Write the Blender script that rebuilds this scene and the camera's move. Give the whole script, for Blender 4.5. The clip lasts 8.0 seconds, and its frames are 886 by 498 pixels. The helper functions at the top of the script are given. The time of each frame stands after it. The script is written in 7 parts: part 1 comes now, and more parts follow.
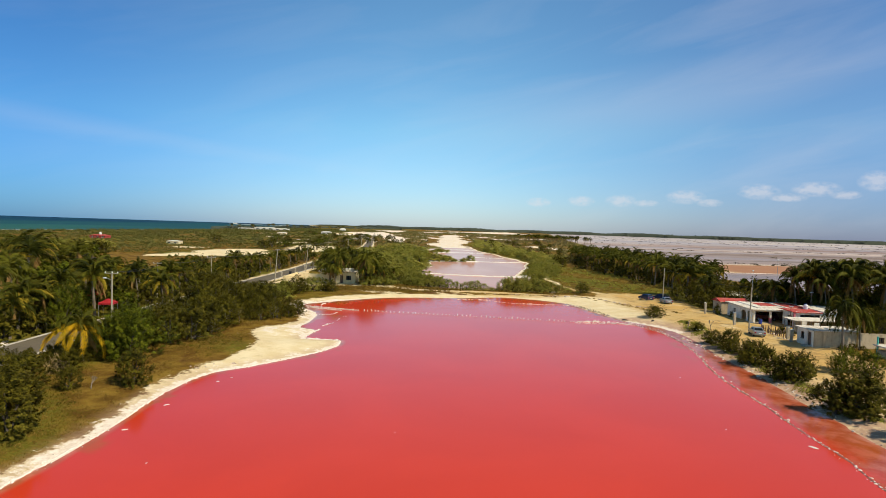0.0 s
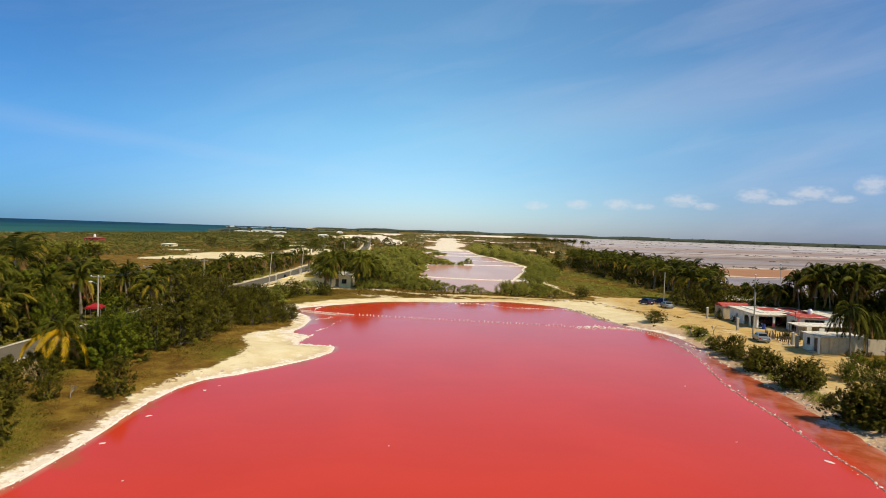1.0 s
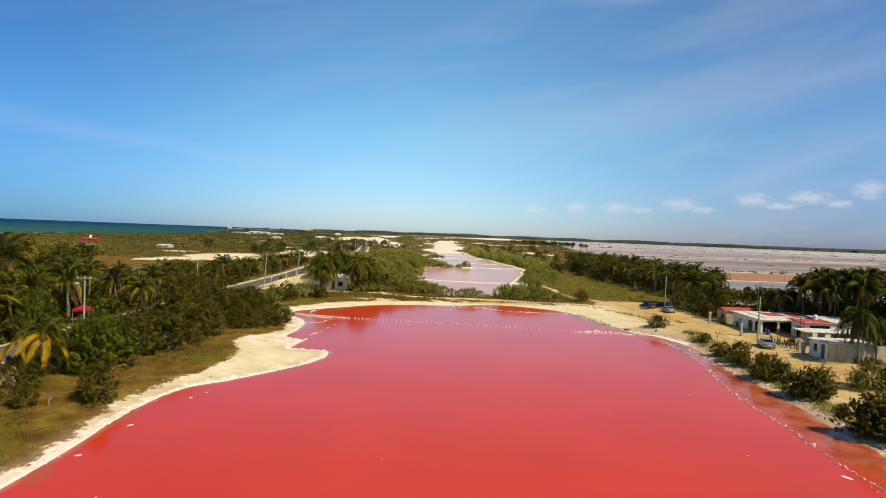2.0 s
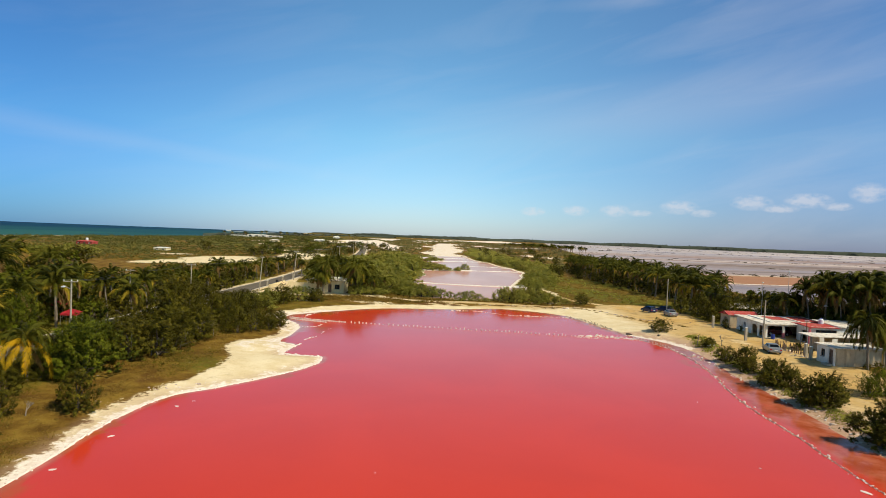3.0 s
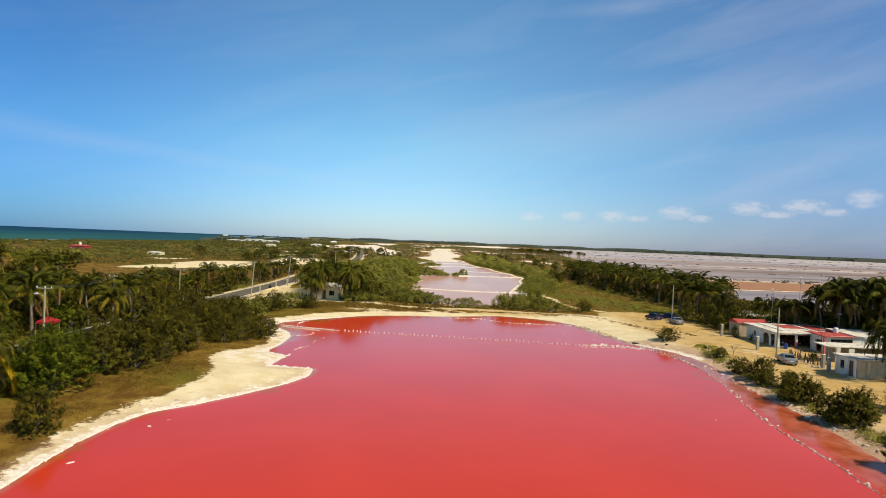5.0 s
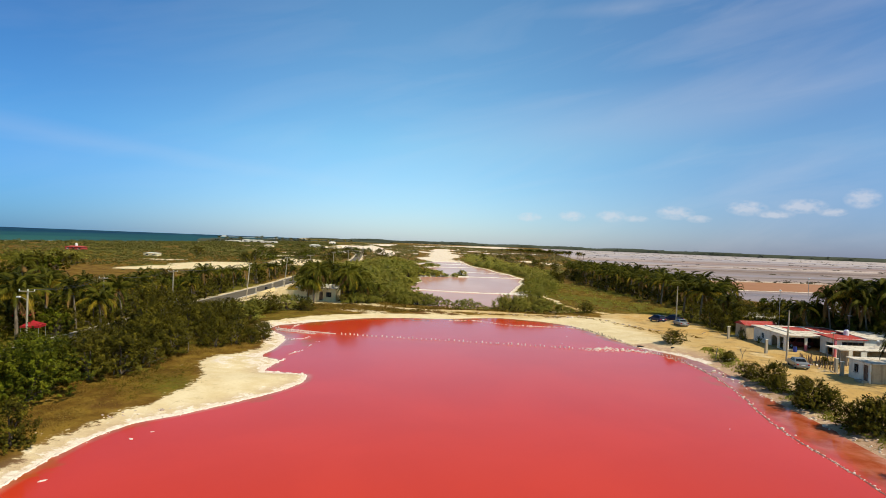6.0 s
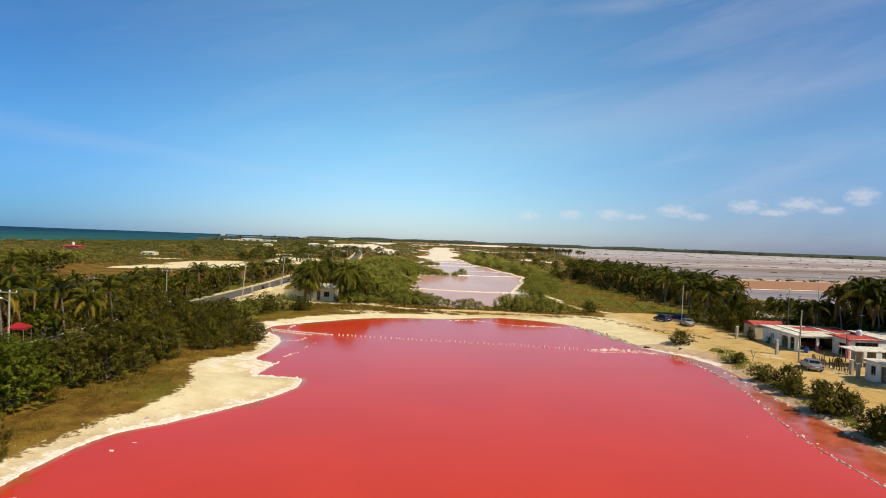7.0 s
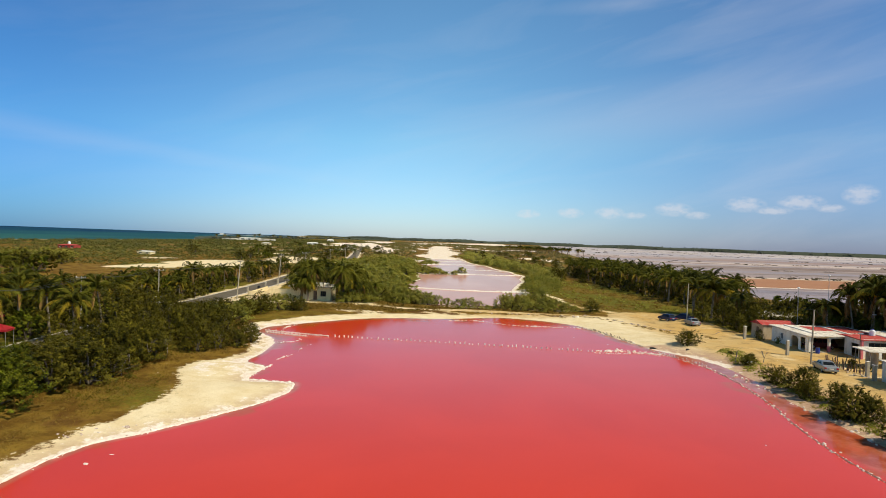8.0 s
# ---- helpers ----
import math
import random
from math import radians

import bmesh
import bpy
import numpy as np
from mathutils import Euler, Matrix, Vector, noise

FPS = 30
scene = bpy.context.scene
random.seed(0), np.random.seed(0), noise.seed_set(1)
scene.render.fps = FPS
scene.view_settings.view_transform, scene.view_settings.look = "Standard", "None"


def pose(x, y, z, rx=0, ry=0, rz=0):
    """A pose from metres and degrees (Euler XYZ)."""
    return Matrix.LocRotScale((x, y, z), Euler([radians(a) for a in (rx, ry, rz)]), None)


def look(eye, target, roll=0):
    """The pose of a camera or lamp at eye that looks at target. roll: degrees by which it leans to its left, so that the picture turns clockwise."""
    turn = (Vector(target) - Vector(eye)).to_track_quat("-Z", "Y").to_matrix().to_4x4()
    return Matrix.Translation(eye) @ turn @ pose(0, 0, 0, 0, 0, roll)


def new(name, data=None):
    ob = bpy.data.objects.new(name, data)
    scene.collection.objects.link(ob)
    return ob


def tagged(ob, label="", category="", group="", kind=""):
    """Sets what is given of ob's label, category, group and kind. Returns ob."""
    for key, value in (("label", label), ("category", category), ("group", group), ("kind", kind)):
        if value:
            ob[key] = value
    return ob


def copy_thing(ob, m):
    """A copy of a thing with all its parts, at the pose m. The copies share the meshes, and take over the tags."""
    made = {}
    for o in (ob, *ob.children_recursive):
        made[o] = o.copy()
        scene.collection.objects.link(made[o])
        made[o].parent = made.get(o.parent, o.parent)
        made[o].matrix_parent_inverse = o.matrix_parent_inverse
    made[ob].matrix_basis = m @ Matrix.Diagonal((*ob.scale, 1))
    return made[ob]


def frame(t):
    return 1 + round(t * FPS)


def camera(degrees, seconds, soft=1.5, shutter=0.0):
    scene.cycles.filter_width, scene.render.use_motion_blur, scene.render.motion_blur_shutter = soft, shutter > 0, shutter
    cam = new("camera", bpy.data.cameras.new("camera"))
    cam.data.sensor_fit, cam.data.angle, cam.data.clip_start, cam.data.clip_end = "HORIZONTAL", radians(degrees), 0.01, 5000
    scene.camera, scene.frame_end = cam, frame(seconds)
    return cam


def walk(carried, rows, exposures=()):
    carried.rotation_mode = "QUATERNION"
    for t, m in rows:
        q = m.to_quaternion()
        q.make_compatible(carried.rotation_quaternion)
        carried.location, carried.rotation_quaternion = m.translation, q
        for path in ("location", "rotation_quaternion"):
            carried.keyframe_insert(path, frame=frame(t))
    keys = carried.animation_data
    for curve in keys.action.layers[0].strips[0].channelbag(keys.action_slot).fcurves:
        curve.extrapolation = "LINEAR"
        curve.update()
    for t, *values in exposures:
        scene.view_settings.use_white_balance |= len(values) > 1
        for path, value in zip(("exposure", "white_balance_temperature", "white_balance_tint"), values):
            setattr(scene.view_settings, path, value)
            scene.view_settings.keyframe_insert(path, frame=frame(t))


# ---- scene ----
cam = camera(74.2, 8.0, soft=0.5)
PATH = [
    (0, (-0.844, -1.662, 16.71), (-0.833, 0.337, 16.636), 1.8),
    (0.5, (-0.841, -0.457, 16.67), (-0.825, 1.542, 16.603), 1.8),
    (1, (-0.802, 0.729, 16.647), (-0.782, 2.728, 16.584), 1.9),
    (1.5, (-0.778, 1.91, 16.6), (-0.755, 3.909, 16.541), 2.1),
    (3, (-0.519, 5.29, 16.419), (-0.49, 7.29, 16.375), 2.2),
    (3.5, (-0.454, 6.395, 16.348), (-0.423, 8.394, 16.309), 2.2),
    (4, (-0.467, 7.474, 16.329), (-0.435, 9.473, 16.296), 2.2),
    (4.5, (-0.508, 8.556, 16.326), (-0.473, 10.556, 16.297), 2.3),
    (6, (-0.558, 12.607, 16.336), (-0.518, 14.606, 16.311), 2.2),
    (6.5, (-0.604, 14.084, 16.301), (-0.563, 16.083, 16.273), 2.2),
    (7, (-0.639, 15.572, 16.263), (-0.597, 17.572, 16.233), 2.1),
    (7.5, (-0.609, 17.101, 16.194), (-0.565, 19.1, 16.162), 2.1),
    (8, (-0.591, 18.625, 16.098), (-0.546, 20.624, 16.064), 2.0),
]
walk(cam, [(t, look(eye, target, roll)) for t, eye, target, roll in PATH])

SUN_EL, SUN_AZ = 48.0, 122.0          # degrees above the horizon; clockwise from +y

# ---- sky and sun ----


def make_world():
    world = bpy.data.worlds.new("sky")
    scene.world = world
    world.use_nodes = True
    nt = world.node_tree
    nt.nodes.clear()
    N, L = nt.nodes.new, nt.links.new

    def math_node(op, a, b=None, c=None, clamp=False):
        n = N("ShaderNodeMath")
        n.operation, n.use_clamp = op, clamp
        for i, v in enumerate((a, b, c)):
            if v is None:
                continue
            if isinstance(v, (int, float)):
                n.inputs[i].default_value = v
            else:
                L(v, n.inputs[i])
        return n.outputs[0]

    sky = N("ShaderNodeTexSky")
    sky.sky_type, sky.sun_disc = "NISHITA", False
    sky.sun_elevation, sky.sun_rotation = radians(SUN_EL), radians(SUN_AZ)
    sky.altitude, sky.air_density, sky.dust_density, sky.ozone_density = 20, 1.0, 0.35, 1.0
    tint = N("ShaderNodeMix")
    tint.data_type, tint.blend_type = "RGBA", "MULTIPLY"
    tint.inputs[0].default_value = 1.0
    L(sky.outputs[0], tint.inputs[6])
    co = N("ShaderNodeTexCoord")
    sep = N("ShaderNodeSeparateXYZ")
    L(co.outputs["Generated"], sep.inputs[0])
    sx, sy, sz = sep.outputs
    low = N("ShaderNodeMapRange")
    low.inputs[1].default_value, low.inputs[2].default_value = 0.0, 0.16
    L(sz, low.inputs[0])
    az = math_node("ARCTAN2", sx, sy)
    turn = math_node("MULTIPLY_ADD", az, 0.5 / math.pi, 0.5)
    shade = N("ShaderNodeMix")
    shade.data_type = "RGBA"
    for k, tones in ((6, SKY_LOW), (7, SKY_TINT)):
        ring = N("ShaderNodeValToRGB")
        ring.color_ramp.interpolation = "EASE"
        while len(ring.color_ramp.elements) < 5:
            ring.color_ramp.elements.new(0.5)
        for e, at, c in zip(ring.color_ramp.elements, (0.0, 0.39, 0.5, 0.605, 1.0), (tones[1], tones[0], tones[1], tones[2], tones[1])):
            e.position, e.color = at, (*c, 1)
        L(turn, ring.inputs[0])
        L(ring.outputs[0], shade.inputs[k])
    L(low.outputs[0], shade.inputs[0])
    L(shade.outputs[2], tint.inputs[7])
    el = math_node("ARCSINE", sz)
    # upper sky, above the view, dimmed and less blue to weaken the fill light
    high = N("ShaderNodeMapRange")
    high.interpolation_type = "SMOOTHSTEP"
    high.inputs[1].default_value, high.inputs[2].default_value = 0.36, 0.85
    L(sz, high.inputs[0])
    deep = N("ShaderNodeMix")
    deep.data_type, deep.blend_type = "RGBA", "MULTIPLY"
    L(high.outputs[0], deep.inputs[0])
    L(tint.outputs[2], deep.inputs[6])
    deep.inputs[7].default_value = (*SKY_ZENITH_DIM, 1)
    # thin high veils, drawn out sideways
    comb = N("ShaderNodeCombineXYZ")
    L(math_node("MULTIPLY", az, 2.2), comb.inputs[0])
    L(math_node("MULTIPLY_ADD", az, -2.5, math_node("MULTIPLY", el, 11.0)), comb.inputs[1])
    veil = N("ShaderNodeTexNoise")
    veil.inputs["Scale"].default_value, veil.inputs["Detail"].default_value = 1.3, 7
    veil.inputs["Roughness"].default_value, veil.inputs["Distortion"].default_value = 0.55, 0.6
    L(comb.outputs[0], veil.inputs["Vector"])
    v = math_node("MULTIPLY", math_node("SUBTRACT", veil.outputs["Fac"], 0.46, clamp=True), 2.2, clamp=True)
    side = N("ShaderNodeMapRange")
    side.inputs[1].default_value, side.inputs[2].default_value = -0.5, 0.45
    side.inputs[3].default_value, side.inputs[4].default_value = 0.25, 0.8
    L(az, side.inputs[0])
    v = math_node("MULTIPLY", v, side.outputs[0])
    # long thin streaks that sink towards the north
    for a, e, slope, wide, thick, strength in STREAKS:
        da = math_node("SUBTRACT", az, radians(a))
        de = math_node("SUBTRACT", math_node("SUBTRACT", el, radians(e)), math_node("MULTIPLY", da, slope))
        de = math_node("ADD", de, math_node("MULTIPLY_ADD", veil.outputs["Fac"], 0.02, -0.01))
        r = math_node("ADD", math_node("POWER", math_node("ABSOLUTE", math_node("DIVIDE", da, radians(wide))), 2.0), math_node("POWER", math_node("ABSOLUTE", math_node("DIVIDE", de, radians(thick))), 2.0))
        v = math_node("ADD", v, math_node("MULTIPLY", math_node("SUBTRACT", 1.0, math_node("SQRT", r), clamp=True), strength))
    # small fair-weather puffs low over the flats
    comb2 = N("ShaderNodeCombineXYZ")
    L(math_node("MULTIPLY", az, 60), comb2.inputs[0])
    L(math_node("MULTIPLY", el, 90), comb2.inputs[1])
    fine = N("ShaderNodeTexNoise")
    fine.inputs["Scale"].default_value, fine.inputs["Detail"].default_value = 1.5, 9
    L(comb2.outputs[0], fine.inputs["Vector"])
    puffs = None
    for a, e, wide, high in PUFFS:
        da = math_node("DIVIDE", math_node("SUBTRACT", az, radians(a)), radians(wide))
        de = math_node("DIVIDE", math_node("SUBTRACT", el, radians(e)), radians(high))
        r = math_node("SQRT", math_node("ADD", math_node("POWER", math_node("ABSOLUTE", da), 2.0), math_node("POWER", math_node("ABSOLUTE", de), 2.0)))
        p = math_node("SUBTRACT", 1.0, r, clamp=True)
        puffs = p if puffs is None else math_node("MAXIMUM", puffs, p)
    fine_c = math_node("MULTIPLY_ADD", fine.outputs["Fac"], 2.4, -1.15)
    puff = math_node("MULTIPLY", math_node("ADD", math_node("MULTIPLY", puffs, 1.2), math_node("MULTIPLY", fine_c, math_node("MULTIPLY", puffs, 3.0, clamp=True)), clamp=True), 0.42)
    white = N("ShaderNodeMix")
    white.data_type = "RGBA"
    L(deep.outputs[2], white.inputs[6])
    white.inputs[7].default_value = (6.4, 6.2, 6.4, 1)
    L(math_node("ADD", math_node("MULTIPLY", v, VEIL), puff, clamp=True), white.inputs[0])
    bg = N("ShaderNodeBackground")
    bg.inputs[1].default_value = SKY_STRENGTH
    L(white.outputs[2], bg.inputs[0])
    L(bg.outputs[0], N("ShaderNodeOutputWorld").inputs[0])


# sky tints: deeper blue over the sea, hazier ahead and over the flats; both sides also dimmed for lens edge falloff
SKY_TINT = ((0.245, 0.575, 0.92), (0.68, 1.08, 1.23), (0.52, 0.745, 0.97))
SKY_LOW = ((0.155, 0.39, 0.88), (0.68, 0.86, 1.24), (0.35, 0.45, 0.87))
# multiplier for the unseen overhead sky, set low so shade falls darker and more neutral
SKY_ZENITH_DIM = (0.62, 0.55, 0.44)
SKY_STRENGTH = 0.125
VEIL = 0.27
STREAKS = [  # azimuth, elevation, slope, half length, half width, strength
    (-33, 7.6, -0.105, 15, 1.2, 0.32), (-18, 6.2, -0.10, 14, 0.9, 0.22), (14, 11, 0.12, 22, 4.0, 0.55), (17, 21.5, 0.05, 9, 0.8, 0.35), (30, 13.5, 0.17, 16, 3.0, 0.34)]
PUFFS = [  # azimuth, elevation, half width, half height in degrees
    (9.4, 2.7, 1.3, 0.5), (13.4, 2.9, 1.4, 0.55), (17.0, 3.0, 1.5, 0.65), (22.6, 3.4, 1.8, 0.7), (24.6, 2.9, 1.2, 0.4),
    (28.4, 3.9, 1.8, 0.75), (32.6, 4.1, 1.9, 0.7), (34.6, 3.6, 1.2, 0.4), (36.6, 4.7, 1.4, 0.9), (30.6, 3.4, 1.6, 0.4), (19.2, 2.8, 1.3, 0.35)]
make_world()
sun = new("sun", bpy.data.lights.new("sun", "SUN"))
sun.data.energy, sun.data.angle, sun.data.color = 4.9, radians(0.5), (1.0, 0.90, 0.70)
sun.matrix_basis = look((0, 0, 60), (-60 * math.sin(radians(SUN_AZ)), -60 * math.cos(radians(SUN_AZ)), 60 - 60 * math.tan(radians(SUN_EL))))
scene.view_settings.exposure = -0.01

# ---- materials ----


class Nodes:
    """A short hand for a node material."""

    def __init__(self, name, roughness=0.8, specular=0.3):
        self.mat = bpy.data.materials.new(name)
        self.mat.use_nodes = True
        self.nt = self.mat.node_tree
        self.bsdf = self.nt.nodes["Principled BSDF"]
        self.bsdf.inputs["Roughness"].default_value = roughness
        self.bsdf.inputs["Specular IOR Level"].default_value = specular

    def put(self, kind, **inputs):
        n = self.nt.nodes.new("ShaderNode" + kind)
        for k, v in inputs.items():
            self.set(n, k.replace("_", " "), v)
        return n

    def set(self, n, key, v):
        sock = n.inputs[key]
        if isinstance(v, bpy.types.NodeSocket):
            self.nt.links.new(v, sock)
        else:
            sock.default_value = v

    def obj(self):
        return self.put("TexCoord").outputs["Object"]

    def pos(self):
        return self.put("NewGeometry").outputs["Position"]

    def island(self):
        return self.put("NewGeometry").outputs["Random Per Island"]

    def rnd(self):
        return self.put("ObjectInfo").outputs["Random"]

    def noise(self, scale, detail=4, rough=0.55, vec=None, squash=None, distortion=0.0):
        vec = vec or self.pos()
        if squash:
            m = self.put("Mapping")
            m.inputs["Scale"].default_value = squash
            self.set(m, "Vector", vec)
            vec = m.outputs[0]
        n = self.put("TexNoise", Vector=vec, Scale=scale, Detail=detail, Roughness=rough, Distortion=distortion)
        return n.outputs["Fac"]

    def math(self, op, a, b=0.0, clamp=False):
        n = self.put("Math")
        n.operation, n.use_clamp = op, clamp
        for i, v in enumerate((a, b)):
            if isinstance(v, bpy.types.NodeSocket):
                self.nt.links.new(v, n.inputs[i])
            else:
                n.inputs[i].default_value = v
        return n.outputs[0]

    def step(self, v, lo, hi):
        n = self.put("MapRange")
        n.interpolation_type = "SMOOTHSTEP"
        self.nt.links.new(v, n.inputs[0])
        n.inputs[1].default_value, n.inputs[2].default_value = lo, hi
        return n.outputs[0]

    def mix(self, fac, a, b, blend="MIX"):
        n = self.put("Mix")
        n.data_type, n.blend_type = "RGBA", blend
        for i, v in ((0, fac), (6, a), (7, b)):
            if isinstance(v, bpy.types.NodeSocket):
                self.nt.links.new(v, n.inputs[i])
            else:
                n.inputs[i].default_value = v if i == 0 else (*v, 1)
        return n.outputs[2]

    def attr(self, name, channel=None):
        n = self.put("Attribute")
        n.attribute_name = name
        if channel is None:
            return n.outputs["Fac"]
        s = self.put("SeparateColor")
        self.nt.links.new(n.outputs["Color"], s.inputs[0])
        return s.outputs[channel]

    def done(self, color=None, rough=None, bump=None, strength=0.3, distance=0.05):
        if color is not None:
            self.set(self.bsdf, "Base Color", color if isinstance(color, bpy.types.NodeSocket) else (*color, 1))
        if rough is not None:
            self.set(self.bsdf, "Roughness", rough)
        if bump is not None:
            b = self.put("Bump", Height=bump, Strength=strength, Distance=distance)
            self.set(self.bsdf, "Normal", b.outputs[0])
        return self.mat


def ground_material():
    m = Nodes("ground", 0.95, 0.15)
    sand, salt, green = (m.attr("zones", i) for i in range(3))
    mud = m.attr("flat")
    big, mid, fine = m.noise(0.02, 5), m.noise(0.35, 6, 0.65), m.noise(4.0, 5, 0.7)
    tuft = m.noise(1.6, 6, 0.75)
    dry = m.mix(m.step(mid, 0.35, 0.65), (0.105, 0.052, 0.009), (0.235, 0.142, 0.023))
    lush = m.mix(m.step(fine, 0.35, 0.7), (0.096, 0.090, 0.010), (0.165, 0.146, 0.018))
    cover = m.step(m.math("ADD", m.math("MULTIPLY", green, 0.7), m.math("MULTIPLY", tuft, 0.9)), 0.55, 1.0)
    grass = m.mix(cover, dry, lush)
    grass = m.mix(m.step(m.noise(0.11, 5, 0.6), 0.56, 0.72), grass, (0.12, 0.055, 0.016))
    sand_c = m.mix(m.step(mid, 0.3, 0.7), (0.69, 0.54, 0.30), (0.79, 0.66, 0.42))
    ochre = m.attr("ochre")
    sand_c = m.mix(m.math("MULTIPLY", ochre, m.math("MULTIPLY", m.step(m.noise(0.16, 6, 0.65), 0.22, 0.48), 0.95)), sand_c, m.mix(m.step(m.noise(0.09, 4, 0.6), 0.35, 0.65), (0.55, 0.335, 0.100), (0.53, 0.360, 0.145)))
    sand_c = m.mix(m.math("MULTIPLY", m.step(m.noise(0.5, 7, 0.72), 0.48, 0.66), m.math("MULTIPLY", ochre, 0.7)), sand_c, (0.27, 0.17, 0.07))
    sand_c = m.mix(m.math("MULTIPLY", m.step(m.noise(0.45, 7, 0.72), 0.55, 0.72), 0.5), sand_c, (0.33, 0.22, 0.10))
    sand_c = m.mix(m.attr("rust"), sand_c, m.mix(m.noise(0.03, 5), (0.30, 0.145, 0.080), (0.42, 0.215, 0.125)))
    sand_c = m.mix(m.math("MULTIPLY", m.step(fine, 0.5, 0.8), 0.35), sand_c, (0.42, 0.30, 0.15))
    salt_c = m.mix(m.step(tuft, 0.35, 0.7), (0.72, 0.58, 0.45), (0.87, 0.78, 0.65))
    rag = m.math("MULTIPLY", m.math("SUBTRACT", m.math("ADD", m.math("MULTIPLY", mid, 0.6), m.math("MULTIPLY", tuft, 0.6)), 0.6), 2.1)
    c = m.mix(m.step(m.math("ADD", sand, rag), 0.40, 0.60), grass, sand_c)
    crust = m.attr("crust")
    c = m.mix(m.math("MULTIPLY", crust, m.step(m.noise(0.9, 7, 0.75), 0.34, 0.52)), c, m.mix(fine, (0.36, 0.215, 0.130), (0.58, 0.395, 0.270)))
    c = m.mix(m.math("MULTIPLY", crust, m.step(m.noise(1.3, 7, 0.8, distortion=0.8), 0.65, 0.70)), c, (0.80, 0.70, 0.58))
    c = m.mix(m.step(m.math("ADD", salt, m.math("MULTIPLY", rag, 1.4)), 0.42, 0.70), c, salt_c)
    streak = m.noise(0.010, 9, 0.68, squash=(0.14, 0.8, 1), distortion=0.5)
    flat_c = m.mix(m.step(streak, 0.36, 0.60), (0.205, 0.145, 0.128), (0.395, 0.295, 0.258))
    flat_c = m.mix(m.step(m.noise(0.016, 9, 0.7, squash=(0.10, 0.75, 1)), 0.525, 0.59), flat_c, (0.095, 0.068, 0.050))
    flat_c = m.mix(m.step(m.noise(0.013, 8, 0.68, squash=(0.08, 0.9, 1)), 0.535, 0.58), flat_c, (0.68, 0.57, 0.50))
    place = m.put("SeparateXYZ", Vector=m.pos())
    band = m.math("ADD", m.math("SUBTRACT", place.outputs[1], m.math("MULTIPLY", place.outputs[0], 0.10)), m.math("MULTIPLY", m.math("SUBTRACT", m.noise(0.012, 5, 0.6), 0.5), 60))
    for lo, hi, fade, tone, share in ((330, 475, 14, (0.315, 0.258, 0.243), 0.7), (380, 388, 5, (0.13, 0.105, 0.085), 0.8), (480, 560, 16, (0.20, 0.150, 0.125), 0.6), (566, 592, 8, (0.60, 0.51, 0.46), 0.55), (600, 850, 50, (0.285, 0.205, 0.183), 0.5), (900, 2600, 120, (0.56, 0.495, 0.465), 0.7)):
        inside = m.math("MULTIPLY", m.step(band, lo - fade, lo + fade), m.math("SUBTRACT", 1.0, m.step(band, hi - fade, hi + fade)))
        flat_c = m.mix(m.math("MULTIPLY", inside, share), flat_c, tone)
    wet = m.step(m.noise(0.006, 6, 0.6, squash=(0.12, 1.1, 1), distortion=0.3), 0.50, 0.56)
    flat_c = m.mix(m.math("MULTIPLY", wet, 0.7), flat_c, (0.295, 0.235, 0.230))
    c = m.mix(m.step(m.math("ADD", mud, m.math("MULTIPLY", m.math("SUBTRACT", big, 0.5), 0.5)), 0.45, 0.55), c, flat_c)
    m.set(m.bsdf, "Specular IOR Level", m.math("ADD", 0.05, m.math("MULTIPLY", m.math("MULTIPLY", wet, mud), 0.10)))
    relief = m.math("ADD", m.math("MULTIPLY", tuft, 0.6), m.math("MULTIPLY", fine, 0.4))
    return m.done(c, m.math("SUBTRACT", 0.92, m.math("MULTIPLY", m.math("MULTIPLY", wet, mud), 0.5)), relief, 0.7, 0.22)


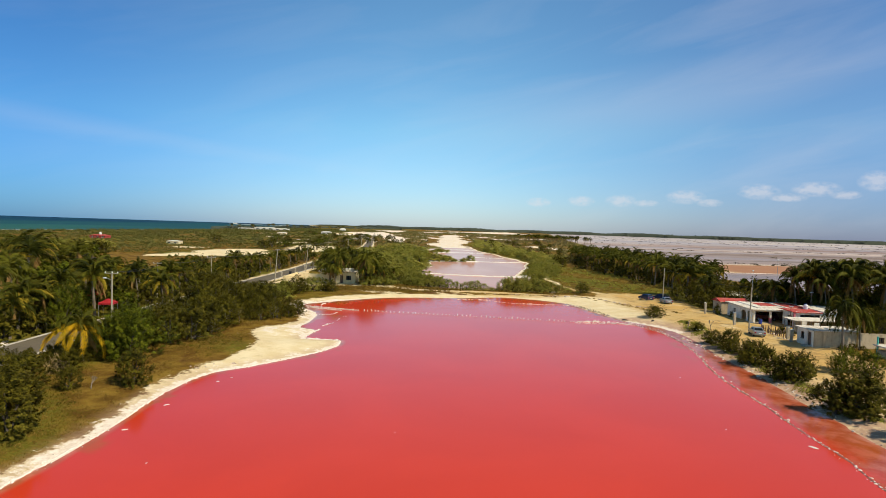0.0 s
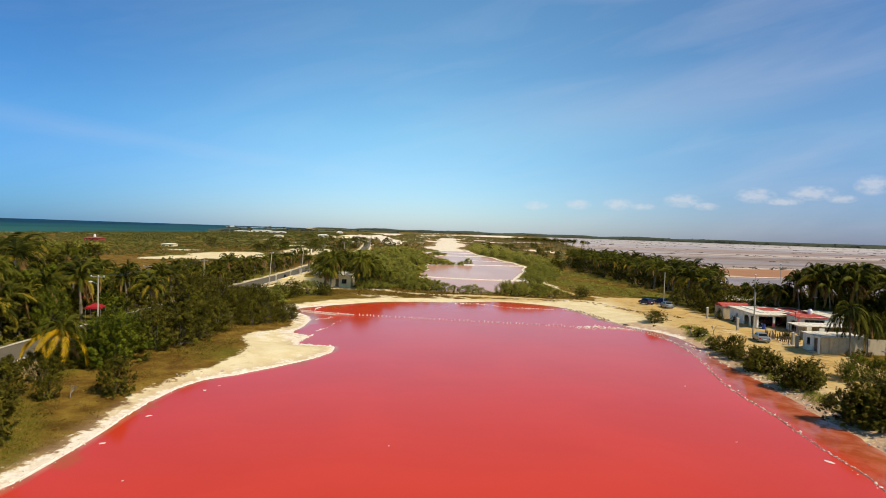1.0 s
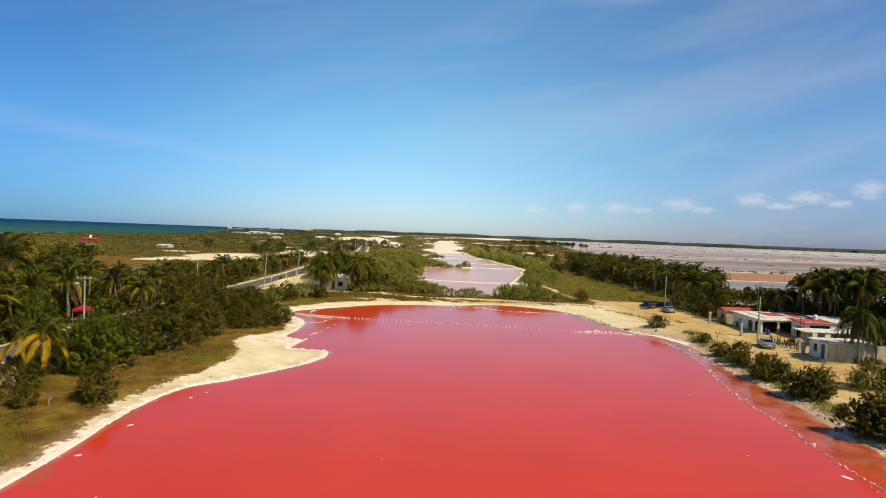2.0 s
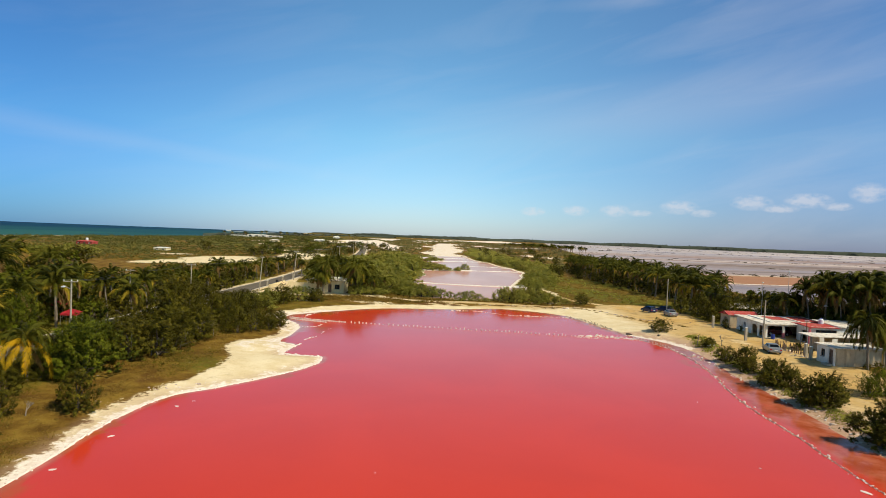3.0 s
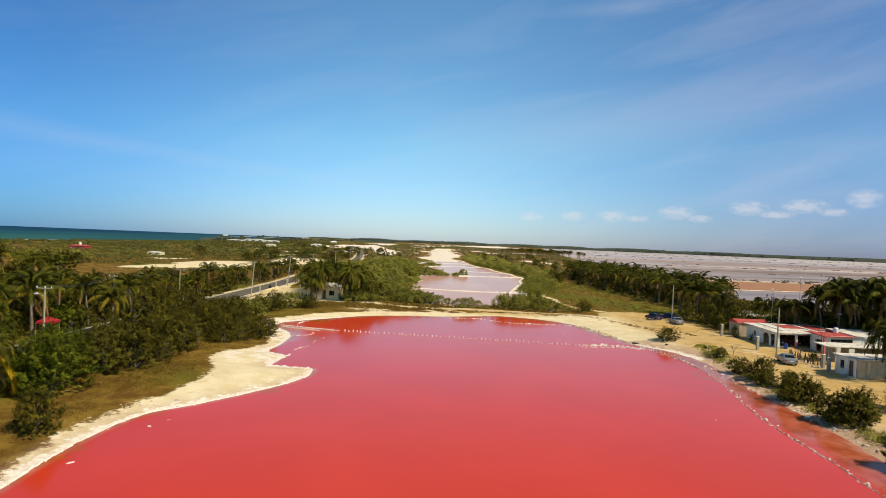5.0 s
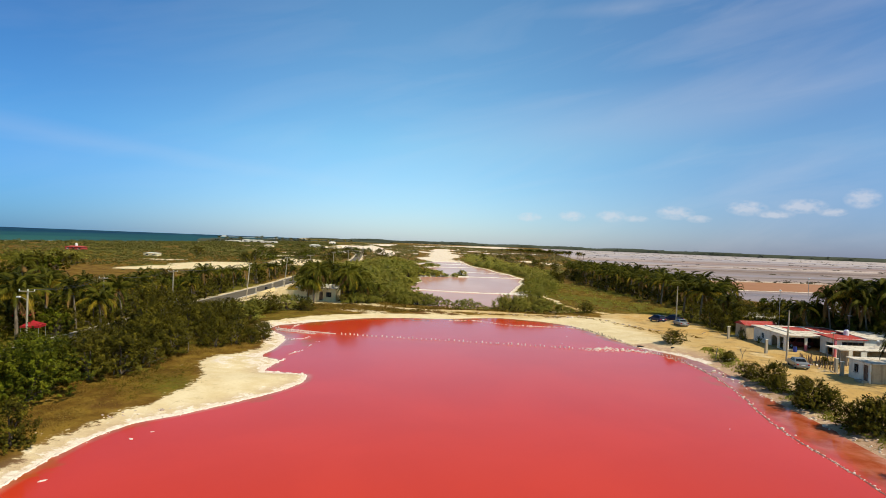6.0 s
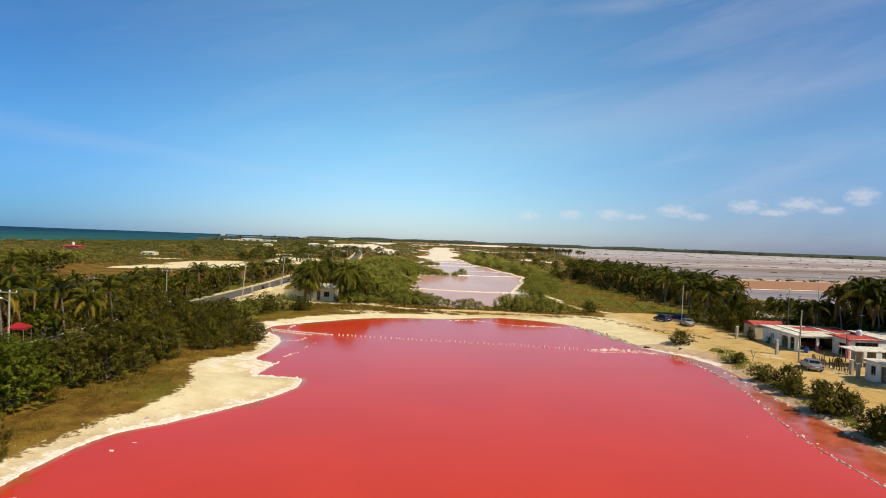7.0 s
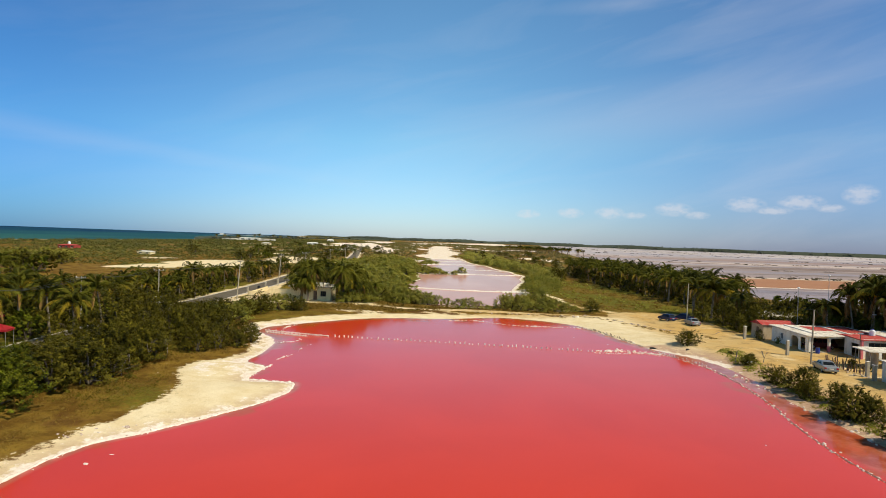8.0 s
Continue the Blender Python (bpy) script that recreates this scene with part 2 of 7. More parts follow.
def pond_material():
    m = Nodes("pink_brine", 0.1, 0.2)
    m.bsdf.inputs["IOR"].default_value = 1.33
    shore = m.attr("shore")
    n1, n2 = m.noise(0.06, 4, 0.5, distortion=0.5), m.noise(0.5, 5, 0.6)
    deep = m.mix(m.step(n1, 0.35, 0.65), (0.588, 0.046, 0.0165), (0.550, 0.042, 0.015))
    shallow = m.mix(m.step(n2, 0.4, 0.65), (0.38, 0.115, 0.052), (0.54, 0.185, 0.115))
    edge = m.math("ADD", shore, m.math("MULTIPLY", m.math("SUBTRACT", n2, 0.5), 0.35))
    c = m.mix(m.step(edge, 0.12, 0.55), shallow, deep)
    c = m.mix(m.step(edge, -0.02, 0.14), (0.72, 0.42, 0.33), c)
    murk = m.math("MULTIPLY", m.step(m.noise(0.16, 4, 0.6, distortion=0.6), 0.52, 0.62), m.math("SUBTRACT", 1.0, m.step(shore, 0.75, 1.15)))
    c = m.mix(m.math("MULTIPLY", murk, 0.7), c, (0.40, 0.085, 0.012))
    north = m.step(m.math("ADD", m.put("SeparateXYZ", Vector=m.pos()).outputs[1], m.math("MULTIPLY", n1, 16)), 82, 96)
    mudflat = m.mix(m.step(n2, 0.38, 0.66), m.mix(north, (0.34, 0.060, 0.018), (0.33, 0.125, 0.100)), m.mix(north, (0.46, 0.125, 0.065), (0.47, 0.205, 0.170)))
    c = m.mix(m.math("MULTIPLY", m.attr("bank"), m.math("SUBTRACT", 1.0, m.math("MULTIPLY", m.step(m.noise(0.21, 4, 0.6), 0.42, 0.62), 0.55))), c, mudflat)
    ripple = m.math("ADD", m.noise(2.2, 4, 0.6, squash=(1, 1.6, 1)), m.math("MULTIPLY", m.noise(9, 2, 0.5), 0.25))
    return m.done(c, 0.10, ripple, 0.09, 0.05)


def lagoon_material():
    m = Nodes("mauve_brine", 0.12, 0.02)
    m.bsdf.inputs["IOR"].default_value = 1.33
    n = m.noise(0.03, 4, squash=(1, 0.4, 1))
    c = m.mix(m.step(n, 0.4, 0.62), (0.54, 0.265, 0.185), (0.61, 0.325, 0.235))
    return m.done(c, 0.14, m.noise(1.5, 3, 0.6), 0.08, 0.05)


def sea_material():
    m = Nodes("sea", 0.3, 0.12)
    m.bsdf.inputs["IOR"].default_value = 1.33
    sep = m.put("SeparateXYZ", Vector=m.pos())
    off = m.step(m.math("SUBTRACT", m.math("MULTIPLY", sep.outputs[1], 0.30), sep.outputs[0]), 700, 2300)
    c = m.mix(off, (0.026, 0.098, 0.072), (0.004, 0.024, 0.062))
    c = m.mix(m.step(m.noise(0.004, 5, squash=(1, 0.3, 1)), 0.45, 0.6), c, (0.012, 0.062, 0.068))
    return m.done(c, 0.6, m.noise(0.4, 4, 0.6), 0.5, 0.4)


def leaf_material(name, dark, light, tip, glow=0.25, patch=0.5, skew=1.0, whole=0.0):
    """Foliage: each leaf a shade of its own, shaded gaps and sunlit clumps put into the colour, some light shining
    through.
    """
    m = Nodes(name, 0.6, 0.05)
    # dark and bright clumps by noise: crown shade and lit tips as leaf colour
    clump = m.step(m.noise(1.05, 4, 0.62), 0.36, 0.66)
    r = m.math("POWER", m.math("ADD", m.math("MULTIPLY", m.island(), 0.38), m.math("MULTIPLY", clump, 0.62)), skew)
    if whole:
        # whole fronds coloured near black or pale, standing in for shaded gaps between them
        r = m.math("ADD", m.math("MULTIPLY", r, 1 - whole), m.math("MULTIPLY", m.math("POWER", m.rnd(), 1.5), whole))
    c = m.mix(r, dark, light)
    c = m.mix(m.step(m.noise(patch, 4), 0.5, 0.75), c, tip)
    o = m.rnd()
    c = m.mix(m.math("MULTIPLY", o, 0.35), c, tip)
    m.done(c)
    tr = m.put("BsdfTranslucent", Color=c)
    mx = m.put("MixShader")
    mx.inputs[0].default_value = glow
    m.nt.links.new(m.bsdf.outputs[0], mx.inputs[1])
    m.nt.links.new(tr.outputs[0], mx.inputs[2])
    m.nt.links.new(mx.outputs[0], m.nt.nodes["Material Output"].inputs[0])
    return m.mat


def plaster_material(name, base, dirt, amount=0.5, scale=0.8):
    """Painted render with stains and patches."""
    m = Nodes(name, 0.9, 0.08)
    a, b = m.noise(scale, 6, 0.7), m.noise(scale * 7, 4, 0.6)
    runs = m.noise(scale * 2.5, 4, 0.6, squash=(1, 1, 0.18))
    f = m.math("MULTIPLY", m.step(m.math("ADD", m.math("MULTIPLY", a, 0.6), m.math("MULTIPLY", runs, 0.5)), 0.48, 0.72), amount)
    c = m.mix(f, base, dirt)
    c = m.mix(m.math("MULTIPLY", b, 0.18), c, dirt)
    return m.done(c, 0.85, b, 0.25, 0.02)


def wood_material(name, a, b):
    m = Nodes(name, 0.85, 0.2)
    g = m.noise(3, 5, 0.65, squash=(3, 3, 0.4))
    return m.done(m.mix(m.step(g, 0.35, 0.65), a, b), 0.85, g, 0.4, 0.02)


def plain_material(name, color, rough=0.5, metal=0.0, vary=0.25, scale=3.0):
    m = Nodes(name, rough, 0.4)
    m.bsdf.inputs["Metallic"].default_value = metal
    n = m.noise(scale, 5, 0.6)
    c = m.mix(m.math("MULTIPLY", m.step(n, 0.4, 0.7), vary), color, tuple(v * 0.45 for v in color))
    return m.done(c, rough, n, 0.1, 0.01)


MAT = {
    "ground": ground_material(), "pond": pond_material(), "lagoon": lagoon_material(), "sea": sea_material(),
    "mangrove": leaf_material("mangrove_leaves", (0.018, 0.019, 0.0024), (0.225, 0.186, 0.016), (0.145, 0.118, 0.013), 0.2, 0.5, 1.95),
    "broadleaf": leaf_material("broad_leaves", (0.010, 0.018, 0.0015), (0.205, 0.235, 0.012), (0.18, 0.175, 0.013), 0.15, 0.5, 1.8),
    "scrub": leaf_material("scrub_leaves", (0.205, 0.205, 0.036), (0.42, 0.40, 0.068), (0.47, 0.38, 0.090), 0.5, 0.018),
    # plain scrub is paled: distance haze is mixed into its leaf colour
    "plain_scrub": leaf_material("plain_scrub_leaves", (0.088, 0.086, 0.021), (0.155, 0.148, 0.036), (0.17, 0.150, 0.042), 0.35, 0.012),
    "inland_scrub": leaf_material("inland_scrub_leaves", (0.115, 0.098, 0.036), (0.28, 0.225, 0.085), (0.16, 0.155, 0.036), 0.3, 0.02),
    "mud_scrub": leaf_material("mud_scrub_leaves", (0.060, 0.048, 0.032), (0.135, 0.108, 0.070), (0.10, 0.085, 0.05), 0.1, 0.05),
    "bank_green": leaf_material("bank_grass_blades", (0.060, 0.060, 0.008), (0.20, 0.165, 0.018), (0.24, 0.17, 0.022), 0.3),
    "dry_scrub": leaf_material("dry_scrub_leaves", (0.12, 0.075, 0.013), (0.27, 0.17, 0.030), (0.32, 0.20, 0.045)),
    # far woods greyed, the haze in front of them put into the colour
    "far_trees": leaf_material("far_mangrove", (0.060, 0.070, 0.048), (0.080, 0.090, 0.062), (0.09, 0.10, 0.072), 0.1),
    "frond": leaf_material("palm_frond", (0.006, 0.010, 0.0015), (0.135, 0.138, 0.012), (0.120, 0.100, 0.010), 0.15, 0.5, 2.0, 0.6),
    "frond_yellow": leaf_material("yellow_palm_frond", (0.30, 0.19, 0.008), (0.72, 0.40, 0.014), (0.30, 0.22, 0.010), 0.3, 0.9, 1.0, 0.3),
    "frond_pale": leaf_material("pale_palm_frond", (0.15, 0.115, 0.012), (0.50, 0.330, 0.026), (0.18, 0.150, 0.012), 0.25, 0.7, 1.3, 0.4),
    "frond_dead": leaf_material("dead_palm_frond", (0.15, 0.08, 0.022), (0.28, 0.16, 0.05), (0.30, 0.18, 0.06), 0.1),
    "bark": wood_material("palm_bark", (0.11, 0.085, 0.06), (0.22, 0.18, 0.13)),
    "twig": wood_material("grey_wood", (0.15, 0.12, 0.09), (0.34, 0.29, 0.23)),
    "limb": wood_material("dark_limb", (0.045, 0.035, 0.025), (0.15, 0.12, 0.09)),
    "straw": wood_material("straw", (0.30, 0.20, 0.075), (0.52, 0.38, 0.17)),
    "stake": wood_material("salted_stake", (0.45, 0.33, 0.27), (0.82, 0.75, 0.68)),
    "dark_stake": wood_material("dark_stake", (0.10, 0.06, 0.04), (0.25, 0.17, 0.12)),
    "salt": plaster_material("salt_crust", (0.82, 0.73, 0.61), (0.50, 0.34, 0.27), 0.5, 1.5),
    "stone": plaster_material("salted_stone", (0.60, 0.48, 0.38), (0.13, 0.06, 0.04), 0.9, 2.4),
    "wet_crust": plaster_material("wet_crust", (0.20, 0.075, 0.055), (0.42, 0.25, 0.20), 0.6, 2.0),
    "concrete": plaster_material("concrete", (0.44, 0.385, 0.29), (0.22, 0.175, 0.12), 0.6),
    "white_wall": plaster_material("white_wall", (0.84, 0.80, 0.70), (0.45, 0.38, 0.28), 0.5),
    "cream_wall": plaster_material("cream_wall", (0.86, 0.70, 0.40), (0.58, 0.43, 0.22), 0.45),
    "grey_wall": plaster_material("grey_block_wall", (0.52, 0.41, 0.27), (0.24, 0.18, 0.11), 0.7),
    "roof": plaster_material("roof_slab", (0.76, 0.69, 0.58), (0.30, 0.24, 0.17), 0.85, 0.9),
    "red_roof": plaster_material("red_roof", (0.40, 0.030, 0.028), (0.42, 0.22, 0.17), 0.65, 1.1),
    "asphalt": plaster_material("asphalt", (0.150, 0.124, 0.088), (0.090, 0.076, 0.056), 0.7, 0.3),
    "kerb": plaster_material("kerb", (0.55, 0.50, 0.42), (0.34, 0.28, 0.22), 0.6),
    "dark": plain_material("dark_inside", (0.03, 0.028, 0.026), 0.8),
    "rubber": plain_material("rubber", (0.02, 0.02, 0.02), 0.8),
    "steel": plain_material("galvanised_steel", (0.45, 0.45, 0.45), 0.45, 0.7),
    "silver_paint": plain_material("silver_car_paint", (0.27, 0.28, 0.29), 0.3, 0.5, 0.1),
    "blue_paint": plain_material("dark_blue_car_paint", (0.018, 0.030, 0.085), 0.25, 0.2, 0.1),
    "white_paint": plain_material("white_paint", (0.75, 0.75, 0.73), 0.45, 0.0, 0.15),
    "red_cloth": plain_material("red_cloth", (0.60, 0.035, 0.045), 0.8, 0.0, 0.25),
    "red_paint": plain_material("red_paint", (0.07, 0.006, 0.008), 0.35, 0.0, 0.2),
    "blue_plastic": plain_material("blue_plastic", (0.03, 0.06, 0.32), 0.4),
    "pink_paint": plain_material("pink_paint", (0.62, 0.16, 0.17), 0.6),
    "orange_roof": plain_material("faded_orange_sheet", (0.62, 0.33, 0.14), 0.7),
    "teal_paint": plain_material("teal_paint", (0.05, 0.38, 0.34), 0.5),
    "glass": plain_material("dark_window_glass", (0.02, 0.025, 0.03), 0.08, 0.0, 0.0),
    "lamp_red": plain_material("red_lamp_glass", (0.40, 0.02, 0.02), 0.2),
    "wire": plain_material("black_cable", (0.03, 0.03, 0.03), 0.6),
    "black_plastic": plain_material("black_plastic", (0.018, 0.018, 0.02), 0.5),
}

# ---- mesh helpers ----


def mesh_of(name, verts, faces, material, smooth=False):
    me = bpy.data.meshes.new(name)
    me.from_pydata(verts if isinstance(verts, list) else verts.tolist(), [], faces if isinstance(faces, list) else faces.tolist())
    me.materials.append(material)
    if smooth:
        me.polygons.foreach_set("use_smooth", np.ones(len(me.polygons), dtype=bool))
    return me


def thing(name, x, y, z, label, category, rz=0.0, group="", kind=""):
    """An Empty at the base of a thing that has parts."""
    ob = new(name)
    ob.empty_display_size = 0.3
    ob.matrix_basis = pose(x, y, z, 0, 0, rz)
    return tagged(ob, label, category, group, kind)


def part(name, bm, material, parent, label="", m=None):
    """A bmesh, or a mesh, as one object under a thing or a part."""
    if isinstance(bm, bmesh.types.BMesh):
        me = bpy.data.meshes.new(name)
        bmesh.ops.recalc_face_normals(bm, faces=bm.faces)
        bm.to_mesh(me)
        bm.free()
        me.materials.append(material)
    else:
        me = bm
    ob = new(name, me)
    ob.parent = parent
    if m is not None:
        ob.matrix_basis = m
    return tagged(ob, label) if label else ob


def box(x0, y0, z0, x1, y1, z1, bevel=0.0, bm=None):
    """A box between two corners, its edges rounded by bevel; added to bm where one is given."""
    b = bm or bmesh.new()
    r = bmesh.ops.create_cube(b, size=1.0)
    m = Matrix.Translation(((x0 + x1) / 2, (y0 + y1) / 2, (z0 + z1) / 2)) @ Matrix.Diagonal((abs(x1 - x0), abs(y1 - y0), abs(z1 - z0), 1))
    bmesh.ops.transform(b, matrix=m, verts=r["verts"])
    if bevel:
        edges = list({e for v in r["verts"] for e in v.link_edges})
        bmesh.ops.bevel(b, geom=edges, offset=bevel, segments=2, profile=0.6, affect="EDGES")
    return b


def tube(points, radii, sides=7, bm=None, caps=True):
    """A tube through points with a radius at each."""
    b = bm or bmesh.new()
    pts = [Vector(p) for p in points]
    rings = []
    for i, p in enumerate(pts):
        d = (pts[min(i + 1, len(pts) - 1)] - pts[max(i - 1, 0)]).normalized()
        u = d.cross(Vector((0.31, 0.95, 0.05))).normalized()
        w = d.cross(u)
        r = radii[i] if isinstance(radii, (list, tuple)) else radii
        rings.append([b.verts.new(p + (u * math.cos(a) + w * math.sin(a)) * r) for a in (2 * math.pi * k / sides for k in range(sides))])
    for a, c in zip(rings, rings[1:]):
        for k in range(sides):
            b.faces.new((a[k], a[(k + 1) % sides], c[(k + 1) % sides], c[k]))
    if caps:
        b.faces.new(rings[0][::-1])
        b.faces.new(rings[-1])
    return b


def curve_through(points, closed=False, n=6):
    """A smooth line through plan points, n pieces between each two."""
    P = np.array(points, float)
    k = len(P)
    out = []
    for i in range(k if closed else k - 1):
        a, b, c, d = ((P[(i + j) % k] if closed else P[min(max(i + j, 0), k - 1)]) for j in (-1, 0, 1, 2))
        for s in np.arange(n) / n:
            out.append(0.5 * (2 * b + (c - a) * s + (2 * a - 5 * b + 4 * c - d) * s * s + (3 * b - a - 3 * c + d) * s ** 3))
    if not closed:
        out.append(P[-1])
    return np.array(out)


def line_distance(X, Y, line, closed=False):
    best = np.full(X.shape, 1e9)
    nxt = np.roll(line, -1, 0) if closed else line[1:]
    for (ax, ay), (bx, by) in zip(line, nxt):
        dx, dy = bx - ax, by - ay
        s = np.clip(((X - ax) * dx + (Y - ay) * dy) / max(dx * dx + dy * dy, 1e-9), 0, 1)
        np.minimum(best, (X - ax - s * dx) ** 2 + (Y - ay - s * dy) ** 2, out=best)
    return np.sqrt(best)


def within(X, Y, poly):
    hit = np.zeros(np.shape(X), bool)
    for (ax, ay), (bx, by) in zip(poly, np.roll(poly, -1, 0)):
        if ay != by:
            hit ^= ((ay > Y) != (by > Y)) & (X < (bx - ax) * (Y - ay) / (by - ay) + ax)
    return hit


def depth_in(X, Y, poly):
    """Signed distance to an outline, positive inside."""
    d = line_distance(X, Y, poly, True)
    return np.where(within(X, Y, poly), d, -d)


def ramp(v, lo, hi):
    s = np.clip((v - lo) / (hi - lo), 0, 1)
    return s * s * (3 - 2 * s)


# ---- the plan: shores, beaches, flats ----
POND = curve_through([
    (-30, -60), (-29, 0), (-27.6, 28), (-26.9, 37), (-26.7, 44), (-26.95, 51), (-26.7, 57.5), (-25.3, 62.3), (-22.6, 65.2), (-19.6, 69),
    (-16.5, 73.6), (-14.75, 78), (-14.5, 79.8), (-14.75, 81.6), (-15.3, 81.95), (-17.6, 82.3), (-20.4, 82.9), (-20.3, 86), (-20.2, 89.3), (-23.2, 92.2), (-22.6, 97), (-22.9, 102),
    (-23.4, 106), (-25.2, 110), (-28.4, 115), (-27.8, 119.6), (-25.0, 122.9), (-19.2, 128.6), (-14, 133), (-8, 135.4), (-2.6, 136.2), (4, 137.2),
    (13.5, 141), (19, 140), (25, 136.6), (29.4, 131.5), (31.4, 122), (33.4, 114), (35.2, 108.4), (38.6, 103), (40.2, 96.5), (40.0, 89.4),
    (38.8, 81), (38.3, 73), (37.8, 65), (36.8, 57), (36.0, 48), (35.4, 35), (34, 0), (32, -60)], True)
BEACH = curve_through([
    (-33, -60), (-31, 0), (-29.4, 26), (-28.2, 36), (-27.5, 42), (-27.7, 48), (-28.3, 51.5), (-28.7, 56), (-27.6, 63), (-25.8, 67.5),
    (-24.9, 73), (-25.0, 77.5), (-26.8, 81), (-28.4, 87), (-25.6, 92.3), (-24.6, 98.4), (-26, 108.5), (-30, 114), (-30.6, 121), (-25.5, 128.5),
    (-17, 136), (-6, 139.6), (6, 141.2), (14, 144.2), (24, 142.5), (36, 141), (41, 150), (50, 154), (57, 152), (57.5, 140),
    (57, 128), (62, 119), (66, 110), (64, 99), (61, 92), (58, 82), (56, 74), (54.5, 50), (56, 0), (56, -60)], True)
LAGOON = curve_through([
    (-4.5, 163), (6, 161), (17, 164), (21, 180), (27, 189), (28.6, 197), (26.6, 207), (29.5, 222), (33, 238), (36.6, 252), (38.5, 270), (43, 291), (40.9, 306), (41, 322), (36.4, 348),
    (34.2, 383), (28.6, 410), (26.4, 434), (23.4, 481), (2.4, 476), (-9, 440), (-8.4, 421), (-2.6, 396), (-3.6, 356), (-2.4, 308), (-5.2, 274), (-4.0, 248),
    (-7.8, 231), (-10.6, 209), (-6.6, 197), (-6.5, 180)], True)
PALE = curve_through([(2, 474), (23.4, 480), (20.7, 573), (33.6, 687), (27, 898), (40, 1194), (8, 1224), (-1, 821), (-3.7, 622), (-12.9, 558), (-3.6, 490)], True)
FLATS = np.array([(118, -300), (112, 200), (104, 262), (112, 400), (165, 640), (300, 1500), (430, 2250), (900, 4950), (4990, 4950), (4990, -300)], float)
SHORE = curve_through([(-470, -400), (-462, 300), (-455, 560), (-430, 800), (-430, 1100), (-520, 1800), (-640, 2900), (-900, 4000), (-1080, 4990)], n=4)
SEA = np.vstack([SHORE, [(-5200, 5200), (-5200, -400)]])
ROAD = curve_through([(-46, -60), (-47.5, 20), (-50.4, 70), (-50.6, 110), (-50.4, 150), (-49.4, 200), (-50.6, 250), (-52.5, 400), (-78, 640), (-120, 900), (-200, 1500)], n=8)
TRACK = curve_through([(-44, 152), (-32, 152.5), (-20, 152), (-8, 148.5), (2, 146.6), (12, 147), (25, 146), (36, 142), (46, 139)], n=6)
MEADOW_PATH = curve_through([(38.5, 225), (37, 213), (35.1, 194), (35.3, 181), (35.1, 167.6), (36.5, 158), (42, 152)], n=5)
CLEARING = curve_through([(-128, 251), (-105, 262), (-88, 268), (-84, 290), (-92, 303), (-118, 292), (-128, 270)], True)
PATCHES = [curve_through([(x - w, y), (x - w * .3, y + d * .8), (x + w, y + d), (x + w * .7, y - d * .6), (x - w * .2, y - d)], True, 4) for x, y, w, d in (
    (-20, 395, 5, 38), (-122, 470, 14, 16), (-150, 340, 12, 10), (87, 548, 6, 26), (-10, 1600, 60, 120), (92, 850, 12, 40), (150, 960, 40, 30), (-30, 1180, 12, 60), (-52, 700, 5, 30), (-20, 690, 4, 40),
    (-75, 1010, 10, 30), (-40, 1400, 30, 60), (-66, 560, 5, 12), (-30, 520, 4, 20), (-26, 610, 3, 25), (-62, 660, 4, 20), (60, 780, 5, 30), (110, 700, 8, 20), (70, 1000, 16, 40), (-140, 560, 10, 12), (-180, 640, 14, 12), (-230, 800, 20, 16))]
PATCHES += [curve_through(p, True, 4) for p in (
    [(-98, 861), (-57, 850), (-36, 594), (-48, 577), (-76, 766)], [(-160, 867), (-181, 1185), (-140, 1219), (-108, 945), (-126, 834)],
    [(-197, 1737), (-114, 1946), (-102, 1741), (-97, 1255), (-150, 1500)], [(-14.5, 451), (-26, 440), (-20, 404), (-15, 372), (-8.5, 421)], [(-173, 1091), (-142, 1205), (-140, 1404), (-70, 918), (-64, 773), (-120, 899)], [(10, 1890), (226, 2560), (300, 2500), (296, 1870), (150, 1800)])]
PATCHES += [curve_through([(-128, 300), (-118, 338), (-101, 340), (-89, 300), (-96, 278), (-118, 286)], True, 4)]
CLEARING_FAR = curve_through([(-70, 330), (-92, 345), (-100, 420), (-75, 410)], True)
YARD = curve_through([(-47, 139), (-42, 145), (-34, 151), (-30, 152), (-14, 151.5), (-14, 157), (-34, 162), (-46, 172), (-47.4, 200), (-44.8, 200), (-43, 170)], True)
BROWN_FIELD = np.array([(-260, 222), (-150, 190), (-70, 200), (-66, 250), (-128, 250), (-135, 285), (-260, 300)], float)
PLOT = curve_through([(50, 118), (62, 118), (60, 105), (56, 98)], True)


def axis(lo, fine_lo, fine_hi, hi, step, grow):
    a = list(np.arange(fine_lo, fine_hi, step))
    for sign, end in ((-1, lo), (1, hi)):
        s, v, side = step, (a[0] if sign < 0 else a[-1]), []
        while sign * (end - v) > 0:
            s *= grow
            v += sign * s
            side.append(v)
        side[-1] = end
        a = side[::-1] + a if sign < 0 else a + side
    return np.array(a)


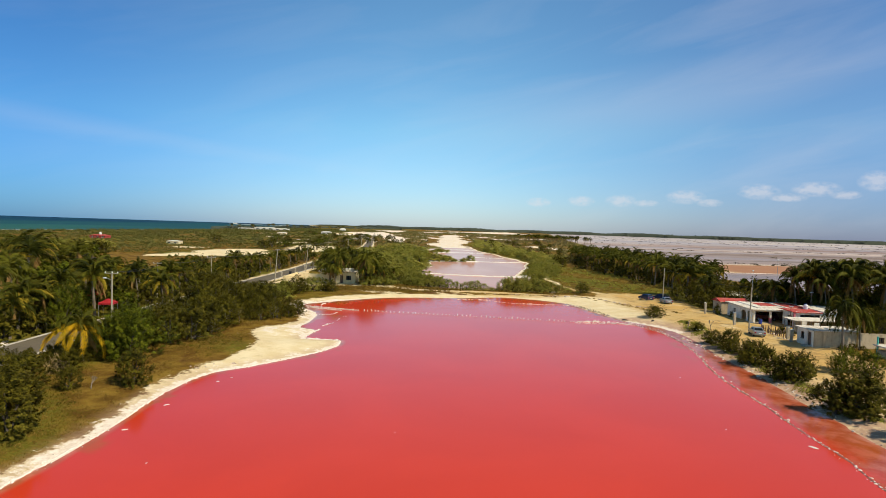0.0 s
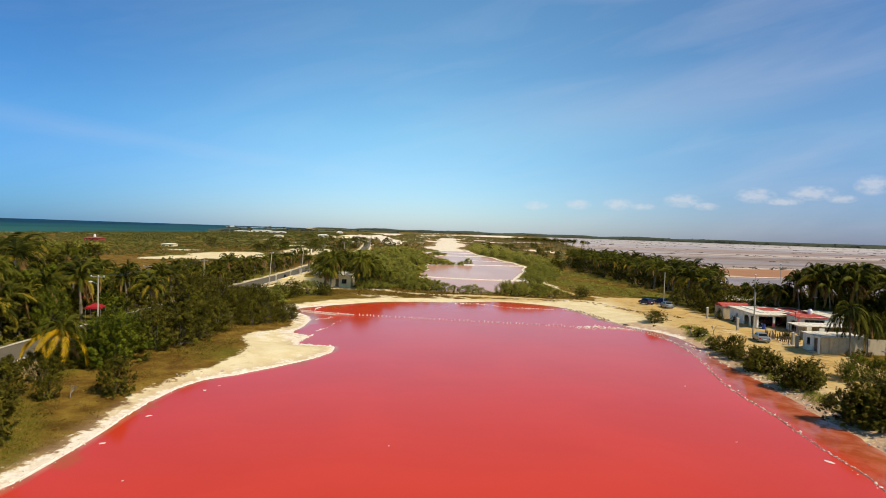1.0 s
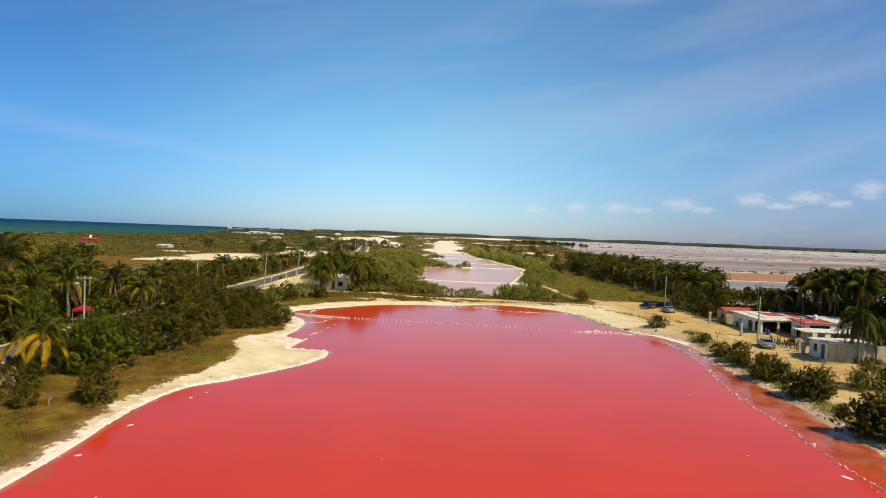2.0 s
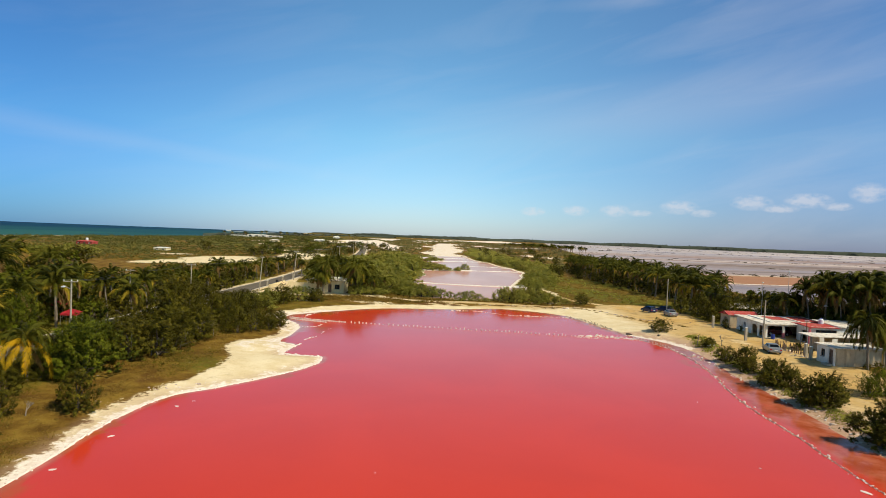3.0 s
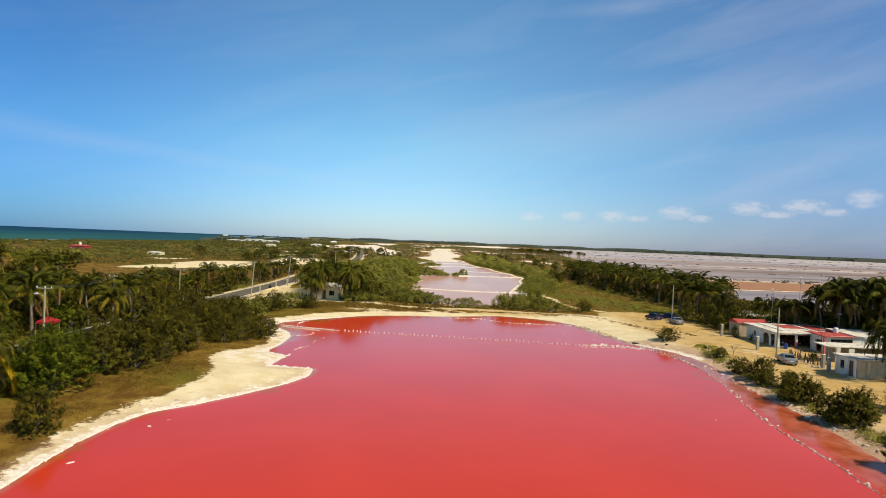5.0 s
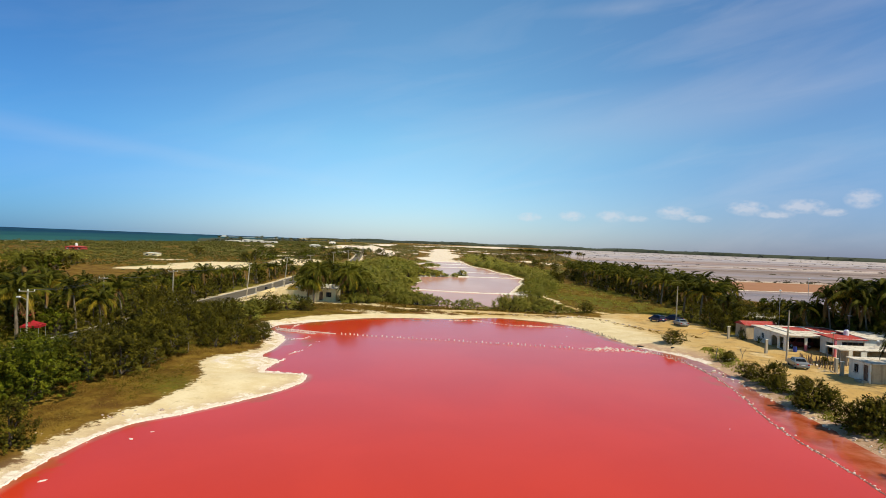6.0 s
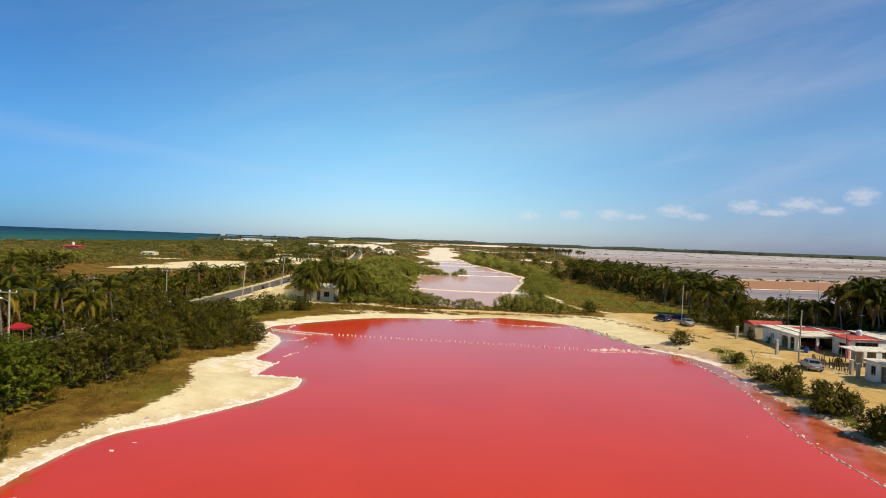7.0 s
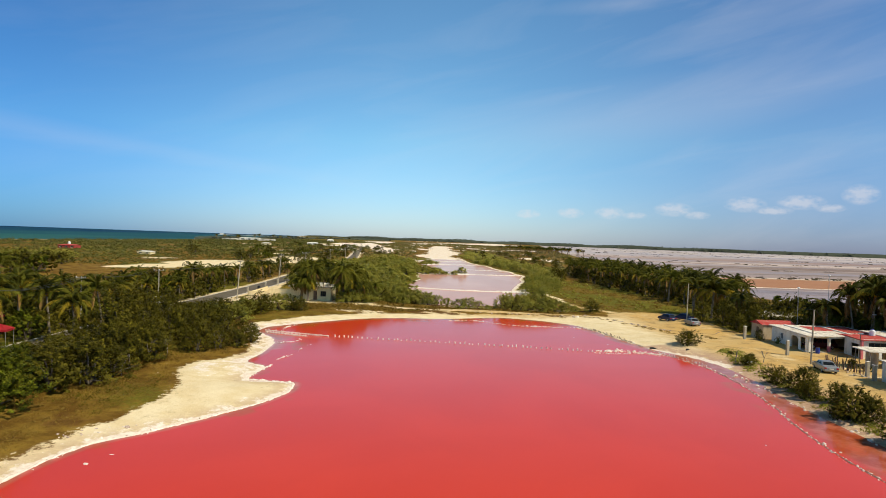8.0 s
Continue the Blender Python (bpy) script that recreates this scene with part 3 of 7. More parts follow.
def land_height(X, Y):
    """Height of the ground over the water level, and the zone weights."""
    wav = 0.12 * np.sin(X * 0.23 + 1.3 * np.sin(Y * 0.11)) + 0.10 * np.sin(Y * 0.31 + X * 0.07) + 0.05 * np.sin(X * 1.1 + Y * 0.9) * np.sin(Y * 1.3)
    pond, lag, sea = depth_in(X, Y, POND), depth_in(X, Y, LAGOON), depth_in(X, Y, SEA)
    flats = depth_in(X, Y, FLATS)
    frill = 3.2 * np.sin(X * 0.33 + 2.1 * np.sin(Y * 0.037)) * np.sin(Y * 0.045 + 1.2 * np.sin(X * 0.21)) + 1.6 * np.sin(X * 0.9 + Y * 0.11) * np.sin(Y * 0.13)
    beach, pale = depth_in(X, Y, BEACH), depth_in(X, Y, PALE) + frill
    water = np.maximum(pond, lag)
    z = np.minimum(0.55 + wav, 0.03 + 0.10 * np.maximum(-water, 0) ** 0.9 + 0.02 * wav)
    z = np.where(water > 0, -np.minimum(0.6, 0.06 * water) - 0.004, z)
    z = z * (1 - ramp(flats, -12, 4)) + 0.06 * ramp(flats, -12, 4)
    z = np.where(sea > -12, np.minimum(z, np.clip(-0.06 * sea, -2.0, 0.7)), z)
    far = np.maximum(0, np.hypot(X, Y) - 500)
    z = z + np.where((sea < -60) & (flats < -30) & (lag < -20) & (pale < -20), np.minimum(far, 400) * 0.002, 0) * 1.0
    road = line_distance(X, Y, ROAD)
    z = z + (0.55 - z) * (1 - ramp(road, 4.6, 6.5)) * (sea < -20)
    sand = ramp(beach, -1.8, 1.6)
    for poly, soft in ((CLEARING, 3), (CLEARING_FAR, 6), (YARD, 1.0), (PLOT, 1.0)):
        sand = np.maximum(sand, ramp(depth_in(X, Y, poly), -soft, soft))
    sand = np.maximum(sand, ramp(pale, -2, 3))
    for poly in PATCHES:
        sand = np.maximum(sand, 0.95 * ramp(depth_in(X, Y, poly) + frill, -1.5, 2.5))
    sand = np.maximum(sand, 1 - ramp(line_distance(X, Y, TRACK), 0.6, 1.9))
    sand = np.maximum(sand, 0.8 * (1 - ramp(line_distance(X, Y, MEADOW_PATH), 0.5, 1.6)))
    sand = np.maximum(sand, np.where(Y > 145, 0.62, 0.25) * (1 - ramp(road, 4.4, 6.0)))
    sand = np.maximum(sand, ramp(lag, -2.4, -0.4) * (Y > 190) * np.where(X > 8, 0.85, 0.45))
    sand = np.maximum(sand, ramp(sea, -25, -8))
    # green strip under the bushes along the eastern shore
    strip = line_distance(X, Y, curve_through([(46, 108), (44, 100), (42.5, 90), (41.2, 82), (40, 72), (39, 62), (38.5, 50), (38, 30)]))
    gap = ramp(np.sin(Y * 0.33) + 0.5 * np.sin(Y * 0.9), -0.4, 0.7)
    sand = sand * (1 - 0.9 * (1 - ramp(strip, 1.3, 3.0)) * gap)
    salt = (1 - ramp(-pond, 0.1, 0.7)) * (X < 30) * ramp(-Y, -134, -126)
    salt = np.maximum(salt, 0.44 * (1 - ramp(-pond, 0.4, 3.2)) * (X < 0) * (Y < 100))
    salt = np.maximum(salt, 0.6 * ramp(Y, 77.5, 90) * (1 - ramp(Y, 91, 97)) * (X < -15) * ramp(beach, -0.5, 1.5))
    salt = np.maximum(salt, 0.26 * (1 - ramp(-pond, 0.2, 3.2)) * (X > 30) * (1 - ramp(Y, 100, 140)))
    salt = np.maximum(salt, 0.62 * (1 - ramp(-pond, 1, 5)) * (Y > 100) * (Y < 128) * (X < 0))
    salt = np.maximum(salt, ramp(pale, -6, 4) * 0.7)
    salt = np.maximum(salt, ramp(lag, -1.6, -0.3) * (Y > 200) * np.where(X > 8, 0.75, 0.45))
    rim = line_distance(X, Y, curve_through([(31.5, 112), (33.6, 109.6), (36.2, 105.6), (38.9, 102), (40.2, 97.5)]))
    salt = np.maximum(salt, 0.95 * (1 - ramp(rim, 0.5, 1.7)))
    spit = line_distance(X, Y, curve_through([(24.5, 189), (27.5, 195), (29.5, 203), (31.5, 211)]))
    spit = 0.9 * (1 - ramp(spit + 0.3 * frill, 1.2, 2.6)) * (lag < 0)
    sand, salt = np.maximum(sand, spit), np.maximum(salt, 0.8 * spit)
    for poly in PATCHES:
        salt = np.maximum(salt, 0.75 * ramp(depth_in(X, Y, poly) + frill, -1.5, 2.5) * (Y > 540))
    rust = ramp(X, 118, 145) * (1 - ramp(np.abs(Y - 300 - 0.10 * (X - 140)), 34, 38))
    green = 0.5 + 0.5 * np.sin(X * 0.05 + 2 * np.sin(Y * 0.03))
    green = np.where(Y > 160, 0.15 + 0.55 * green, 0.25 + 0.35 * green)
    blot = np.sin(X * 0.061 + 2.3 * np.sin(Y * 0.0071)) * np.sin(Y * 0.0137 + 1.9 * np.sin(X * 0.043)) + 0.5 * np.sin(X * 0.17 + Y * 0.011) * np.sin(Y * 0.031 - X * 0.05)
    inland = ramp(Y, 440, 520) * ramp(X, -150, -90) * (1 - ramp(flats, -30, -8)) * (depth_in(X, Y, LAGOON) < -3)
    sand = np.maximum(sand, inland * 0.9 * ramp(blot, 0.62, 0.85))
    salt = np.maximum(salt, inland * 0.75 * ramp(blot, 0.68, 0.9))
    green = np.where(inland > 0.5, 0.12 * green, green)
    green = np.where(within(X, Y, BROWN_FIELD), -0.12, green)
    green = np.where((X < -20) & (X > -32) & (Y > 112) & (Y < 130), 0.42, green)
    shelf = (X > -34) & (X < 40) & (Y > 138) & (Y < 157)
    green = np.where(shelf, -0.3, green)
    sand = np.maximum(sand, 0.52 * shelf * ramp(np.sin(X * 0.31 + 1.1 * np.sin(Y * 0.4)) + np.sin(Y * 0.5), 0.1, 1.0))
    green = np.where((X > 36) & (X < 68) & (Y > 152) & (Y < 262), 0.62 + 0.3 * np.sin(X * 0.21 + Y * 0.09), green)
    green = np.where((X < -22) & (Y < 116), 0.12 + 0.48 * ramp(np.sin(X * 0.31 + Y * 0.13) + np.sin(Y * 0.21 - 1.0) - 0.12 * (X + 31), 0.5, 1.6), green)
    mud = ramp(flats, -6, 4) * (1 - rust)
    sand = np.maximum(sand, rust)
    crust = (1 - ramp(-pond, 1.5, 6.5)) * (X > 31) * (Y < 112) + 0.5 * (1 - ramp(-pond, 0.4, 2.6)) * (X < 0) * (Y < 126)
    ochre = np.maximum(ramp(X, 36, 46), 0.8 * ramp(X, -12, 14) * ramp(Y, 139, 144)) * (Y < 170) * 1.0 + ((X < -12) & (Y > 146) & (Y < 230)) * 0.3
    return z, np.stack([sand, salt, green, rust], -1), mud, rust, ochre, crust


def grid_mesh(name, xs, ys, material, z=None, attrs=()):
    X, Y = np.meshgrid(xs, ys)
    Z = np.zeros_like(X) if z is None else z
    n, m = len(xs), len(ys)
    i = (np.arange(m - 1)[:, None] * n + np.arange(n - 1)).ravel()
    me = mesh_of(name, np.stack([X.ravel(), Y.ravel(), Z.ravel()], -1), np.stack([i, i + 1, i + n + 1, i + n], -1), material, True)
    for key, val in attrs:
        if val.ndim == 3:
            me.attributes.new(key, "FLOAT_COLOR", "POINT").data.foreach_set("color", val.reshape(-1).astype(np.float32))
        else:
            me.attributes.new(key, "FLOAT", "POINT").data.foreach_set("value", val.ravel().astype(np.float32))
    return me


GX = axis(-4950, -62, 66, 4950, 0.9, 1.06)
GY = axis(-350, 34, 160, 4950, 0.9, 1.03)
gx, gy = np.meshgrid(GX, GY)
gz, zones, flat, rusty, ochre, crust = land_height(gx, gy)
tagged(new("ground", grid_mesh("ground", GX, GY, MAT["ground"], gz, (("zones", zones), ("flat", flat), ("rust", rusty), ("ochre", ochre), ("crust", crust)))),
       "dry grass, pale sand and salt crust round brine ponds", "ground", kind="structure")


def height_at(x, y):
    """Ground height under plan points, read from the sheet's own grid."""
    x, y = np.atleast_1d(x).astype(float), np.atleast_1d(y).astype(float)
    i = np.clip(np.searchsorted(GX, x) - 1, 0, len(GX) - 2)
    j = np.clip(np.searchsorted(GY, y) - 1, 0, len(GY) - 2)
    u, v = (x - GX[i]) / (GX[i + 1] - GX[i]), (y - GY[j]) / (GY[j + 1] - GY[j])
    return (gz[j, i] * (1 - u) + gz[j, i + 1] * u) * (1 - v) + (gz[j + 1, i] * (1 - u) + gz[j + 1, i + 1] * u) * v


def hz(x, y):
    return float(height_at(x, y)[0])


wx, wy = np.arange(-33, 43, 0.8), np.arange(-62, 146, 0.8)
px, py = np.meshgrid(wx, wy)
# the strip between the stone dike and the eastern shore is silted up
dike_x = np.interp(py, [28, 37, 46.5, 55, 63.6, 73.6, 84.2, 96.2, 103.2, 109], [28.8, 29.6, 30.9, 31.9, 32.4, 34.2, 36.6, 37.1, 35.4, 33.9])
silt = np.where((px > dike_x + 0.3) & (py < 112), 0.58, np.where((px < 0) & (py < 100), 2.6, 1.0))
bank = ramp(px - dike_x, 0.1, 0.9) * (1 - ramp(py, 96, 104))
tagged(new("water_pond", grid_mesh("water_pond", wx, wy, MAT["pond"], None, (("shore", np.clip(depth_in(px, py, POND) / 5 * silt, -0.2, 1.2)), ("bank", bank)))),
       "still opaque pink-red brine filling the pond", "water", kind="structure")
lag_me = grid_mesh("water_lagoon", np.linspace(-20, 60, 9), np.linspace(156, 520, 12), MAT["lagoon"])
tagged(new("water_lagoon", lag_me), "shallow mauve brine in the long lagoon", "water", kind="structure")
sea_me = grid_mesh("water_sea", np.concatenate([[-4950, -2000, -1000], np.linspace(-700, -400, 4)]), np.array([-350, 0, 500, 1000, 2000, 3500, 4950.0]), MAT["sea"])
tagged(new("water_sea", sea_me), "green-blue sea darkening to the horizon", "water", kind="structure").location.z = -0.05


# ---- plants ----


def leaf_quads(rng, centres, normals, size, stretch=1.5):
    """One small pointed leaf at each centre."""
    n = len(centres)
    nrm = normals / np.maximum(np.linalg.norm(normals, axis=1, keepdims=True), 1e-6)
    any_dir = rng.normal(size=(n, 3))
    u = np.cross(nrm, any_dir)
    u /= np.maximum(np.linalg.norm(u, axis=1, keepdims=True), 1e-6)
    w = np.cross(nrm, u)
    s = (size * rng.uniform(0.6, 1.35, n))[:, None]
    v = np.stack([centres - u * s * stretch * 0.6 + w * s * 0.1, centres + u * s * stretch * 0.5 + w * s * 0.45, centres + u * s * stretch * 0.35 - w * s * 0.55], 1)
    return v.reshape(-1, 3), np.arange(3 * n).reshape(-1, 3)


def spray_points(rng, n, rx, ry, z0, z1, shoots, length, wild=0.35):
    """Leaf places along many leafy shoots that stand out of a lobed, uneven crown."""
    a, e = rng.uniform(0, 2 * np.pi, shoots), rng.uniform(0, 1, shoots) ** 0.85
    q = rng.uniform(0, 1, shoots) ** 0.42
    ph = rng.uniform(0, 2 * np.pi, 5)
    lobe = 1 + 0.18 * np.sin(2 * a + ph[0]) + 0.18 * np.sin(3 * a + ph[1] + 2.5 * e) + 0.15 * np.sin(5 * a + ph[2] - 4 * e)
    crest = 1 + 0.13 * np.sin(2 * a + ph[3]) * q + 0.10 * np.sin(4 * a + ph[4]) * q
    girth = np.sqrt(np.clip(1 - (np.maximum(e - 0.28, 0) / 0.78) ** 2, 0.04, 1)) * (0.78 + 0.22 * np.minimum(e / 0.28, 1))
    base = np.stack([rx * 0.84 * q * girth * lobe * np.cos(a), ry * 0.84 * q * girth * lobe * np.sin(a), z0 + (z1 - z0) * 0.86 * e * crest], -1)
    d = np.stack([np.cos(a) * q * girth, np.sin(a) * q * girth, 0.30 + 0.75 * e], -1) + rng.normal(size=(shoots, 3)) * wild
    d /= np.linalg.norm(d, axis=1, keepdims=True)
    ln = length * rng.uniform(0.45, 1.45, shoots)
    k, s = rng.integers(0, shoots, n), rng.uniform(0, 1, n) ** 0.85
    p = base[k] + d[k] * (ln[k] * s)[:, None] + rng.normal(size=(n, 3)) * (0.17 * ln[k] * (1.15 - 0.75 * s))[:, None]
    p[:, 2] = np.maximum(p[:, 2], 0.04)
    nrm = d[k] * 0.9 + rng.normal(size=(n, 3)) * 0.34 + np.array([0, 0, 0.4])
    return p, nrm, base + d * 0.3 * ln[:, None]


def bush(name, rng, r, h, leaves, size, shoots, material, low=0.05, wood="limb"):
    """A shrub or tree: stems and limbs that reach into a crown of single leaves."""
    ob = thing(name, 0, 0, -50, "", "")
    fine = name == "shore_bush" or material == "broadleaf"
    p, nrm, c = spray_points(rng, leaves, r, r * rng.uniform(0.85, 1.1), h * low, h, shoots, (0.115 if fine else 0.17) * h, 0.2 if fine else 0.35)
    v, f = leaf_quads(rng, p, nrm, size)
    part("crown", mesh_of("crown", v, f, MAT[material]), None, ob)
    bm = bmesh.new()
    forks = rng.integers(5, 9)
    for i in range(forks):
        tip = c[rng.integers(len(c))]
        base = Vector((rng.uniform(-.2, .2) * r * .3, rng.uniform(-.2, .2) * r * .3, -0.15))
        mid = Vector((tip[0] * 0.35, tip[1] * 0.35, tip[2] * 0.55 + 0.1))
        tube([base, mid, Vector(tip)], [0.035 * h ** 0.8, 0.024 * h ** 0.8, 0.008 * h ** 0.8], 5, bm)
    part("trunk", bm, MAT[wood], ob)
    return ob


def prototypes(name, count, seed, r, h, leaves, size, shoots, material, low=0.05):
    return [(bush(name, np.random.default_rng(seed + i), r, h, leaves, size, shoots, material, low), r, h) for i in range(count)]


PROTO = []


def plant(protos, x, y, h, label, category, group="", wide=1.0, rng=random):
    """A copy of one of the prototypes, turned and scaled to height h."""
    ob, r0, h0 = protos[rng.randrange(len(protos))]
    s = h / h0
    m = pose(x, y, hz(x, y) - 0.03, 0, 0, rng.uniform(0, 360)) @ Matrix.Diagonal((s * wide * rng.uniform(0.9, 1.12), s * wide * rng.uniform(0.9, 1.12), s, 1))
    return tagged(copy_thing(ob, m), label, category, group)


def scatter(poly, gap, rng, tries=4000):
    """Plan points inside an outline, no two nearer than gap."""
    poly = np.array(poly, float)
    lo, hi = poly.min(0), poly.max(0)
    out = []
    for x, y in zip(rng.uniform(lo[0], hi[0], tries), rng.uniform(lo[1], hi[1], tries)):
        if within(np.array(x), np.array(y), poly) and all((x - a) ** 2 + (y - b) ** 2 > gap * gap for a, b in out):
            out.append((x, y))
    return out


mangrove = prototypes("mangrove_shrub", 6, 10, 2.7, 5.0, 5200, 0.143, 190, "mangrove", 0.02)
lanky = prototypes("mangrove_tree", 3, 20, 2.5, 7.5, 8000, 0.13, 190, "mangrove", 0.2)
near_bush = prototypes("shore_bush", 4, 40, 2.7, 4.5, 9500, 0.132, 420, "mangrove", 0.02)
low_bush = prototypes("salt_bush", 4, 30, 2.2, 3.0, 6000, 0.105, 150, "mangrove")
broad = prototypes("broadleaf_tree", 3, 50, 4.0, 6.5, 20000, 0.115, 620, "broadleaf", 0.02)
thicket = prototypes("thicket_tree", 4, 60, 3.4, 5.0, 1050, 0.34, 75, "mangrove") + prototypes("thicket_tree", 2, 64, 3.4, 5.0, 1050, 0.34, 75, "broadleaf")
scrub = prototypes("scrub_bush", 4, 70, 2.6, 3.4, 850, 0.35, 85, "scrub")
bank_bush = prototypes("bank_bush", 4, 80, 2.6, 3.2, 4200, 0.15, 170, "scrub")
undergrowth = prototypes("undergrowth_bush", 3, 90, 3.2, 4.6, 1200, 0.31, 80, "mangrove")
PROTO += [p[0] for g in (mangrove, lanky, near_bush, low_bush, broad, thicket, scrub, bank_bush, undergrowth) for p in g]

rnd = random.Random(4)
# the belt of mangrove shrubs between the road and the western shore
BELT = [(-36, 73), (-34.5, 79), (-35, 87), (-31.5, 94), (-27, 98), (-26.5, 104), (-29, 110), (-37, 118), (-45, 126), (-46.5, 108), (-46, 90), (-44.5, 76)]
belt_line = np.array(BELT, float)
for x, y in scatter(BELT, 3.0, np.random.default_rng(3)):
    edge = float(line_distance(np.array(x), np.array(y), belt_line, True))
    front = min(1.0, max(0.0, (-26 - x) / 11))
    if x < -39.5 and y < 101:
        plant(mangrove, x, y, rnd.uniform(3.4, 4.4) if x > -42.5 or y > 88 else rnd.uniform(2.6, 3.3), "dense olive-green mangrove shrub beside the pond's western shore", "shrub", "mangrove belt", 1.05, rnd)
        continue
    plant(mangrove, x, y, (2.5 if y < 94 else 1.7) + (1.5 if y < 86 else 2.1 if y < 94 else 1.3) * front + rnd.uniform(-0.8, 1.0), "dense olive-green mangrove shrub beside the pond's western shore", "shrub", "mangrove belt", 1.0 + 0.15 * (1 - front), rnd)
for x, y, h in ((-33.2, 80, 3.4), (-33.8, 77, 4.8), (-35.5, 74, 4.6), (-33.6, 84, 4.4), (-33.2, 89, 3.6), (-30, 94.6, 3.0), (-26.6, 99.5, 2.6), (-25.9, 103.5, 2.3), (-27, 107.5, 2.2)):
    plant(mangrove, x, y, h, "olive-green mangrove shrub at the edge of dry grass", "shrub", "mangrove belt", 1.1, rnd)
for x, y, h in ((-38.8, 92.5, 8.6), (-39.2, 98.5, 7.4), (-36.4, 100.5, 6.2), (-35.2, 105, 4.8)):
    plant(lanky, x, y, h, "tall thin-crowned mangrove tree above the shrub belt", "tree", "mangrove belt", 1.0, rnd)
# broad-leaved trees by the western road
for x, y, h, w in ((-36.7, 66.4, 6.4, 1.1), (-40.2, 71.5, 5.0, 0.85), (-53.6, 81, 6.8, 0.8), (-38.4, 72.6, 4.9, 0.8)):
    plant(broad, x, y, h, "leafy bright green broadleaf tree in dry grass", "tree", "broadleaf trees", w, rnd)
for x, y, h in ((-45.2, 76.5, 2.4), (-46.6, 64, 1.2), (-44.5, 60.5, 1.7), (-45.6, 69.5, 1.7), (-44.4, 72.6, 2.6), (-44.8, 66.2, 1.6), (-43.6, 63.4, 1.9), (-43.2, 68.6, 2.4), (-42.4, 74.6, 3.2), (-40.9, 62.2, 2.2), (-39.6, 64.4, 2.0)):
    plant(near_bush, x, y, h, "low green bush on the road verge", "shrub", "verge bushes", 1.0, rnd)
for x, y, h, w in ((-30.4, 55.2, 3.6, 0.85), (-32.6, 41.5, 4.9, 0.95), (-35.8, 46.8, 3.7, 0.9), (-34.8, 38.0, 5.2, 1.0), (-38.5, 52, 3.3, 1.0), (-35.0, 52.5, 2.2, 0.8), (-41.5, 56, 2.3, 0.9), (-44, 57.5, 2.2, 1), (-46.4, 55, 2.4, 1), (-47, 50, 3.0, 1), (-42.5, 61, 1.7, 1.0), (-38.6, 58.2, 2.6, 1.0), (-42.5, 52.5, 3.6, 1.1), (-39.5, 46.5, 3.6, 1.1), (-36.5, 31, 5, 1), (-43, 48, 3.2, 1)):
    plant(near_bush, x, y, h, "dark green mangrove shrub standing in dry grass", "shrub", "", w, rnd)
# behind the road: a thicket under the palms
for x, y in scatter([(-56, 62), (-56, 176), (-64, 200), (-72, 170), (-78, 120), (-95, 80), (-80, 60)], 4.3, np.random.default_rng(8), 2500):
    if not (-58.5 < x < -50 and 82 < y < 97.5):
        plant(thicket, x, y, rnd.uniform(3.2, 5.6), "dark green tree in the thicket along the road", "tree", "roadside thicket", 1.0, rnd)
for x, y in scatter([(-76, 96), (-104, 108), (-118, 150), (-84, 140), (-74, 112)], 4.6, np.random.default_rng(12), 700):
    plant(thicket, x, y, rnd.uniform(5.0, 7.6), "tall dark tree in the thicket beyond the road", "tree", "roadside thicket", 1.0, rnd)
for x, y in scatter([(-56, 165), (-55.5, 262), (-66, 262), (-66, 165)], 6.5, np.random.default_rng(9), 900):
    plant(thicket, x, y, rnd.uniform(2.6, 4.4), "dark green tree in the thicket along the road", "tree", "roadside thicket", 1.0, rnd)
for x, y in scatter([(-53.8, 84), (-53.6, 160), (-60, 160), (-62, 84)], 4.2, np.random.default_rng(10), 900):
    if not (-58.5 < x < -50 and 82 < y < 97.5):
        plant(thicket, x, y, rnd.uniform(2.8, 4.6), "dark green tree in the thicket along the road", "tree", "roadside thicket", 0.9, rnd)
for x, y in scatter([(-53.9, 72), (-53.7, 104), (-62, 104), (-64, 72)], 3.4, np.random.default_rng(13), 700):
    if not (-58.5 < x < -50 and 82 < y < 97.5):
        plant(undergrowth, x, y, rnd.uniform(2.2, 3.6), "dark green undergrowth beneath the roadside palms", "shrub", "roadside thicket", 0.9, rnd)
# around the sandy bank and the yellow house
for x, y, h in ((-37, 135, 3.2), (-40, 133, 3.4), (-34, 136.5, 3.3), (-31, 138, 3.0), (-28, 139, 2.8), (-42.5, 137, 2.8), (-37.5, 139, 2.9), (-26, 136.6, 2.0), (-41, 127, 4.0), (-38, 123, 3.8), (-36.4, 119.6, 3.2), (-35.2, 123.4, 2.8), (-34.2, 127.2, 2.7), (-37.4, 127.8, 3.2), (-39.6, 131, 3.0), (-35.4, 131.4, 2.7), (-32.6, 131.2, 2.2), (-40.6, 122.4, 3.6), (-43.6, 131, 3.0), (-33, 134.4, 2.4), (-43, 123.8, 3.6)):
    plant(bank_bush if rnd.random() < 0.2 else mangrove, x, y, h * (0.8 if x < -36.5 else 1.1), "olive shrub on the sandy bank near the yellow house", "shrub", "bank shrubs", 1.4, rnd)
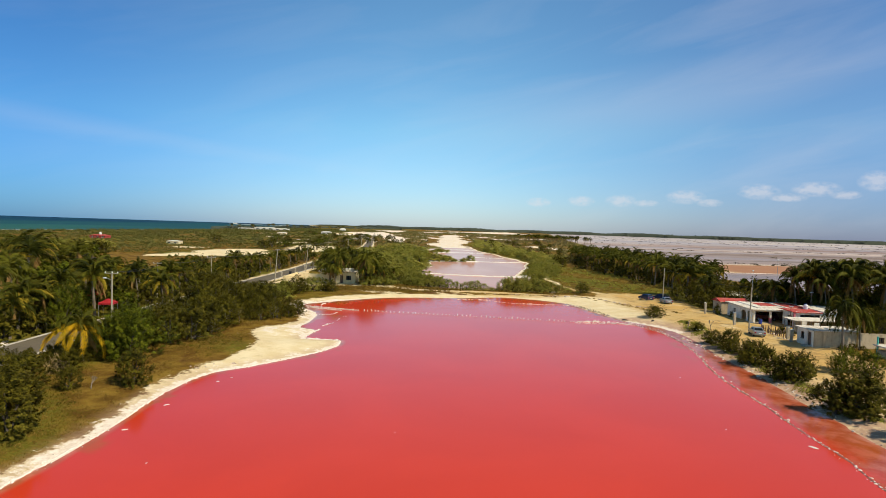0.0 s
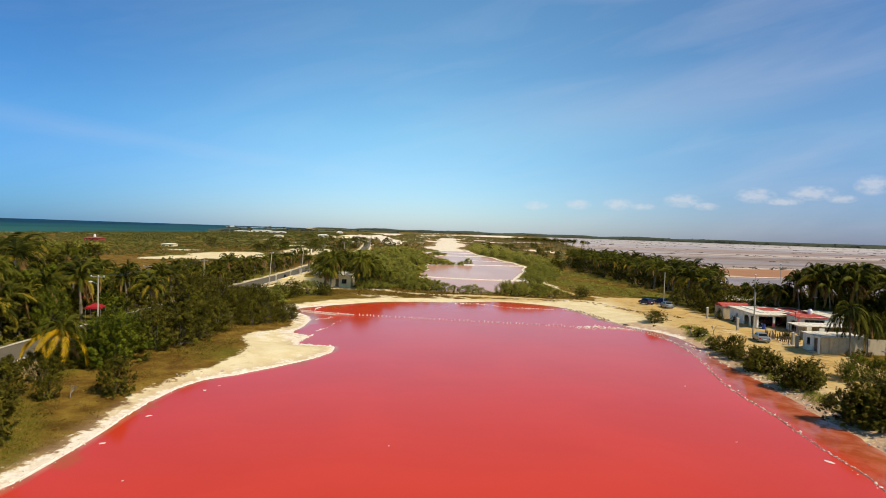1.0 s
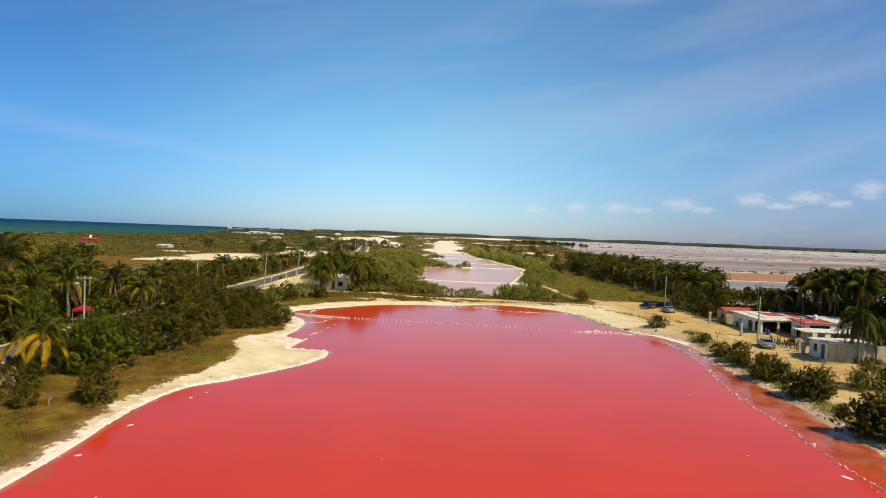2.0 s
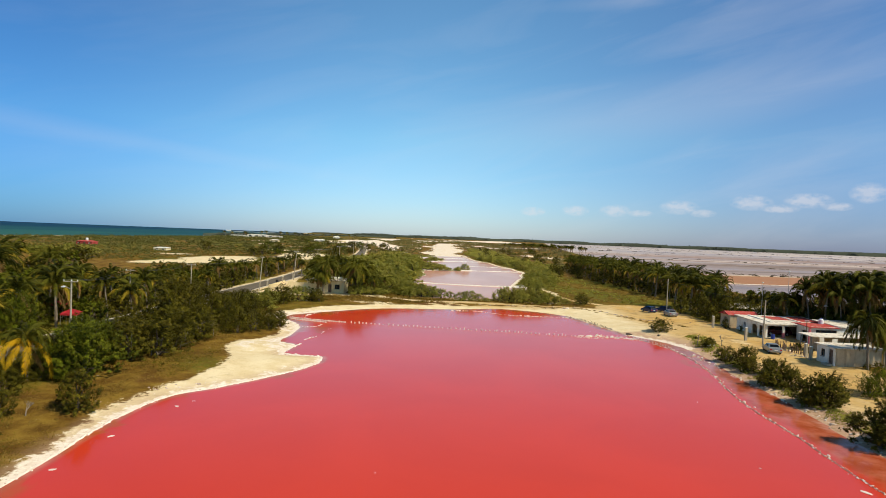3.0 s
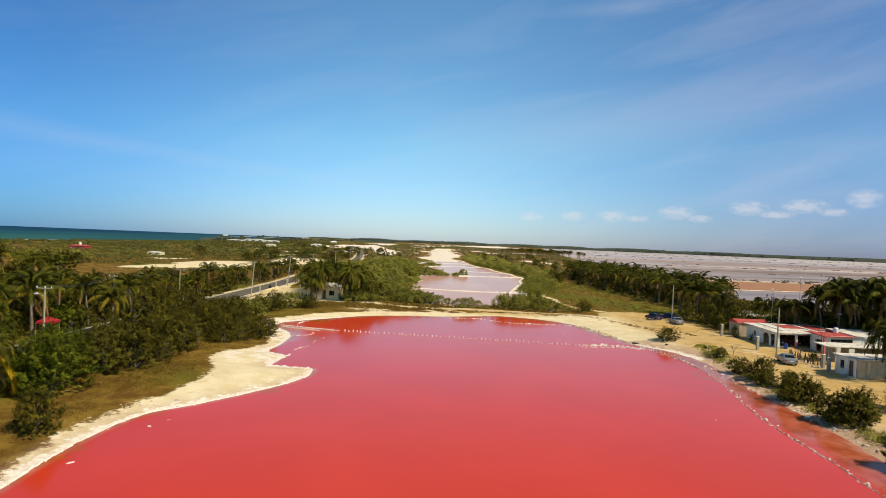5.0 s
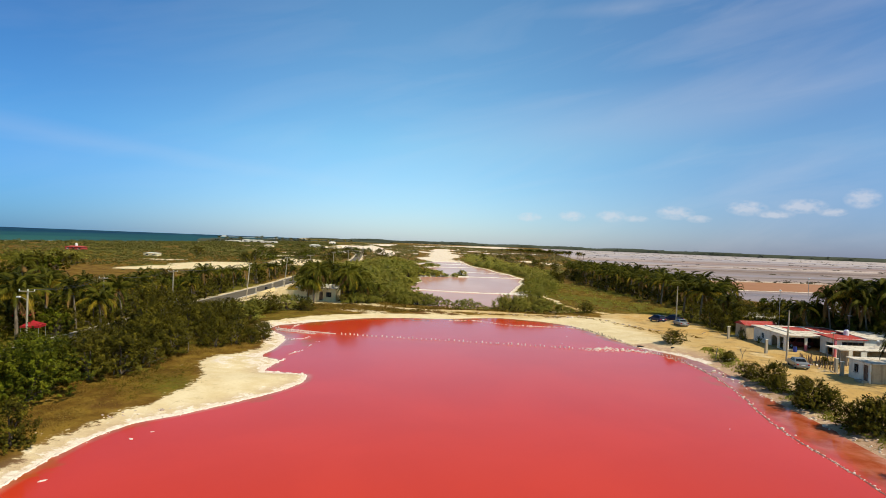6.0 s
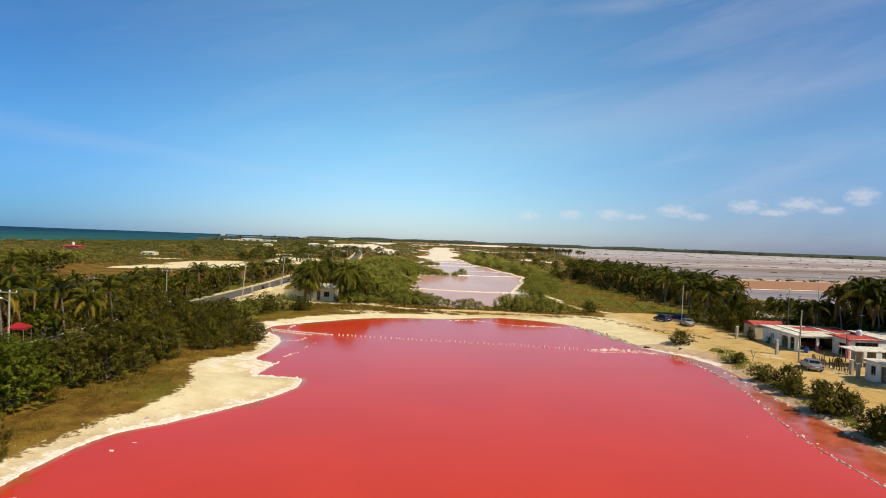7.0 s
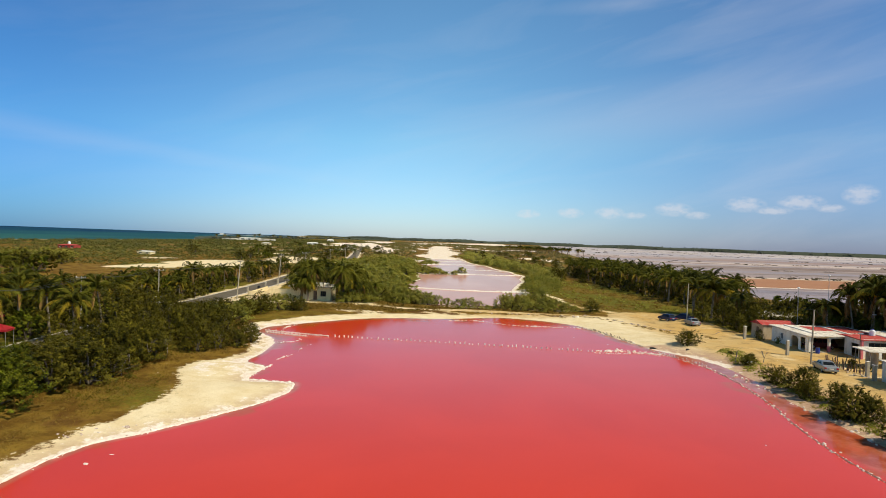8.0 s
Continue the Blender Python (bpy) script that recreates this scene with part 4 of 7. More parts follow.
for x, y, h in ((4, 159.2, 1.8), (-2, 161.6, 3.0), (-6, 157.2, 2.4), (-12.5, 160, 4.4), (-9.5, 161.5, 4.2), (-6.5, 160.5, 3.9), (-3.5, 159.5, 3.4), (-0.6, 159, 3.0), (1.6, 158, 2.4), (-8, 158, 2.6), (-15, 163, 4.6), (-4.5, 163, 3.2), (-11, 165, 4.6), (-20.6, 154.2, 2.4), (-18.6, 153.8, 2.8), (-16.4, 154.6, 2.6), (-14, 156, 3.4)):
    plant(bank_bush, x, y, h, "rounded green bush between the house and the lagoon", "shrub", "lagoon bushes", 1.1, rnd)
for x, y, h in ((6.5, 150.5, 2.2), (8.6, 151, 2.4), (11, 151, 1.8), (16.8, 152.5, 3.2), (19, 153.5, 3.7), (21.6, 153, 3.4), (23.8, 154, 3.8), (26.3, 153.5, 3.2), (28.6, 152.5, 2.8), (31, 151.5, 2.2), (36.4, 151, 2.8), (38.2, 152.5, 2.0), (33, 151.5, 1.4), (20.5, 150.5, 2.0), (13, 150, 1.0), (25.5, 150.6, 1.6)):
    plant(bank_bush if x < 34 else mangrove, x, y, h, "rounded olive bush beyond the pond's far bank", "shrub", "bank bushes", 1.2, rnd)
# the eastern shore bushes
for x, y, h, w in ((41.2, 111.2, 2.4, 1.25), (43.4, 97.4, 1.7, 0.8), (41.4, 87.4, 2.2, 0.85), (42.0, 83.4, 2.9, 0.95), (40.8, 80.6, 2.0, 0.8), (42.6, 78.6, 2.2, 0.8), (39.2, 73.8, 1.9, 0.7), (40.4, 73.6, 3.1, 0.95), (41.6, 72.6, 2.5, 0.8), (39.4, 66.2, 2.8, 0.8), (40.6, 65.2, 3.5, 0.9), (42.0, 66.0, 3.0, 0.8), (37.4, 53.2, 3.4, 0.85), (38.9, 52.6, 4.2, 0.95), (40.4, 53.4, 3.6, 0.85), (39.5, 46, 3, 1)):
    plant(near_bush, x, y, h, "dark olive salt bush on the crusted eastern shore", "shrub", "shore bushes", w * 1.28, rnd)
for x, y, h, w in ((40.4, 60.4, 0.9, 1.2), (41.6, 59.0, 1.1, 1.2), (39.4, 59.0, 0.6, 1.2), (46.0, 101.4, 0.7, 1.4), (44.6, 104.4, 0.5, 1.5), (42.6, 92.8, 0.5, 1.3)):
    plant(low_bush, x, y, h, "low olive weed patch on the crusted eastern shore", "shrub", "shore bushes", w, rnd)
for x, y, h, w in ((49.8, 69.6, 3.0, 0.9), (47.9, 68.6, 2.4, 0.75), (51.8, 68.4, 3.0, 0.9)):
    plant(broad, x, y, h, "low leafy tree beside the sandy track", "tree", "", w, rnd)
for x, y, h in ((58.6, 83.4, 0.9), (60.0, 83.2, 1.1), (61.6, 83.3, 0.8), (57.6, 94.2, 1.0), (57.2, 96.4, 1.2), (58.4, 98.2, 0.9)):
    plant(low_bush, x, y, h, "small dark garden bush beside the grey hut", "shrub", "yard bushes", 1.0, rnd)
# by the parked cars and behind the roadside house
def village_trees(rows):
    for x, y, h, w in rows:
        plant(low_bush if h < 2.5 else mangrove if x < 74 or y < 122 and x < 90 else thicket, x, y, h, "dark leafy tree behind the roadside houses", "tree", "village trees", w, rnd)


backwoods = [*((x, y, rnd.uniform(3.6, 6.2), 1.05) for x, y in scatter([(63, 125), (64, 142), (78, 146), (104, 140), (112, 100), (100, 84), (86, 86), (77, 96), (78, 112), (74, 119)], 5.4, np.random.default_rng(31), 900))]
village_trees(((56.5, 139, 4.4, 0.9), (58.5, 134, 4.8, 0.9), (58.8, 129.5, 4.2, 0.9), (57.6, 126, 3.0, 0.9), (60.5, 137.5, 5.0, 0.9), (62, 128, 4.0, 1.0), (66, 126, 4.4, 1.0), (70, 127, 4.6, 1.0), (73, 134, 6.5, 0.9), (76, 138, 6.6, 0.9), (70, 134, 5.6, 0.9)))
village_trees(((78, 128, 5.0, 1), (75, 121, 5.0, 1), (80, 120, 5.5, 1), (85, 126, 5.5, 1), (88, 117, 5.5, 1), (82, 108, 5, 1), (90, 108, 6, 1), (76, 101, 4.6, 1), (84, 98, 5.5, 1), (72, 94, 4.6, 1), (92, 98, 6, 1), (56.3, 117.4, 1.9, 0.6), (57.4, 113.9, 1.2, 0.6), (98, 112, 6, 1), (100, 125, 6, 1), (92, 132, 5, 1), (76.5, 109, 7.5, .9), (79, 113, 7.8, .9), (82, 107, 8, .9), (86, 111, 8, .9), (90, 115, 8, .9), (84, 117, 7.5, .9), (64, 133, 4.6, .9)))
village_trees(backwoods)
# the green mound and the lagoon's banks
for poly, gap, lo, hi, seed, words in (
        ([(-44, 202), (-24, 176), (-8, 171), (-9.5, 200), (-10.5, 235), (-13, 255), (-7, 280), (-8, 310), (-14, 350), (-20, 400), (-24, 428), (-33, 430), (-40, 330), (-45, 250)], 5.4, 3.0, 4.8, 21, "dense green bush on the low rise beside the lagoon"),
        ([(33, 214), (37, 236), (43, 268), (47, 294), (60, 300), (54, 262), (46, 236), (41, 205), (32, 185), (30, 188)], 4.3, 1.6, 3.3, 22, "green bush on the lagoon's eastern bank"),
        ([(47, 302), (45, 330), (38, 384), (30, 434), (44, 440), (54, 380), (66, 330), (62, 302)], 5.2, 1.6, 3.4, 23, "green bush on the lagoon's eastern bank"),
        ([(-4, 284), (13, 286), (15, 293), (6, 296), (-3, 290)], 3.8, 1.4, 4.2, 25, "rounded bush on a sandy islet in the lagoon"), ([(-5, 376), (4, 384), (5, 404), (-3, 400)], 4.2, 1.2, 3.0, 26, "low bush on a sandy islet in the lagoon")):
    for x, y in scatter(poly, gap, np.random.default_rng(seed), 2500):
        plant(bank_bush if y < 225 and x > 20 else scrub, x, y, rnd.uniform(lo, hi), words, "shrub", "lagoon scrub", 1.35, rnd)
for x, y in scatter([(-205, 296), (-196, 312), (-176, 310), (-172, 296), (-188, 290)], 4, np.random.default_rng(41), 300):
    plant(scrub, x, y, rnd.uniform(3.0, 4.6), "dark bush in a thicket on the coastal plain", "shrub", "plain thicket", 1.3, rnd)
for x, y, h in ((-138, 214, 6.2), (-133, 212, 7.2), (-127, 210, 6.6), (-130, 218, 6.8), (-140, 220, 5.5), (-150, 260, 5), (-135, 480, 6.5), (-128, 486, 5.5), (-109, 377, 5.5), (-103, 383, 4.6), (-104, 493, 5.5), (-77, 498, 5.0), (-88, 623, 7), (-80, 634, 7), (-98, 500, 5), (-160, 420, 4.6), (-182, 470, 5)):
    plant(thicket, x, y, h, "dark spreading tree on the coastal plain", "tree", "plain trees", 1.15, rnd)
for poly, gap, seed in (([(-64, 320), (-66, 480), (-110, 480), (-116, 350), (-100, 330)], 18, 51), ([(-62, 440), (-24, 470), (-34, 600), (-70, 760), (-120, 900), (-200, 820), (-110, 600)], 22, 52), ([(60, 310), (100, 320), (130, 500), (110, 700), (50, 700), (44, 480)], 22, 53)):
    for x, y in scatter(poly, gap, np.random.default_rng(seed), 700):
        plant(thicket, x, y, rnd.uniform(2.8, 5.2), "dark spreading tree on the scrubby plain", "tree", "plain trees", 1.2, rnd)
for x, y, h in ((52, 262, 5.4), (54, 258, 4.6), (55.5, 268, 4.5), (60, 250, 3.2)):
    plant(mangrove, x, y, h, "dark tree in the rough meadow", "tree", "meadow trees", 1.0, rnd)

# ---- coconut palms ----


def frond_mesh(seed, length, sweep, material, hang=0.7, pairs=30, power=1.25):
    """A feather leaf: a tapering rib that bends down and two rows of hanging leaflets."""
    r = np.random.default_rng(seed)
    s = np.linspace(0, 1, 9)
    fine = np.linspace(0, 1, 65)
    bend = np.radians(24 - sweep * fine ** power)
    run, rise = (np.concatenate([[0], np.cumsum(f(bend[:-1]))]) / 64 * length for f in (np.cos, np.sin))
    rib = np.stack([np.interp(s, fine, run), 0.10 * length * (s ** 2) * r.uniform(-1, 1), np.interp(s, fine, rise)], -1)
    bm = tube([tuple(p) for p in rib], [0.045 * (1 - 0.85 * k) for k in s], 3, caps=False)
    bm.verts.ensure_lookup_table()
    bm.verts.index_update()
    V, F = [tuple(v.co) for v in bm.verts], [[v.index for v in f.verts] for f in bm.faces]
    bm.free()
    for side in (-1, 1):
        for k in np.linspace(0.08, 1.0, pairs):
            k = min(1, k + r.uniform(-0.012, 0.012))
            p = np.array([np.interp(k, s, rib[:, i]) for i in range(3)])
            d = np.array([np.interp(min(k + .05, 1), s, rib[:, i]) for i in range(3)]) - np.array([np.interp(max(k - .05, 0), s, rib[:, i]) for i in range(3)])
            d /= np.linalg.norm(d)
            ln = length * 0.215 * (0.35 + 0.65 * math.sin(math.pi * min(1, 0.18 + 0.78 * k))) * r.uniform(0.8, 1.1)
            out = np.array([0, side, 0]) * 0.68 + d * 0.72 + np.array([0, 0, -hang * r.uniform(0.5, 1.2)])
            out /= np.linalg.norm(out)
            wide = d * (0.105 if pairs < 30 else 0.066 if pairs < 50 else 0.05)
            mid = p + out * ln * 0.55
            tip = p + out * ln + np.array([0, 0, -0.16 * ln])
            b = len(V)
            V += [tuple(p - wide * .7), tuple(p + wide * .7), tuple(mid + wide), tuple(mid - wide), tuple(tip)]
            F += [[b, b + 1, b + 2, b + 3], [b + 3, b + 2, b + 4]]
    return mesh_of("frond", V, F, MAT[material])


BENDS = (65, 90, 115, 140, 165, 185)
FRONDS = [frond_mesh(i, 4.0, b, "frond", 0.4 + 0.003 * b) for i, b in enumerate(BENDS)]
YELLOW = [frond_mesh(20 + i, 3.9, d, "frond_pale", 0.8) for i, d in enumerate((95, 125))]
DEAD = [frond_mesh(30 + i, 3.2, d, "frond_dead", 1.0) for i, d in enumerate((50, 70))]
WIND = Vector((1.0, 0.15, 0.0)).normalized()


def palm(seed, h, count=22, yellow=3, dead=2, wind=0.6, lean=0.6, whole=False, yellow_up=-4, limp=0, yellows=YELLOW, greens=None):
    """A coconut palm: bent ringed trunk, green fronds blown to leeward, yellow and dead ones below."""
    r = random.Random(seed)
    ob = thing("coconut_palm", 0, 0, -50, "", "")
    la = r.uniform(0, 6.28)
    pts, rad = [], []
    for i in range(15):
        s = i / 14
        off = lean * s ** 1.7
        pts.append((math.cos(la) * off, math.sin(la) * off, -0.2 + (h + 0.2) * s))
        rad.append((0.22 - 0.10 * s + 0.14 * max(0, 0.10 - s) * 8 * 0.5) * (1.08 if i % 2 else 0.94))
    part("trunk", tube(pts, rad, 7), MAT["bark"], ob)
    top = Vector(pts[-1])
    leaves = []
    for i in range(count):
        az = 2.399 * i + r.uniform(-0.25, 0.25)
        tier = i / (count - 1)
        if i < dead:
            me, up = DEAD[i % 2], -58 + r.uniform(-12, 10)
        elif i < dead + yellow:
            me, up = yellows[i % 2], yellow_up + r.uniform(-14, 14)
        else:
            up = -26 + 104 * tier ** 1.1 + r.uniform(-9, 9)
            want = up + 24 + 58 + limp + r.uniform(-22, 22)
            me = (greens or FRONDS)[min(range(len(BENDS)), key=lambda q: abs(BENDS[q] - want))]
        d = Vector((math.cos(az) * math.cos(radians(up)), math.sin(az) * math.cos(radians(up)), math.sin(radians(up))))
        d = (d + WIND * wind * (0.35 + 0.65 * tier)).normalized()
        rot = Euler((r.uniform(-0.6, 0.6), -math.asin(max(-1, min(1, d.z))), math.atan2(d.y, d.x)))
        m = Matrix.LocRotScale(top, rot, (r.uniform(0.85, 1.15),) * 3)
        if whole:
            leaves.append((me, m))
        else:
            part("frond", me, None, ob, "", m)
    if whole:
        V, F, K = [], [], []
        for me, m in leaves:
            n = len(V)
            V += [tuple(m @ v.co) for v in me.vertices]
            F += [[n + q for q in f.vertices] for f in me.polygons]
            K += [2 if me in DEAD else 1 if me in yellows else 0] * len(me.polygons)
        crown = mesh_of("crown", V, F, MAT["frond"])
        crown.materials.append(MAT["frond_pale"])
        crown.materials.append(MAT["frond_dead"])
        crown.polygons.foreach_set("material_index", K)
        part("crown", crown, None, ob)
    bm = bmesh.new()
    for i in range(5):
        a = i * 1.3
        bmesh.ops.create_icosphere(bm, subdivisions=1, radius=0.13, matrix=Matrix.Translation(top + Vector((math.cos(a) * .26, math.sin(a) * .26, -0.22))))
    part("fruit", bm, MAT["frond_yellow" if yellow else "frond_dead"], ob)
    return ob


PALMS = [(palm(1, 5.2, 24, 3, 2, 0.1, 0.7), 5.2), (palm(2, 4.6, 22, 5, 1, 0.18, 0.4), 4.6), (palm(3, 5.8, 24, 2, 3, 0.22, 1.0), 5.8), (palm(4, 4.2, 22, 4, 1, 0.08, 0.5), 4.2), (palm(8, 5.0, 22, 1, 3, 0.15, 0.9), 5.0)]
YELLOW_BOW = [frond_mesh(40 + i, 5.2, d, "frond_yellow", 0.8, 60, 0.6) for i, d in enumerate((130, 155))]
YOUNG = [(palm(5, 3.9, 30, 13, 1, 0.0, 0.2, yellow_up=30, limp=46, yellows=YELLOW_BOW), 3.9)]
MIXED = [(palm(9, 4.9, 26, 8, 1, 0.05, 0.4, yellow_up=10, limp=24), 4.9)]
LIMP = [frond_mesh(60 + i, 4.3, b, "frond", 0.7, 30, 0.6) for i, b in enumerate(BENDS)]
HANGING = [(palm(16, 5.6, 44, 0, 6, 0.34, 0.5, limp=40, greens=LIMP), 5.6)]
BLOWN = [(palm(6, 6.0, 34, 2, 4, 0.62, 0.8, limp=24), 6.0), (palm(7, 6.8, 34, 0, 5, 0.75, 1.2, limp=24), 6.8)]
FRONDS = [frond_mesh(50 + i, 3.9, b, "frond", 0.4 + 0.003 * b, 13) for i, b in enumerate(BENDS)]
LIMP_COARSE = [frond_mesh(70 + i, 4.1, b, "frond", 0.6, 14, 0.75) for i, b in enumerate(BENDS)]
DROOPING = [(palm(17, 5.0, 38, 1, 5, 0.3, 0.5, True, limp=20, greens=LIMP_COARSE), 5.0), (palm(18, 5.6, 36, 2, 4, 0.4, 0.9, True, limp=14, greens=LIMP_COARSE), 5.6)]
GROVE_PALMS = [(palm(11, 5.4, 20, 0, 3, 0.1, 0.7, True, limp=42), 5.4), (palm(12, 6.0, 20, 2, 3, 0.2, 0.9, True, limp=42), 6.0), (palm(13, 4.8, 18, 1, 2, 0.15, 0.5, True, limp=42), 4.8), (palm(14, 5.6, 19, 3, 2, 0.03, 0.6, True), 5.6)]
PROTO += [p[0] for g in (PALMS, YOUNG, MIXED, HANGING, BLOWN, DROOPING, GROVE_PALMS) for p in g]


def stand_palm(x, y, top, label, group, kinds=PALMS, turn=180, big=1.0):
    """A palm whose crown reaches about top metres over the ground."""
    ob, h0 = kinds[rnd.randrange(len(kinds))]
    s = top / (h0 + 1.9) * rnd.uniform(0.97, 1.03)
    m = pose(x, y, hz(x, y) - 0.02, 0, 0, rnd.uniform(-turn, turn)) @ Matrix.Diagonal((s * big, s * big, s, 1))
    tagged(copy_thing(ob, m), label, "palm tree", group)


road_words = "coconut palm with yellowing lower fronds beside the coast road"
for x, y, h in ((-57, 94, 9.4), (-60.5, 99, 9.6), (-53.4, 114.5, 8.4), (-60.4, 133, 7.8), (-58.5, 165, 8.6), (-59.5, 88, 8.6), (-57.5, 126, 7.6), (-55, 104, 8.2), (-55.8, 73.5, 6.8), (-54.8, 79, 7.2), (-63, 82, 10.5), (-66, 106, 9.4), (-62, 118, 8.8), (-62, 146, 8), (-57.5, 151, 7.2), (-72, 96, 10), (-78, 104, 10.5), (-67, 72, 10), (-73, 128, 8.5)):
    stand_palm(x, y, h * 0.93, road_words, "roadside palms", PALMS if x > -61 else GROVE_PALMS, big=0.8)
for x, y, h in ((-86, 119, 12.8), (-92, 126, 12.4), (-81, 112, 11.6), (-97, 122, 12.2), (-104, 150, 11), (-88, 140, 10.5)):
    stand_palm(x, y, h, "tall coconut palm beyond the roadside thicket", "tall palms", GROVE_PALMS)
stand_palm(-40.6, 63.8, 5.9, "young coconut palm with drooping orange-yellow fronds", "", YOUNG, 10, 0.86)
for x, y, h in ((-47.3, 97.2, 7.3), (-58.8, 141.5, 5.6), (-54.8, 147.5, 5.8), (-62.5, 108.5, 9.0), (-56.6, 76.0, 7.6)):
    stand_palm(x, y, h, "coconut palm with pale yellow-green drooping lower fronds", "roadside palms", MIXED, 180, 0.82 if y > 80 else 1.02)
for x, y, h in ((-57.5, 172, 7.2), (-57, 182, 7.0), (-56.5, 192, 6.6), (-57, 205, 6.8), (-56, 216, 6.5), (-57, 228, 6.5), (-56.5, 240, 6.4), (-58, 255, 6.5), (-62, 176, 7.5), (-45.5, 205, 6.0), (-44.5, 222, 6.5), (-46, 240, 6.5)):
    stand_palm(x, y, h, "coconut palm in the row along the asphalt road", "road row palms", GROVE_PALMS)
for x, y, h in ((-28.9, 156.8, 9.8), (-29.4, 167, 9.8), (-20.6, 156.0, 9.6), (-18.4, 155.6, 7.6), (-31.8, 168, 9.6), (-26, 168, 10), (-23, 168.5, 9.6), (-25.5, 171, 9.0), (-33.5, 170, 8.4), (-19, 170, 8.6), (-16.4, 155.0, 5.4), (-30.0, 155.8, 6.6), (-18, 158.8, 8.4), (-22, 162, 8.6), (-24, 166, 9), (-27.5, 172, 9.5), (-31, 176, 9)):
    stand_palm(x, y, h, "coconut palm crowding the small yellow house", "house palms", DROOPING if y < 163 else GROVE_PALMS, big=0.86)
for x, y, h in ((-28.6, 155.6, 6.4), (-30.4, 156.4, 7.0), (-20.2, 155.2, 6.0), (-18.4, 155.0, 5.6), (-16.0, 156.4, 5.2), (-13.6, 158.6, 5.4)):
    stand_palm(x, y, h, "low bushy coconut palm beside the small yellow house", "house palms", DROOPING, big=1.1)
GROVE = [(68, 312), (64.5, 236), (66, 205), (68.5, 172), (71, 158), (80, 158), (84, 190), (86, 240), (86, 312)]
for x, y in scatter(GROVE, 4.5, np.random.default_rng(5), 2500):
    stand_palm(x, y, rnd.uniform(7.0, 9.8), "coconut palm in the dense grove at the meadow's edge", "palm grove", GROVE_PALMS, turn=180, big=0.86)
for x, y in scatter(GROVE, 6.2, np.random.default_rng(15), 1500):
    plant(undergrowth, x, y, rnd.uniform(3.2, 5.2), "green undergrowth beneath the palm grove", "shrub", "grove undergrowth", 1.2, rnd)
for x, y in scatter([(96, 860), (130, 790), (200, 775), (206, 815), (150, 850)], 7.5, np.random.default_rng(6), 600):
    stand_palm(x, y, rnd.uniform(8, 10.5), "distant palm in a far clump", "far palms", GROVE_PALMS)
for k in range(16):
    stand_palm(-430 + k * 15 + rnd.uniform(-6, 6), 1180 + k * 18 + rnd.uniform(-30, 30), rnd.uniform(9, 13), "distant coconut palm near the white halls", "shore palms", GROVE_PALMS)
for x, y, h in ((64.0, 139, 7.6), (62.4, 147, 8.6), (61, 153, 8.4), (66.5, 149, 8.4), (69.5, 119, 8.2)):
    stand_palm(x, y, h, "coconut palm with orange-brown hanging fronds behind the parked cars", "village palms", PALMS if y > 141 else DROOPING, big=0.95)
for x, y, h in ((73.5, 114.6, 12.0), (77.5, 111, 12.2), (83.5, 109, 13.0), (88.5, 113, 12.6), (80, 104, 11.4), (92, 106, 12.6), (75.5, 118.5, 10.5), (86, 103, 11.8), (79.5, 116, 11.5), (97, 110, 12.5), (71, 121, 7.5), (72, 116.5, 11.0), (75, 115.8, 12.2), (78.5, 118, 12), (82, 119, 12), (77, 107, 11.5), (81.5, 112.5, 12.5), (86, 116, 12.5), (74.5, 111, 10)):
    stand_palm(x, y, h, "tall wind-blown coconut palm behind the white houses", "wind-blown palms", BLOWN, 22, 0.72)
for x, y, h in ((58.5, 83.2, 8.8), (61.6, 84.0, 7.6)):
    stand_palm(x, y, h, "wind-blown coconut palm with hanging fronds in front of the grey hut", "wind-blown palms", HANGING, 12, 0.66)
for x, y, h in ((70.4, 120.6, 5.6), (72.8, 118.2, 6.2), (74.6, 115.0, 6.0), (76.8, 113.4, 6.4), (79.6, 110.8, 6.6), (82.4, 107.6, 6.4), (73.4, 122.4, 6.8), (85.2, 106.2, 6.8), (68.2, 123.6, 5.2)):
    stand_palm(x, y, h, "low bushy coconut palm behind the white houses", "wind-blown palms", DROOPING, 40, 1.15)
for ob in PROTO:
    for o in (*ob.children_recursive, ob):
        bpy.data.objects.remove(o)

# ---- scrub over the wide country, far woods, grass ----


def clumps(rng, xs, ys, r, h, leaves, size):
    """Leaf places for many low bushes at once."""
    n = len(xs)
    z = height_at(xs, ys)
    k = np.repeat(np.arange(n), leaves)
    d = rng.normal(size=(len(k), 3))
    d /= np.linalg.norm(d, axis=1, keepdims=True)
    d[:, 2] = np.abs(d[:, 2])
    rad = (0.55 + 0.45 * rng.uniform(0, 1, len(k)) ** 0.5)[:, None]
    p = d * rad * np.stack([r[k], r[k], h[k]], -1) + np.stack([xs[k], ys[k], z[k]], -1)
    return leaf_quads(rng, p, d + rng.normal(size=d.shape) * 0.35 + np.array([0, 0, 0.4]), size if np.isscalar(size) else size[k])


